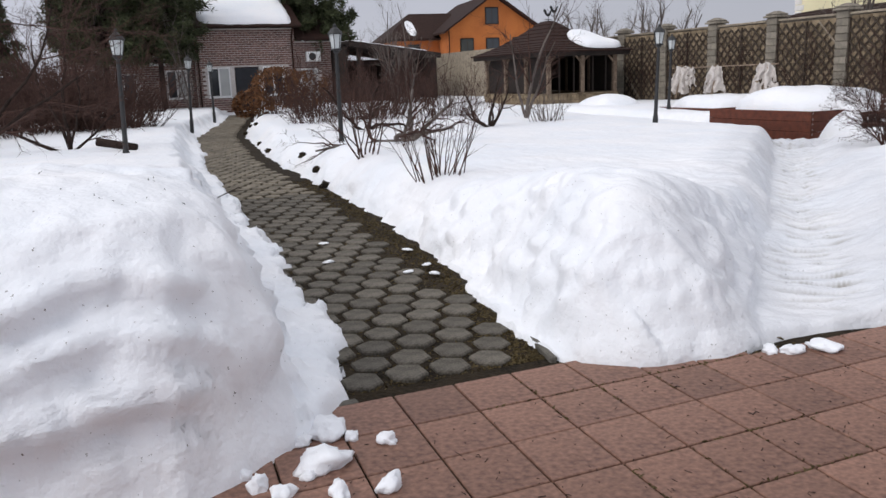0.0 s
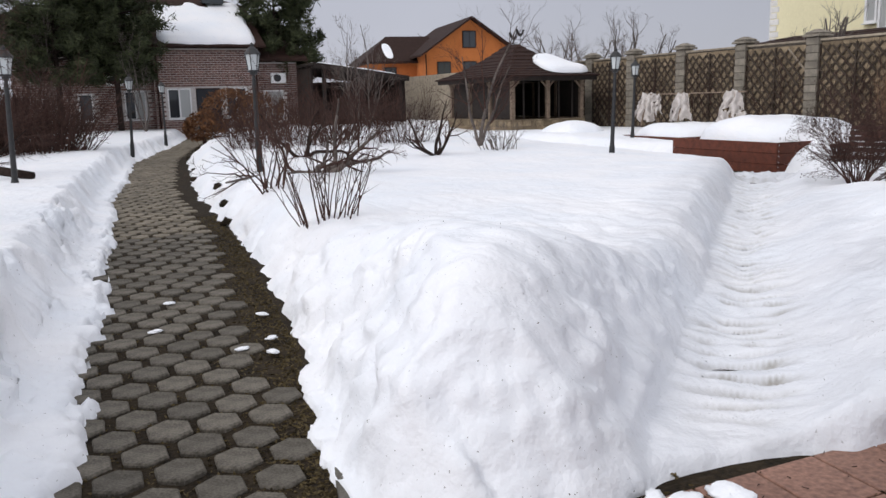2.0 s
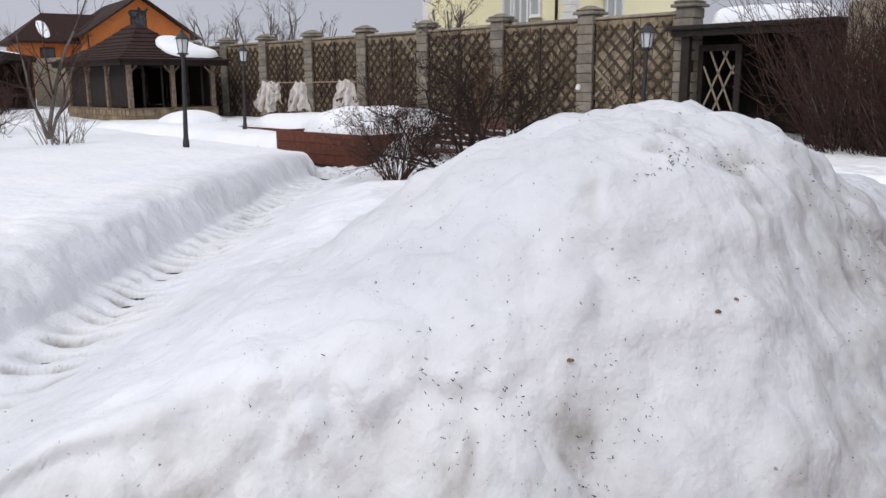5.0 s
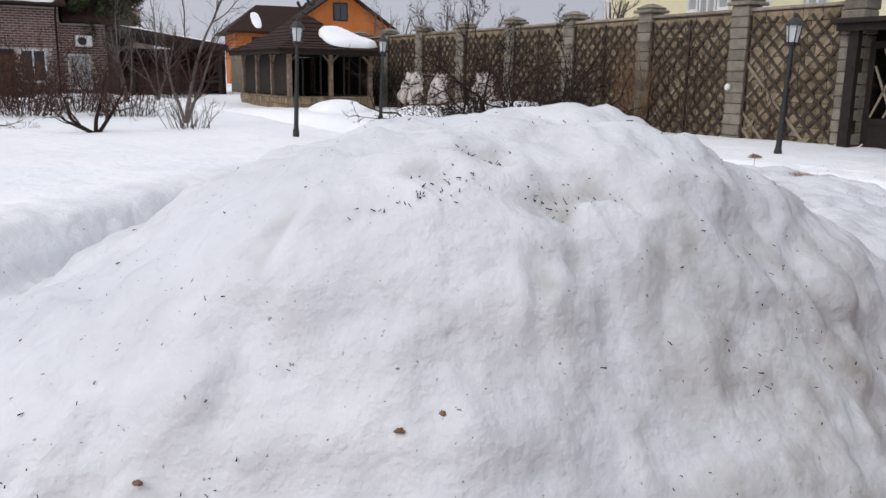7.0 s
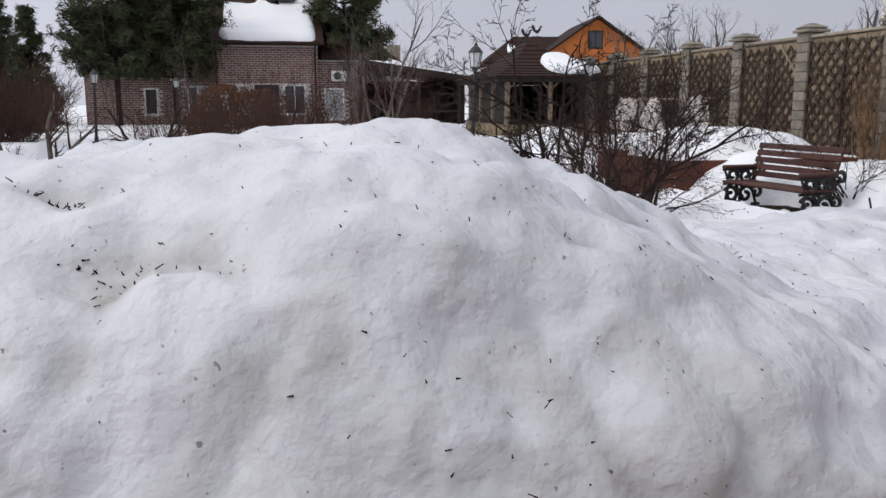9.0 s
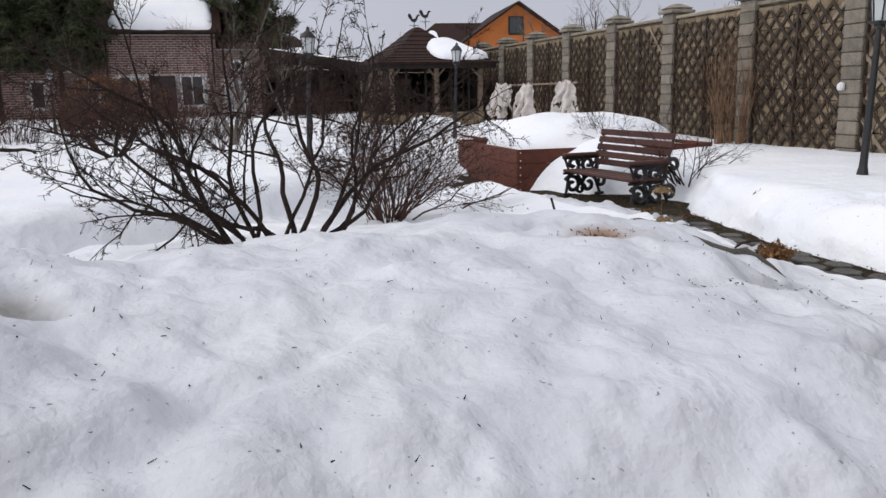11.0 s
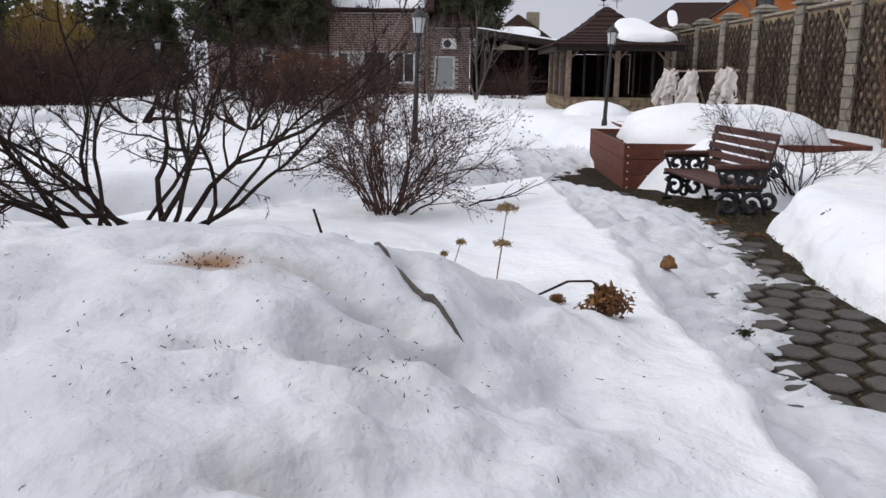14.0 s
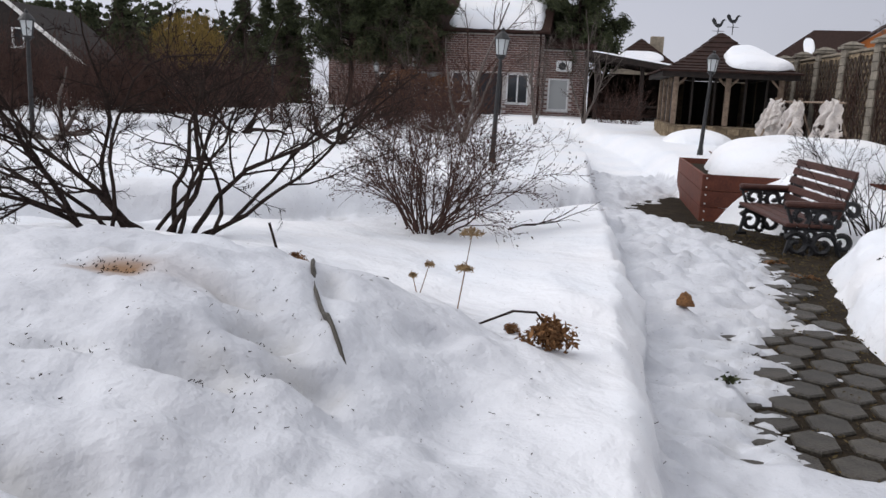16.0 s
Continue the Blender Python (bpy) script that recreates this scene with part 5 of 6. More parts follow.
lamp_a = lamp_post(pose(0.54, 14.4, -0.03, 0, 1.5, 0), "black garden lamp post with a pale lantern, leaning slightly", 2.34)
for (x, y, rx, ry) in ((4.0, 13.7, 0, 0), (2.97, 26.4, 0, 2), (15.05, 18.9, -1.0, 2.5), (11.35, 14.7, 0, 2.0), (16.5, 8.5, 0, 2.5), (4.6, 33, 0, 0)):
    copy_thing(lamp_a, pose(x, y, -0.03, rx, ry, 0))

# ---- planters ----
def planter(x0, x1, y0, y1, z0, z1, label, turn=0.0):
    pl = tagged(empty("planter"), label, "planter", "raised garden beds")
    n = 3
    for k in range(n):
        za, zb = z0 + (z1 - z0) * k / n + 0.003, z0 + (z1 - z0) * (k + 1) / n - 0.003
        part("board", boxes((x0, y0, za), (x1, y0 + 0.045, zb), 0.005), M_REDW, pl)
        part("board", boxes((x0, y1 - 0.045, za), (x1, y1, zb), 0.005), M_REDW, pl)
        part("board", boxes((x0, y0 + 0.046, za), (x0 + 0.045, y1 - 0.046, zb), 0.005), M_REDW, pl)
        part("board", boxes((x1 - 0.045, y0 + 0.046, za), (x1, y1 - 0.046, zb), 0.005), M_REDW, pl)
        for zz in (za + 0.05, zb - 0.05):
            bm = bmesh.new()
            lathe(bm, [(0.011, 0), (0.011, 0.004), (0.004, 0.007)], 8)
            bmesh.ops.transform(bm, matrix=pose(x0 + 0.06, y0 - 0.001, zz, 90, 0, 0), verts=bm.verts)
            part("bolt", bm, M_WHITE, pl, "pale metal bolt head")
    part("soil_fill", boxes((x0 + 0.05, y0 + 0.05, z0), (x1 - 0.05, y1 - 0.05, z1 - 0.09)), M_SOIL, pl)
    return pl


planter(14.42, 17.9, 13.32, 16.5, -0.2, 0.48, "raised bed of red-brown stained boards under deep snow")
planter(15.35, 18.3, 17.3, 19.9, -0.05, 0.42, "raised bed of red-brown boards heaped with snow")
planter(14.55, 16.3, 21.4, 23.4, -0.05, 0.40, "low raised bed of red-brown boards heaped with snow")
cushion("planter_snow", 14.7, 17.75, 13.5, 16.45, lambda x, y: 0.39, 0.52, "high rounded snow heap on the raised bed", seed=12, round_=0.55, power=3.5)
cushion("planter_snow", 15.4, 18.3, 17.35, 19.85, lambda x, y: 0.33, 0.38, "rounded snow heap on the raised bed", seed=13, round_=0.5, power=3)
cushion("planter_snow", 14.55, 16.35, 21.35, 23.4, lambda x, y: 0.31, 0.42, "rounded snow dome on the low bed", seed=14, round_=0.9, power=2.6)


# ---- bench ----
def scroll(bm, cx, cz, r0, r1, a0, a1, y, thick=0.030, n=18, sx=1):
    """A bar curling from radius r0 to r1 in the x-z plane."""
    pts = []
    for k in range(n + 1):
        t = k / n
        a, r = a0 + (a1 - a0) * t, r0 + (r1 - r0) * t
        pts.append((cx + sx * r * math.cos(a), y, cz + r * math.sin(a)))
    for p, q in zip(pts, pts[1:]):
        rod(bm, p, q, thick, None, 6)


bench = tagged(empty("garden_bench", pose(15.15, 11.50, -0.15, 0, 0, -84)), "brown slatted wooden bench with black scrolled cast-iron sides", "bench")
L2 = 0.86
# local frame: x along the bench, y to the back
for sx in (-L2 + 0.04, L2 - 0.04):
    bm = bmesh.new()
    # side frame drawn in its own x-z plane, then turned to run along y
    rod(bm, (-0.28, 0, 0.02), (-0.22, 0, 0.34), 0.022)
    rod(bm, (0.30, 0, 0.02), (0.18, 0, 0.34), 0.022)
    rod(bm, (-0.32, 0, 0.34), (0.22, 0, 0.34), 0.02)
    rod(bm, (0.20, 0, 0.34), (0.36, 0, 0.92), 0.02)
    scroll(bm, -0.17, 0.17, 0.14, 0.03, 2.6, -5.2, 0)
    scroll(bm, 0.10, 0.17, 0.14, 0.03, 0.5, 8.2, 0)
    scroll(bm, -0.16, 0.47, 0.12, 0.025, -1.6, 5.6, 0)
    scroll(bm, 0.09, 0.47, 0.11, 0.025, -1.4, -8.4, 0)
    scroll(bm, 0.30, 0.20, 0.10, 0.025, 2.2, -4.2, 0)
    scroll(bm, 0.36, 0.55, 0.10, 0.02, 3.0, -3.6, 0)
    scroll(bm, -0.03, 0.10, 0.09, 0.02, 0.0, 7.5, 0, 0.024)
    scroll(bm, -0.03, 0.27, 0.07, 0.02, 3.1, -4.0, 0, 0.024)
    scroll(bm, -0.03, 0.50, 0.08, 0.02, 1.6, 9.0, 0, 0.022)
    scroll(bm, 0.22, 0.42, 0.08, 0.02, 0.4, 7.6, 0, 0.024)
    rod(bm, (-0.33, 0, 0.56), (0.26, 0, 0.56), 0.02)
    rod(bm, (-0.32, 0, 0.02), (-0.20, 0, 0.02), 0.025)
    rod(bm, (0.22, 0, 0.02), (0.36, 0, 0.02), 0.025)
    rod(bm, (-0.30, 0, 0.56), (-0.22, 0, 0.36), 0.018)
    bmesh.ops.transform(bm, matrix=Matrix.Translation((sx, 0, 0)) @ Matrix.Rotation(math.pi / 2, 4, 'Z'), verts=bm.verts)
    part("iron_side", bm, M_IRON, bench, "black scrolled cast-iron side frame")
    bm = bmesh.new()
    box(bm, (sx - 0.05, -0.33, 0.57), (sx + 0.05, 0.27, 0.63), 0.018)
    part("armrest", bm, M_BENCH, bench)
for k in range(4):
    part("seat_slat", boxes((-L2, -0.31 + k * 0.125, 0.36), (L2, -0.31 + k * 0.125 + 0.115, 0.40), 0.01), M_BENCH, bench)
for k in range(5):
    z, y = 0.46 + k * 0.105, 0.215 + k * 0.029
    part("back_slat", boxes((-L2, -0.014, 0), (L2, 0.014, 0.085), 0.008, pose(0, y, z, -15, 0, 0)), M_BENCH, bench)

# ---- film-wrapped frame ----
wrap = tagged(empty("wrapped_trellis"), "wooden trellis frame draped with torn grey-white plastic film", "trellis")


def along(y):
    return 16.72 + (20.6 - y) * 0.12


for yc in (20.45, 19.1, 17.35):
    for side, foot in ((-0.32, 0.62), (0.30, 0.62)):
        bm = bmesh.new()
        rod(bm, (along(yc) + side, yc - 0.16, foot), (along(yc) - 0.1 * side, yc, 1.58), 0.022, None, 5)
        part("leg", bm, M_TIMBER, wrap)
bm = bmesh.new()
rod(bm, (along(20.8), 20.8, 1.5), (along(17.0), 17.0, 1.52), 0.018, None, 5)
part("top_bar", bm, M_TIMBER, wrap)
for n_, (yc, w, zt, zb) in enumerate(((20.4, 0.62, 1.54, 0.72), (20.0, 0.40, 1.5, 0.85), (19.05, 0.62, 1.53, 0.70), (17.35, 0.72, 1.56, 0.68))):
    U, V = np.meshgrid(np.linspace(0, 1, 22), np.linspace(0, 1, 26))
    hem = zb + 0.22 * np.abs(fbm(U * 4 + n_ * 3, V * 0 + n_, 3, 3))
    Z = zt - V * (zt - hem) + 0.03 * np.sin(U * 9 + n_) * (1 - V)
    fold = 0.09 * np.sin(U * 19 + 4 * vnoise(U * 3, V * 2 + n_, 60)) * V ** 0.6
    A = (U - 0.5) * w * (0.5 + 0.65 * V) + 0.06 * fbm(U * 5 + n_, V * 5, 3, 61)
    B = 0.26 * V * np.cos((U - 0.5) * 2.2) + fold + 0.07 * fbm(U * 7, V * 6 + n_ * 5, 3, 71)
    X, Y = along(yc) - 0.05 + 0.55 * A - 0.75 * B, yc - 0.8 * A - 0.45 * B
    co = np.stack([X, Y, Z], -1).reshape(-1, 3)
    idx = np.arange(26 * 22).reshape(26, 22)
    qd = np.stack([idx[:-1, :-1], idx[:-1, 1:], idx[1:, 1:], idx[1:, :-1]], -1).reshape(-1, 4)
    torn = fbm(U * 6 + n_ * 7, V * 5, 3, 81)[:-1, :-1].reshape(-1) - 0.45 * V[:-1, :-1].reshape(-1)
    qd = qd[torn > -0.72]
    o = new("film_sheet", from_arrays("film_sheet", co.tolist(), qd.tolist(), M_FILM, True))
    o.parent = wrap
    sol = o.modifiers.new("thickness", 'SOLIDIFY')
    sol.thickness = 0.006


# ---- bare trees and shrubs ----
def limb_steps(length):
    return min(max(3, int(length / 0.13)), 14) if length < 2.1 else 9


def grow(rng, segs, tips, p, d, length, r, depth, gnarl=0.18, up=0.10, kids=5, ratio=0.62, twist=0.9):
    """A limb from p towards d, with limbs of its own; adds rows to segs and ends to tips."""
    n = limb_steps(length)
    p, d = np.array(p, float), np.array(d, float)
    d /= np.linalg.norm(d)
    pts, dirs = [p], [d]
    for k in range(n):
        d = d + rng.normal(size=3) * gnarl + np.array([0, 0, up])
        d /= np.linalg.norm(d)
        p = p + d * length / n
        pts.append(p)
        dirs.append(d)
    for k in range(n):
        a, b = r * (1 - 0.75 * k / n), r * (1 - 0.75 * (k + 1) / n)
        segs.append((*pts[k], *pts[k + 1], a, b))
    tips.append(pts[-1])
    if depth <= 0:
        return
    for _ in range(kids):
        t = rng.uniform(0.25, 1.0)
        k = min(int(t * n), n - 1)
        side = np.cross(dirs[k], rng.normal(size=3))
        side /= np.linalg.norm(side)
        nd = dirs[k] + side * twist * rng.uniform(0.6, 1.2)
        grow(rng, segs, tips, pts[k] + (pts[k + 1] - pts[k]) * (t * n - k if t * n - k < 1 else 0), nd, length * ratio * rng.uniform(0.55, 1.1) * (1.15 - 0.5 * t), max(r * (1 - 0.75 * t) * 0.6, 0.0022), depth - 1, gnarl * 1.1, up, max(3, kids - 1), ratio, twist)


def bare_tree(name, label, x, y, stems, r, depth, seed, mat=M_BARK, twig=M_TWIG, kids=5, gnarl=0.16, up=0.08, ratio=0.6, buds=0.0, z=None, group="", twist=0.9):
    """A leafless tree or shrub: each main stem a part, all finer limbs as a crown part."""
    rng = np.random.default_rng(seed)
    z0 = (surface(x, y) if z is None else z) - 0.06
    th = tagged(empty(name, pose(x, y, z0)), label, "shrub" if "shrub" in name or "bush" in name else "tree", group)
    fine, tips = [], []
    for n_, (bx, by, dx, dy, dz, ln) in enumerate(stems):
        if name == "plum_tree":
            rng = np.random.default_rng(seed * 100 + n_)
        s2, t2 = [], []
        grow(rng, s2, t2, (bx, by, 0), (dx, dy, dz), ln, r * rng.uniform(0.8, 1.15), depth, gnarl, up, kids, ratio, twist)
        n = limb_steps(ln)
        o = new("stem", segments("stem", s2[:n], mat, 7))
        o.parent = th
        fine += s2[n:]
        tips += t2
    if fine:
        o = new("crown", segments("crown", fine, twig, 4))
        o.parent = th
    if buds:
        rr = np.array(tips)[rng.random(len(tips)) < 0.55]
        pts = np.concatenate([rr + rng.normal(size=rr.shape) * 0.025 for _ in range(3)])
        o = new("bud_spray", leaf_tris("bud_spray", pts, buds, M_TWIG, rng))
        o.parent = th
        tagged(o, kind="stuff")
    return th


def fan(n, spread, ln, seed, base=0.15, tilt=(0.2, 1.0)):
    r = random.Random(seed)
    out = []
    for _ in range(n):
        a = r.uniform(0, 2 * math.pi)
        k = r.uniform(*tilt) * spread
        out.append((base * math.cos(a) * r.random(), base * math.sin(a) * r.random(), k * math.cos(a), k * math.sin(a), 1.0, ln * r.uniform(0.7, 1.15)))
    return out


bare_tree("plum_tree", "spreading leafless dark fruit tree rising from snow", 10.22, 6.3,
          [(-0.2, -0.15, -0.95, 0.1, 0.75, 1.6), (-0.2, -0.2, -0.75, -0.1, 0.75, 1.6), (-0.17, -0.1, -0.35, 0.2, 0.9, 1.7), (-0.1, 0.0, -0.1, 0.1, 1.0, 1.5), (0.0, 0.0, 0.35, 0.1, 0.9, 1.8), (0.05, 0.0, 0.6, 0.15, 0.75, 1.9),
           (0.2, 0.1, 0.85, 0.0, 0.65, 2.0), (0.25, 0.1, 1.0, 0.2, 0.5, 1.8), (0.22, 0.1, 0.7, -0.2, 0.8, 1.7), (0.15, 0.0, 0.5, -0.3, 0.8, 1.5), (-0.1, 0.1, -0.7, 0.5, 0.7, 1.6), (0.1, 0.1, 0.1, 0.5, 0.9, 1.7), (0.3, 0.1, 1.1, -0.1, 0.4, 1.4), (-0.2, -0.1, -0.8, -0.2, 0.6, 1.2), (0.0, -0.05, -0.5, 0.0, 0.8, 1.5), (0.05, 0.0, -0.25, 0.15, 0.8, 1.4), (-0.2, -0.15, 0.35, 0.0, 0.85, 1.6)],
          0.0175, 3, 5, kids=9, gnarl=0.20, up=0.035, ratio=0.40, z=0.5, twig=M_BARK, twist=1.15)
bare_tree("berry_bush", "fine-twigged leafless bush with dark dry buds in snow", 11.45, 9.0, fan(44, 0.95, 1.2, 3, 0.13), 0.009, 2, 8, M_TWIG, M_TWIG, 8, 0.12, -0.02, 0.5, buds=0.026, z=0.17)
bare_tree("apple_tree", "crooked leafless apple tree with a pale trunk", 5.0, 13.0, [(0, 0, -0.35, 0, 1, 1.2), (-0.2, 0, -1, 0.2, 0.5, 1.5), (-0.25, 0, 0.6, 0.3, 0.8, 1.3), (-0.2, 0.05, -0.6, -0.5, 0.6, 1.3), (-0.2, 0, 0.7, -0.5, 0.7, 1.2)], 0.05, 3, 12, M_TWIGG, M_TWIG, 6, 0.2, 0.0)
bare_tree("fruit_tree", "small vase-shaped leafless fruit tree in snow", 8.25, 16.5, [(0, 0, -0.6, 0.1, 0.9, 1.1), (0, 0, 0.5, -0.1, 0.9, 1.1), (0, 0, 0.1, 0.4, 1, 1.2), (0, 0, 0.7, 0.4, 0.7, 0.9), (0, 0, -0.9, -0.2, 0.5, 0.9)], 0.04, 3, 14, M_BARK, M_TWIG, 5, 0.15, 0.06, group="orchard trees")
bare_tree("fruit_tree", "low wide leafless fruit tree in snow", 5.8, 17.8, [(0, 0, -1.0, 0.1, 0.5, 1.5), (0, 0, 1.0, -0.1, 0.5, 1.5), (0, 0, 0.1, 0.2, 1, 1.1), (0, 0, 0.6, 0.7, 0.7, 1.2)], 0.045, 3, 15, M_BARK, M_TWIG, 6, 0.18, 0.02, group="orchard trees")
bare_tree("fruit_tree", "tall slender leafless tree before the gazebo", 10.3, 18.5, [(0, 0, 0.05, 0, 1, 3.0), (0, 0, -0.3, 0.1, 1, 2.2), (0, 0, 0.35, 0.1, 1, 2.1)], 0.05, 3, 16, M_TWIGG, M_TWIG, 7, 0.1, 0.06, group="orchard trees")
bare_tree("upright_shrub", "sparse shrub of thin upright purple-brown stems", 3.45, 8.1, fan(30, 0.72, 0.9, 7, 0.3), 0.007, 1, 18, M_TWIG, M_TWIG, 3, 0.06, 0.03, 0.4)
bare_tree("upright_shrub", "pale dry shrub of thin stems in snow", 10.0, 17.0, fan(34, 0.8, 0.7, 9, 0.4), 0.009, 1, 19, M_TWIGG, M_TWIGG, 5, 0.08, 0.02, 0.5)
bare_tree("upright_shrub", "thin dry shrub beside the garden lamp", 3.6, 11.2, fan(12, 0.9, 1.3, 13, 0.3), 0.012, 2, 20, M_TWIG, M_TWIG, 5, 0.14, 0.0, 0.5)
bare_tree("garden_tree", "leafless garden tree with tangled dark twigs", -0.3, 16.6, [(0, 0, -0.5, 0, 0.9, 2.2), (0, 0, 0.4, 0, 1, 1.9), (0, 0, -1, 0.2, 0.4, 2.0), (0, 0, 0.8, 0.2, 0.35, 1.4), (0, 0, -0.2, 0.3, 1, 2.8)], 0.034, 3, 21, M_BARK, M_TWIG, 9, 0.16, 0.03)
bare_tree("garden_tree", "tall leafless tree with drooping grey twigs", -1.6, 9.5, [(0, 0, 0.12, 0.1, 1, 3.4), (0, 0, 0.5, 0.1, 1, 2.6), (0, 0, -0.4, 0.1, 1, 2.8), (0, 0, 0.75, 0.5, 0.8, 2.2)], 0.03, 3, 22, M_BARK, M_TWIG, 8, 0.14, 0.03)
bare_tree("arching_shrub", "arching thorny shrub behind the bench", 16.0, 11.1, fan(24, 1.1, 0.95, 23, 0.3), 0.008, 2, 24, M_BARK, M_BARK, 5, 0.12, -0.05, 0.5, z=0.15)
bare_tree("arching_shrub", "arching dry shrub on the raised bed", 16.2, 13.6, fan(16, 1.0, 0.7, 25, 0.3), 0.007, 2, 26, M_BARK, M_BARK, 6, 0.12, -0.04, 0.5, z=0.55)
bare_tree("reed_shrub", "tall brown cane shrub against the fence", 18.6, 13.9, fan(46, 0.22, 1.75, 27, 0.35), 0.011, 1, 28, M_CANE, M_CANE, 4, 0.05, 0.05, 0.4, z=0.4)
for n_, (x, y, h) in enumerate(((17.9, 5.6, 1.7), (17.2, 4.4, 1.5), (18.2, 4.4, 1.9))):
    bare_tree("gate_shrub", "dense brown leafless shrub beside the gateway", x, y, fan(40, 0.6, h, 30 + n_, 0.5), 0.012, 2, 31 + n_, M_TWIGG, M_TWIG, 5, 0.07, 0.03, 0.45, group="shrubs by the gate")
bare_tree("fallen_branches", "loose dark prunings lying on snow by the bench", 13.0, 9.6, [(-0.8, -0.6, 1, 0.25, 0.25, 0.9), (-0.7, -0.3, 0.8, -0.4, 0.15, 0.7)], 0.009, 1, 35, M_BARK, M_TWIG, 4, 0.15, 0.0, 0.5)
for n_, (x, y, h) in enumerate(((1.0, 41, 6.5), (4.5, 40, 4.0), (11.0, 30, 3.6), (12.6, 33, 4.2))):
    bare_tree("tall_tree", "tall thin leafless tree near the brick house", x, y, [(0, 0, 0.03, 0, 1, h), (0, 0, 0.25, 0.1, 1, h * 0.7), (0, 0, -0.3, 0.0, 1, h * 0.7)], 0.04, 3, 40 + n_, M_TWIGG, M_TWIGG, 8, 0.07, 0.06, 0.5, group="tall trees by the house")
# big bare crowns behind the fence
for n_, (x, y, h) in enumerate(((27.5, 36, 4.6), (29.5, 37, 4.4), (26, 41, 4.6), (31, 45, 5.2), (22.5, 19, 3.4))):
    bare_tree("neighbour_tree", "spreading leafless tree beyond the fence", x, y, [(0, 0, 0.1, 0, 1, h), (0, 0, 0.5, 0.1, 1, h), (0, 0, -0.5, 0.0, 1, h), (0, 0, 0.2, 0.5, 1, h * 0.9)], 0.10, 3, 50 + n_, M_TWIGG, M_TWIGG, 7, 0.10, 0.06, 0.5, group="trees beyond the fence")

# russet bush by the house path: leaves still on
rng = np.random.default_rng(77)
for n_, (x, y, w, h) in enumerate(((6.5, 30.0, 1.15, 1.5), (7.7, 30.6, 1.05, 1.35), (5.8, 31.2, 0.8, 1.1))):
    th = bare_tree("beech_bush", "rounded bush with withered russet leaves", x, y, fan(22, 0.8, h * 0.9, 60 + n_, 0.35), 0.012, 2, 61 + n_, M_TWIG, M_TWIG, 4, 0.1, 0.02, 0.5, group="russet bushes")
    a = rng.normal(size=(2600, 3))
    a /= np.linalg.norm(a, axis=1, keepdims=True)
    k = rng.uniform(0.55, 1.0, size=(2600, 1)) ** 0.5
    p = a * k * np.array([[w, w, h * 0.55]]) + np.array([[0, 0, h * 0.62]])
    p = p[(p[:, 2] > 0.25) & (fbm(p[:, 0] * 2.2 + n_, p[:, 2] * 2.2 + p[:, 1], 2, 9) > -0.18)]
    o = new("leaves", leaf_tris("leaves", p, 0.12, M_DRY, rng))
    o.parent = th


# ---- conifers ----
def conifer(name, label, h, w, seed, open_=0.0, clear=0.15, count=2600, size=0.34, group="", mat=M_NEEDLE):
    """Trunk, whorled limbs and needle sprays along them."""
    rng = np.random.default_rng(seed)
    th = tagged(empty(name), label, "tree", group)
    o = new("trunk", segments("trunk", [(0, 0, -0.2, 0, 0, h * 0.5, 0.02 * h, 0.012 * h), (0, 0, h * 0.5, 0, 0, h * 0.98, 0.012 * h, 0.01)], M_BARK, 8))
    o.parent = th
    limbs, pts = [], []
    whorls = int(h * 2.4)
    for k in range(whorls):
        t = clear + (1 - clear) * k / whorls
        for _ in range(6):
            a = rng.uniform(0, 2 * math.pi)
            ln = w * ((1 - t) ** 0.75 * (1 - open_) + open_ * math.sqrt(max(0.02, 1 - (2 * t - 1) ** 2)) * 0.9) * rng.uniform(0.65, 1.1) + 0.15
            z = t * h
            e = np.array([ln * math.cos(a), ln * math.sin(a), z + (0.18 if open_ > 0.3 else -0.12) * ln])
            limbs.append((0, 0, z, *e, 0.02 + 0.01 * ln, 0.006))
            m_ = int(5 + 9 * ln)
            u = rng.uniform(0.25, 1.05, size=(m_, 1)) ** 0.7
            q = np.array([[0, 0, z]]) + u * (e - np.array([0, 0, z]))[None] + rng.normal(size=(m_, 3)) * np.array([[0.16, 0.16, 0.10]]) * (0.5 + 0.25 * ln)
            pts.append(q)
    o = new("branchwork", segments("branchwork", limbs, M_BARK, 4))
    o.parent = th
    pts = np.concatenate(pts)
    pts = np.concatenate([pts + rng.normal(size=pts.shape) * 0.09 for _ in range(max(1, int(count / len(pts)) + 1))])
    o = new("needles", leaf_tris("needles", pts, size, mat, rng, 0.3, 0.07))
    o.parent = th
    return th


pine = conifer("pine_tree", "dense dark green pine beside the brick house", 8.4, 3.0, 81, 0.75, 0.30, 30000, 0.34, "pines by the house")
pine.matrix_basis = pose(11.9, 45.6, -0.6)
pine.scale = (0.9, 0.9, 1.25)
for x, y, s, a in ((1.15, 41.2, 0.92, 40), (3.6, 41.9, 0.9, 130), (2.6, 47.5, 1.05, 300)):
    c = copy_thing(pine, pose(x, y, 0, 0, 0, a))
    c.scale = (s, s, s * 1.15)
spruce = conifer("spruce_tree", "dark green spruce in the distance", 9.0, 2.2, 83, 0.0, 0.05, 20000, 0.34, "distant spruces")
spruce.matrix_basis = pose(-9.2, 60, 0)
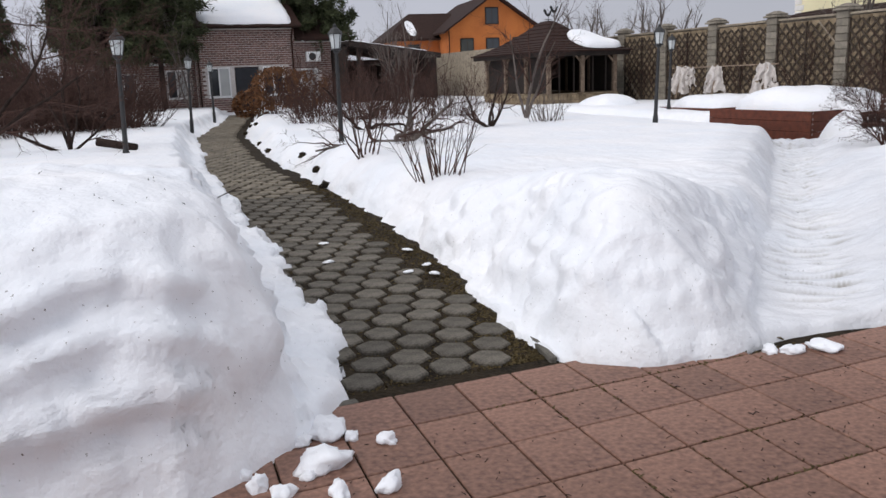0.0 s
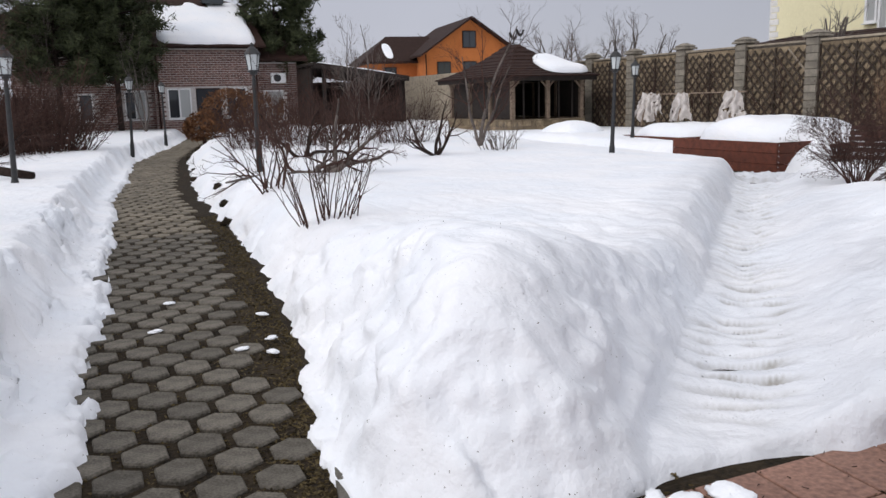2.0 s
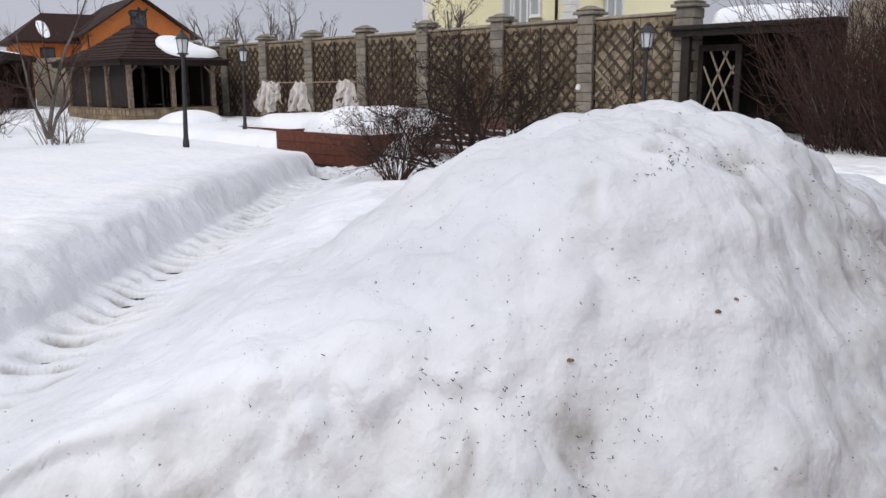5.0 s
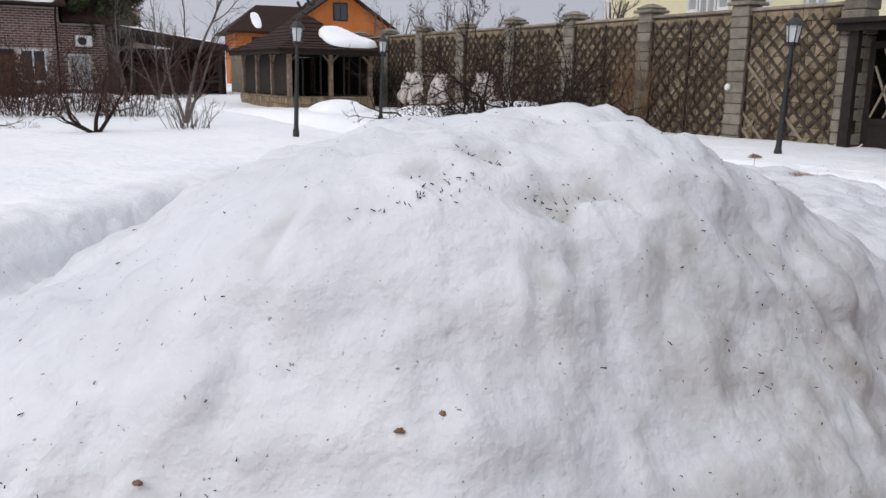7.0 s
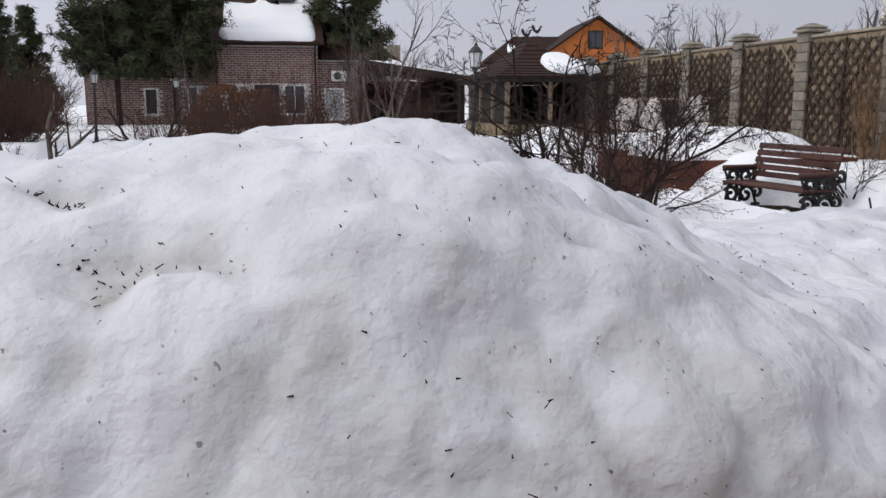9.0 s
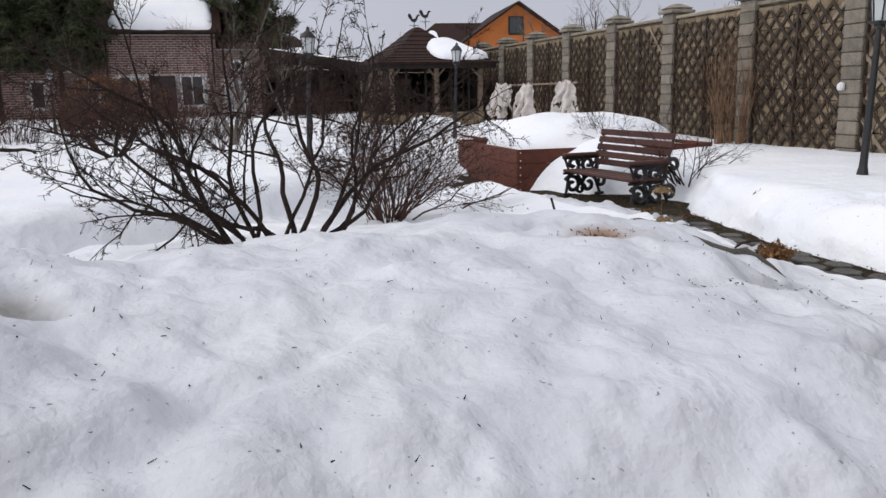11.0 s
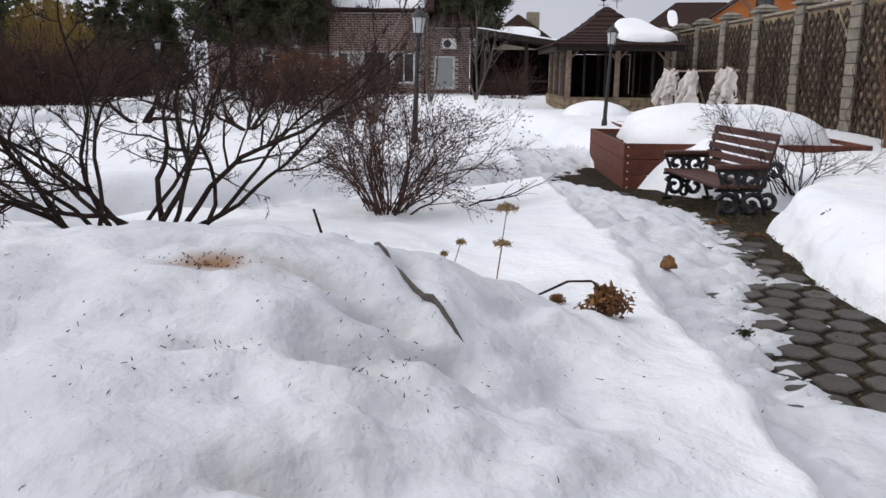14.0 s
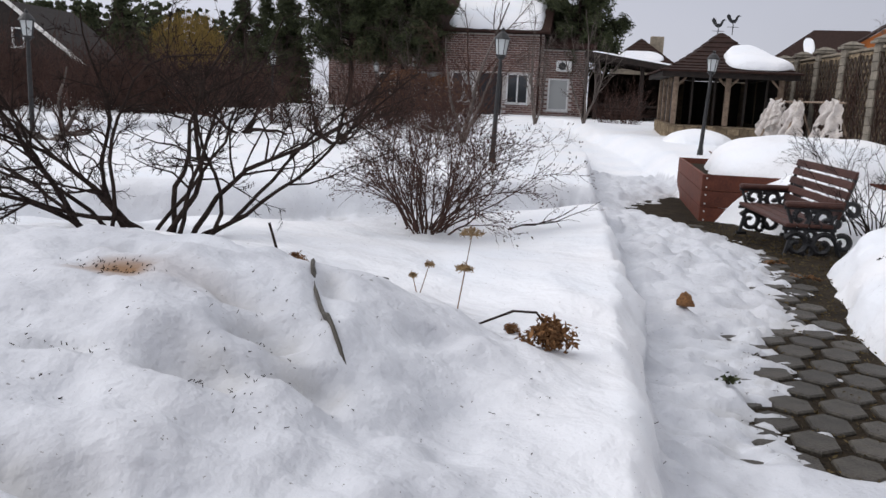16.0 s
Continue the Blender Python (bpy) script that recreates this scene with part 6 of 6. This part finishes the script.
for x, y, s, a in ((-3.2, 44, 0.74, 15), (-6.8, 50, 0.8, 210), (-13.0, 61, 0.98, 30), (-23.4, 62, 1.0, 70), (-19.6, 70, 0.72, 100), (-27.5, 64, 0.85, 160), (-17.0, 72, 0.7, 260), (-33, 66, 0.9, 20)):
    c = copy_thing(spruce, pose(x, y, -0.3, 0, 0, a))
    c.scale = (s, s, s * 0.97)
# yellow willow
rng = np.random.default_rng(91)
wl_ = bare_tree("willow_tree", "weeping willow with yellow winter twigs", -14.8, 56, fan(16, 0.5, 4.2, 92, 0.4), 0.07, 2, 93, M_BARK, M_WILLOW, 9, 0.08, 0.02, 0.5)
a = rng.normal(size=(5200, 3))
a /= np.linalg.norm(a, axis=1, keepdims=True)
p = a * (rng.random((5200, 1)) ** 0.4) * np.array([[2.9, 2.2, 2.2]]) + np.array([[0, 0, 3.6]])
p = p[fbm(p[:, 0] * 1.2, p[:, 2] * 1.2, 2, 5) > -0.25]
o = new("weeping_crown", segments("weeping_crown", np.concatenate([p, p + rng.normal(size=p.shape) * 0.1 + np.array([[0, 0, -0.45]]), np.full((len(p), 1), 0.012), np.full((len(p), 1), 0.006)], 1), M_WILLOW, 3))
o.parent = wl_


# hedge of brown twigs along the far garden
def twig_clump(name, label, w, h, n, seed, mat=M_TWIG, r=0.011, group=""):
    rng = np.random.default_rng(seed)
    th = tagged(empty(name), label, "shrub", group)
    a = rng.uniform(0, 2 * math.pi, n)
    k = np.sqrt(rng.random(n)) * w
    base = np.stack([k * np.cos(a), k * np.sin(a), np.zeros(n)], 1) * 0.75
    d = np.stack([np.cos(a) * 0.35, np.sin(a) * 0.35, np.ones(n)], 1) + rng.normal(size=(n, 3)) * 0.28
    ln = h * rng.uniform(0.55, 1.05, n)[:, None]
    m1_ = base + d * ln * 0.5 + rng.normal(size=(n, 3)) * 0.05
    e = m1_ + (d + rng.normal(size=(n, 3)) * 0.4) * ln * 0.45
    rows = [np.concatenate([base, m1_, np.full((n, 1), r), np.full((n, 1), r * 0.8)], 1), np.concatenate([m1_, e, np.full((n, 1), r * 0.8), np.full((n, 1), r * 0.4)], 1)]
    for _ in range(5):
        t = rng.uniform(0.1, 1, (n, 1))
        s0 = m1_ + (e - m1_) * t
        rows.append(np.concatenate([s0, s0 + (d * 0.6 + rng.normal(size=(n, 3)) * 0.6) * 0.32 * h * 0.5, np.full((n, 1), r * 0.55), np.full((n, 1), r * 0.3)], 1))
    o = new("branchwork", segments("branchwork", np.concatenate(rows), mat, 3))
    o.parent = th
    return th


clump = twig_clump("hedge_shrub", "leafless brown hedge shrub at the far garden edge", 1.5, 1.9, 260, 95, M_TWIG, 0.013, "far hedge shrubs")
clump.matrix_basis = pose(-1.0, 33, 0.2)
rr = random.Random(3)
for k in range(34):
    x = -26 + k * 0.95
    y = 29 + 5 * math.sin(k * 1.3) + rr.uniform(-2, 2) + (4 if x > 2 else 0)
    if x > 1.2:
        continue
    c = copy_thing(clump, pose(x, y, 0.2, 0, 0, rr.uniform(0, 360)))
    s = rr.uniform(0.85, 1.3)
    c.scale = (s, s, s * rr.uniform(0.6, 0.9))
grey_clump = twig_clump("brush_shrub", "leafless grey-brown shrub among orchard trees", 1.0, 1.5, 130, 96, M_TWIG, 0.008, "orchard shrubs")
grey_clump.matrix_basis = pose(7.4, 22, 0.3)
for x, y, s in ((8.7, 24.0, 1.1), (9.6, 21.5, 0.9), (13.9, 35.2, 1.0), (6.9, 25.5, 1.1), (5.6, 21.5, 0.8), (-3.2, 19.5, 1.2), (-4.8, 22.5, 1.3), (-1.6, 23.5, 1.2), (0.2, 27, 1.2), (-3.0, 27, 1.3), (-6.5, 26, 1.4)):
    c = copy_thing(grey_clump, pose(x, y, 0.25, 0, 0, rr.uniform(0, 360)))
    c.scale = (s, s, s)

# far woods
rng = np.random.default_rng(101)
tr = []
for k in range(900):
    x, y = rng.uniform(-190, -58), rng.uniform(120, 175)
    h = rng.uniform(9, 14)
    z = 0.05 * (y - 100)
    for j in range(9):
        t = j / 9
        for _ in range(3):
            a = rng.uniform(0, 2 * math.pi)
            ln = 2.4 * (1 - t) + 0.3
            tr.append((x, y, z + h * t, x + ln * math.cos(a), y + ln * math.sin(a), z + h * t - 0.5, 0.55, 0.1))
tagged(new("far_woods", segments("far_woods", tr, M_NEEDLE, 3)), "dark conifer woods on a distant rise", "woods", kind="stuff")


gate_clump = twig_clump("gate_shrub", "tall dense brown leafless shrub beside the gateway", 1.2, 2.3, 300, 97, M_TWIG, 0.009, "shrubs by the gate")
gate_clump.matrix_basis = pose(18.0, 5.3, 0.3)
for x, y, s in ((18.0, 3.6, 1.0), (17.2, 4.2, 0.85), (18.2, 2.2, 1.05)):
    c = copy_thing(gate_clump, pose(x, y, 0.3, 0, 0, 77 * x))
    c.scale = (s, s, s)

# climbing plants on the fence
def climber(y0, y1, n, seed, label):
    rng = np.random.default_rng(seed)
    rows = []
    for _ in range(n):
        p = np.array([FX - 0.17, rng.uniform(y0, y1), rng.uniform(0.1, 1.1)])
        d = np.array([0, rng.normal() * 0.35, 1.0])
        for k in range(9):
            d = d + np.array([0, rng.normal() * 0.3, rng.normal() * 0.12])
            d /= np.linalg.norm(d)
            q = p + d * rng.uniform(0.12, 0.26)
            q[0] = FX - 0.17 - abs(rng.normal()) * 0.04
            if q[2] > 2.85 or not y0 - 0.1 < q[1] < y1 + 0.1:
                break
            rows.append((*p, *q, 0.007, 0.006))
            p = q
    return tagged(new("climbing_vine", segments("climbing_vine", rows, M_TWIG, 3)), label, "vine", "vines on the fence")


for k, (a, b) in enumerate(zip(POSTS[:9], POSTS[1:10])):
    climber(a + 0.25, b - 0.25, 34 if k > 1 else 26 if k else 10, 110 + k, "dry leafless vine climbing over the lattice")

# ---- small things on the snow ----
def lump(name, label, x, y, z, s, seed, mat=M_SNOW, category="snow", squash=0.6, group=""):
    rng_ = random.Random(seed)
    bm = bmesh.new()
    bmesh.ops.create_icosphere(bm, subdivisions=3, radius=1)
    off = Vector((rng_.uniform(0, 50), rng_.uniform(0, 50), 0))
    for v in bm.verts:
        k = 1 + 0.45 * noise.noise(v.co * 1.3 + off) + 0.26 * noise.noise(v.co * 3.2 + off) + 0.13 * noise.noise(v.co * 7.5 + off)
        v.co = Vector((v.co.x * k * s[0], v.co.y * k * s[1], max(v.co.z * k, -0.35) * s[2]))
    ob = part(name, bm, mat, None, label, True)
    ob.matrix_basis = pose(x, y, z + 0.3 * s[2], 0, 0, rng_.uniform(0, 360))
    return tagged(ob, category=category, group=group)


for n_, (x, y, a, b, c) in enumerate(((0.81, 3.28, 0.11, 0.08, 0.055), (0.71, 2.97, 0.11, 0.08, 0.060), (1.01, 3.07, 0.045, 0.035, 0.035), (0.89, 2.69, 0.060, 0.040, 0.045), (0.51, 2.80, 0.050, 0.035, 0.045), (0.44, 2.90, 0.040, 0.030, 0.050), (0.70, 2.71, 0.060, 0.035, 0.050), (0.32, 3.00, 0.040, 0.030, 0.040), (0.41, 3.02, 0.035, 0.030, 0.030), (0.63, 2.90, 0.030, 0.025, 0.025), (0.89, 3.17, 0.030, 0.030, 0.025), (0.69, 3.22, 0.040, 0.030, 0.030), (0.23, 2.95, 0.050, 0.040, 0.040), (3.32, 3.10, 0.07, 0.05, 0.03), (3.5, 3.05, 0.10, 0.07, 0.035), (3.22, 3.16, 0.06, 0.04, 0.03))):
    lump("snow_chunk", "loose chunk of fallen snow on the tiles", x, y, 0.0, (a, b, c), 200 + n_, group="snow chunks on the terrace")
for n_, (x, y) in enumerate(((1.92, 7.4), (2.36, 5.75), (2.42, 6.05), (1.75, 6.6), (2.5, 6.7), (2.2, 5.9))):
    lump("snow_crumb", "small flat snow crumb on the paving", x, y, 0.005, (0.045, 0.03, 0.012), 230 + n_, group="snow crumbs on the path")
for n_, (x, y) in enumerate(((7.04, 2.1), (7.15, 2.09), (6.49, 2.34))):
    lump("bark_crumb", "small brown crumb of bark on old snow", x, y, surface(x, y), (0.012, 0.008, 0.007), 245 + n_, M_CANE, "bark", group="bark crumbs on the snow")
lump("dirt_clod", "brown clod of soil and dry leaves on slush", 13.56, 7.15, surface(13.56, 7.15), (0.05, 0.042, 0.06), 240, M_TAN, "clod")


def umbel(x, y, h, heads, label, seed, lean=(0, 0)):
    rng_ = np.random.default_rng(seed)
    z0 = surface(x, y)
    th = tagged(empty("dry_umbel", pose(x, y, z0 - 0.02)), label, "dry flower", "dry flower stalks")
    bm = bmesh.new()
    for (hx, hy, hz, r) in heads:
        rod(bm, (lean[0], lean[1], 0), (hx, hy, hz), 0.003, 0.002, 5)
    part("stalk", bm, M_TAN, th)
    for (hx, hy, hz, r) in heads:
        rows = []
        for _ in range(60):
            a, k = rng_.uniform(0, 2 * math.pi), math.sqrt(rng_.random()) * r
            e = (hx + k * math.cos(a), hy + k * math.sin(a), hz + r * (0.55 - 0.45 * (k / r) ** 2))
            rows.append((hx, hy, hz, *e, 0.0016, 0.0012))
            for _ in range(3):
                rows.append((*e, *(np.array(e) + rng_.normal(size=3) * 0.008), 0.002, 0.002))
        o = new("flower_head", segments("flower_head", rows, M_UMBEL, 3))
        o.parent = th
    return th


umbel(12.33, 5.45, 0.46, ((0.02, 0.05, 0.38, 0.058), (0.0, 0.0, 0.22, 0.04)), "tall dry umbel stalk with two tan flower heads", 301, (-0.03, 0.0))
umbel(12.08, 5.6, 0.2, ((0.05, 0.0, 0.18, 0.02), (-0.03, 0.0, 0.12, 0.012)), "small dry forked stalk standing in snow", 302)
# hydrangea-like dry heads that lie on the snow
def dry_head(x, y, r, label, seed, stalk=None):
    rng_ = np.random.default_rng(seed)
    z0 = surface(x, y)
    th = tagged(empty("dry_flower_head", pose(x, y, z0)), label, "dry flower", "fallen flower heads")
    a = rng_.normal(size=(900, 3))
    a /= np.linalg.norm(a, axis=1, keepdims=True)
    lobes = 0.78 + 0.5 * fbm(a[:, 0] * 2.2 + seed, a[:, 1] * 2.2 + a[:, 2] * 1.7, 2, 5)[:, None]
    p = a * lobes * (rng_.random((900, 1)) ** 0.4) * r * np.array([[1.25, 1.1, 0.95]]) + np.array([[0, 0, r * 0.72]])
    o = new("flower_mass", leaf_tris("flower_mass", p, r * 0.30, M_TAN, rng_))
    o.parent = th
    if stalk:
        bm = bmesh.new()
        for p0, p1 in zip(stalk, stalk[1:]):
            rod(bm, p0, p1, 0.006, 0.005, 5)
        part("stalk", bm, M_BARK, th)
    return th


dry_head(12.76, 5.02, 0.098, "brown dry hydrangea head lying on snow", 311, [(0, 0, 0.09), (-0.06, 0.03, 0.15), (-0.16, 0.06, 0.14), (-0.30, 0.03, 0.08), (-0.42, -0.02, 0.03)])
dry_head(12.58, 5.28, 0.035, "small dry leaf tuft lying on snow", 312)
dry_head(11.6, 5.14, 0.055, "dry leaf tuft with a dark twig on snow", 313, [(0, 0, 0.03), (0.12, -0.03, 0.03), (0.3, -0.05, 0.02), (0.46, -0.10, 0.02)])
bm = bmesh.new()
rod(bm, (0, 0, 0), (-0.06, 0, 0.20), 0.007, 0.006, 5)
stick = tagged(part("snow_stick", bm, M_BARK), "dark stick poking out of the snow", "stick")
stick.location = (11.55, 5.12, surface(11.55, 5.12) - 0.02)
bm = bmesh.new()
rod(bm, (0, 0, 0), (0.15, 0.05, 0.05), 0.004, 0.003, 5)
rod(bm, (0.08, 0.028, 0.028), (0.16, 0.0, 0.03), 0.003, 0.002, 5)
stick = tagged(part("snow_stick", bm, M_BARK), "thin bare twig stuck in the snow bank", "stick")
stick.location = (0.72, 5.35, surface(0.72, 5.35))
bm = bmesh.new()
arc = [(11.80 + 0.39 * t + 0.10 * t * (t - 1), 4.86 - 0.77 * t - 0.16 * t * (1 - t)) for t in np.linspace(0, 1, 15)]
rows_ = []
for k, (ax_, ay_) in enumerate(arc):
    t = k / 14
    z_, wd_ = max(surface(ax_, ay_), (1 - t) * surface(*arc[0]) + t * surface(*arc[-1])) - 0.006, 0.008 + 0.022 * math.sin(math.pi * min(1, 0.12 + 0.85 * t))
    rows_.append([bm.verts.new((ax_ + dx, ay_ + dy, z_ + dz)) for dx, dy, dz in ((-0.012, -0.004, -0.03), (-0.012 - wd_ * 0.5, -0.004, wd_), (-0.004 - wd_ * 0.5, 0.004, wd_ + 0.004), (0.012, 0.004, -0.03))])
for a, b in zip(rows_, rows_[1:]):
    for i in range(4):
        bm.faces.new((a[i], a[(i + 1) % 4], b[(i + 1) % 4], b[i]))
bm.faces.new(rows_[0])
bm.faces.new(rows_[-1][::-1])
tagged(part("buried_edging", bm, M_HEXW, None, "", True), "curved grey plastic edging strip half buried in snow", "edging")

def sprig(x, y, ln, turn, seed, label):
    rng_ = np.random.default_rng(seed)
    th = tagged(empty("fallen_sprig", pose(x, y, surface(x, y) + 0.01, 0, 0, turn)), label, "sprig", "fallen sprigs")
    st_ = [(ln * k / 6, 0.01 * math.sin(k), 0.012 * math.sin(k * 1.7), ln * (k + 1) / 6, 0.01 * math.sin(k + 1), 0.012 * math.sin((k + 1) * 1.7), 0.004, 0.003) for k in range(6)]
    o_ = new("stalk", segments("stalk", st_, M_BARK, 5))
    o_.parent = th
    p = np.stack([rng_.uniform(0.15, 1.05, 70) * ln, rng_.normal(size=70) * 0.02, np.abs(rng_.normal(size=70)) * 0.014], 1)
    o_ = new("foliage", leaf_tris("foliage", p, 0.028, M_NEEDLE if seed % 2 else M_TAN, rng_, 0.4, 0.26))
    o_.parent = th
    return th


sprig(15.12, 8.42, 0.17, 10, 331, "small dark green sprig lying on the snow bank")
sprig(14.62, 9.1, 0.32, -35, 332, "dry brown stalk fallen beside the bench path")
sprig(14.5, 9.6, 0.25, 20, 334, "dry brown stalk fallen at the bank's foot")
sprig(13.62, 5.75, 0.06, 60, 333, "tiny dark sprig frozen into slush")
for n_, (x, y) in enumerate(((3.25, 12.6), (3.1, 11.6), (3.42, 14.2), (3.5, 17.5), (3.9, 20.5), (4.5, 24), (4.4, 25.2), (4.9, 27))):
    lump("edge_stone", "dark brown stone at the edge of the paved path", x, y, surface(x, y) - 0.01, (0.09, 0.07, 0.07), 250 + n_, M_SOIL, "stone", group="stones along the path")
bm = bmesh.new()
rod(bm, (0, 0, 0), (0.62, -0.3, -0.12), 0.075, 0.065, 10)
log = tagged(part("cut_log", bm, M_BARK, None, "", True), "short cut log lying on the snow", "log")
log.location = (0.15, 15.6, surface(0.15, 15.6) + 0.16)

# needles, bark bits and grit scattered on the old snow
rng = np.random.default_rng(400)
rows = []
for (cx, cy, sx, sy, n) in ((7.9, 2.7, 1.2, 0.5, 50), (7.75, 2.43, 0.16, 0.05, 45), (7.3, 2.48, 0.16, 0.04, 40), (7.6, 2.62, 0.10, 0.03, 30), (6.2, 2.6, 0.9, 0.5, 50), (6.07, 2.56, 0.05, 0.05, 12), (6.27, 2.38, 0.10, 0.06, 26), (6.42, 2.2, 0.10, 0.10, 40), (6.62, 2.15, 0.08, 0.10, 22), (6.02, 2.42, 0.10, 0.05, 18), (8.4, 2.0, 0.6, 0.3, 90), (9.2, 2.4, 0.9, 0.6, 60), (11.6, 3.9, 0.9, 0.6, 60), (11.88, 3.76, 0.16, 0.10, 45), (11.5, 3.66, 0.12, 0.05, 20), (11.95, 4.1, 0.3, 0.2, 30), (11.30, 4.2, 0.14, 0.07, 60), (9.6, 3.2, 0.8, 0.6, 24), (10.6, 3.4, 1.0, 0.6, 24), (0.0, 3.6, 1.0, 0.5, 30), (3.2, 5, 0.9, 1.0, 10), (15.2, 6.6, 0.4, 1.0, 80), (13.8, 6.3, 0.3, 1.0, 60), (12.9, 4.2, 0.4, 0.5, 14), (4.6, 4.2, 0.7, 0.7, 14)):
    for _ in range(n):
        x, y = cx + rng.normal() * sx * 0.6, cy + rng.normal() * sy * 0.6
        if y < np.interp(x, EDGE_X, EDGE_Y) + 0.25:
            continue
        z, a, ln = surface(x, y) + 0.003, rng.uniform(0, math.pi), abs(rng.normal()) * 0.007 + 0.003
        rows.append((x, y, z, x + ln * math.cos(a), y + ln * math.sin(a), z + rng.uniform(-0.002, 0.010), rng.uniform(0.0009, 0.0026), 0.0010))
tagged(new("needle_litter", segments("needle_litter", rows, M_BARK, 4)), "dark needles and bark bits on the old snow", "litter", kind="stuff")
rows = []
for _ in range(320):
    x, y = rng.uniform(0.6, 4.8), rng.uniform(1.9, 3.2)
    a, ln = rng.uniform(0, math.pi), abs(rng.normal()) * 0.012 + 0.004
    rows.append((x, y, 0.004, x + ln * math.cos(a), y + ln * math.sin(a), 0.006, 0.002, 0.0015))
tagged(new("tile_litter", segments("tile_litter", rows, M_BARK, 4)), "crumbs of bark and needles on the tiles", "litter", kind="stuff")
# moss tufts in the joints of the paving
pts = []
for _ in range(9000):
    y = 3.7 + 9 * rng.random() ** 1.5
    l_, r_ = np.interp(y, P1_Y, P1_L), np.interp(y, P1_Y, P1_R)
    x = rng.uniform(l_ - 0.05, r_ + 0.05) if rng.random() < 0.5 else r_ - abs(rng.normal()) * 0.16
    pts.append((x, y, -0.012))
for _ in range(5200):
    pts.append((rng.uniform(13.9, 15.6), rng.uniform(5, 13.0), 0))
for _ in range(2600):
    i, j, along_x = int(rng.integers(-3, 12)), int(rng.integers(-4, 2)), rng.random() < 0.5
    u = rng.random()
    y = 2.822 + (j + (0.0 if along_x else u)) * TY
    x = 1.187 + (i + (u if along_x else 0.0)) * TX + SH * (y - 3.185)
    if vnoise(np.array([x * 2.2]), np.array([y * 2.2]), 88)[0] > 0.42 and y > 1.9:
        pts.append((x + 0.006 * rng.normal(), y + 0.006 * rng.normal(), 0.008))
pts = np.array(pts)
pts[:, 2] += ground_z(pts[:, 0], pts[:, 1]) - 0.010
o = new("path_moss", leaf_tris("path_moss", pts, 0.026, M_MOSS, rng, 0.5))
tagged(o, "moss and dead grass in the paving joints", "moss", kind="stuff")
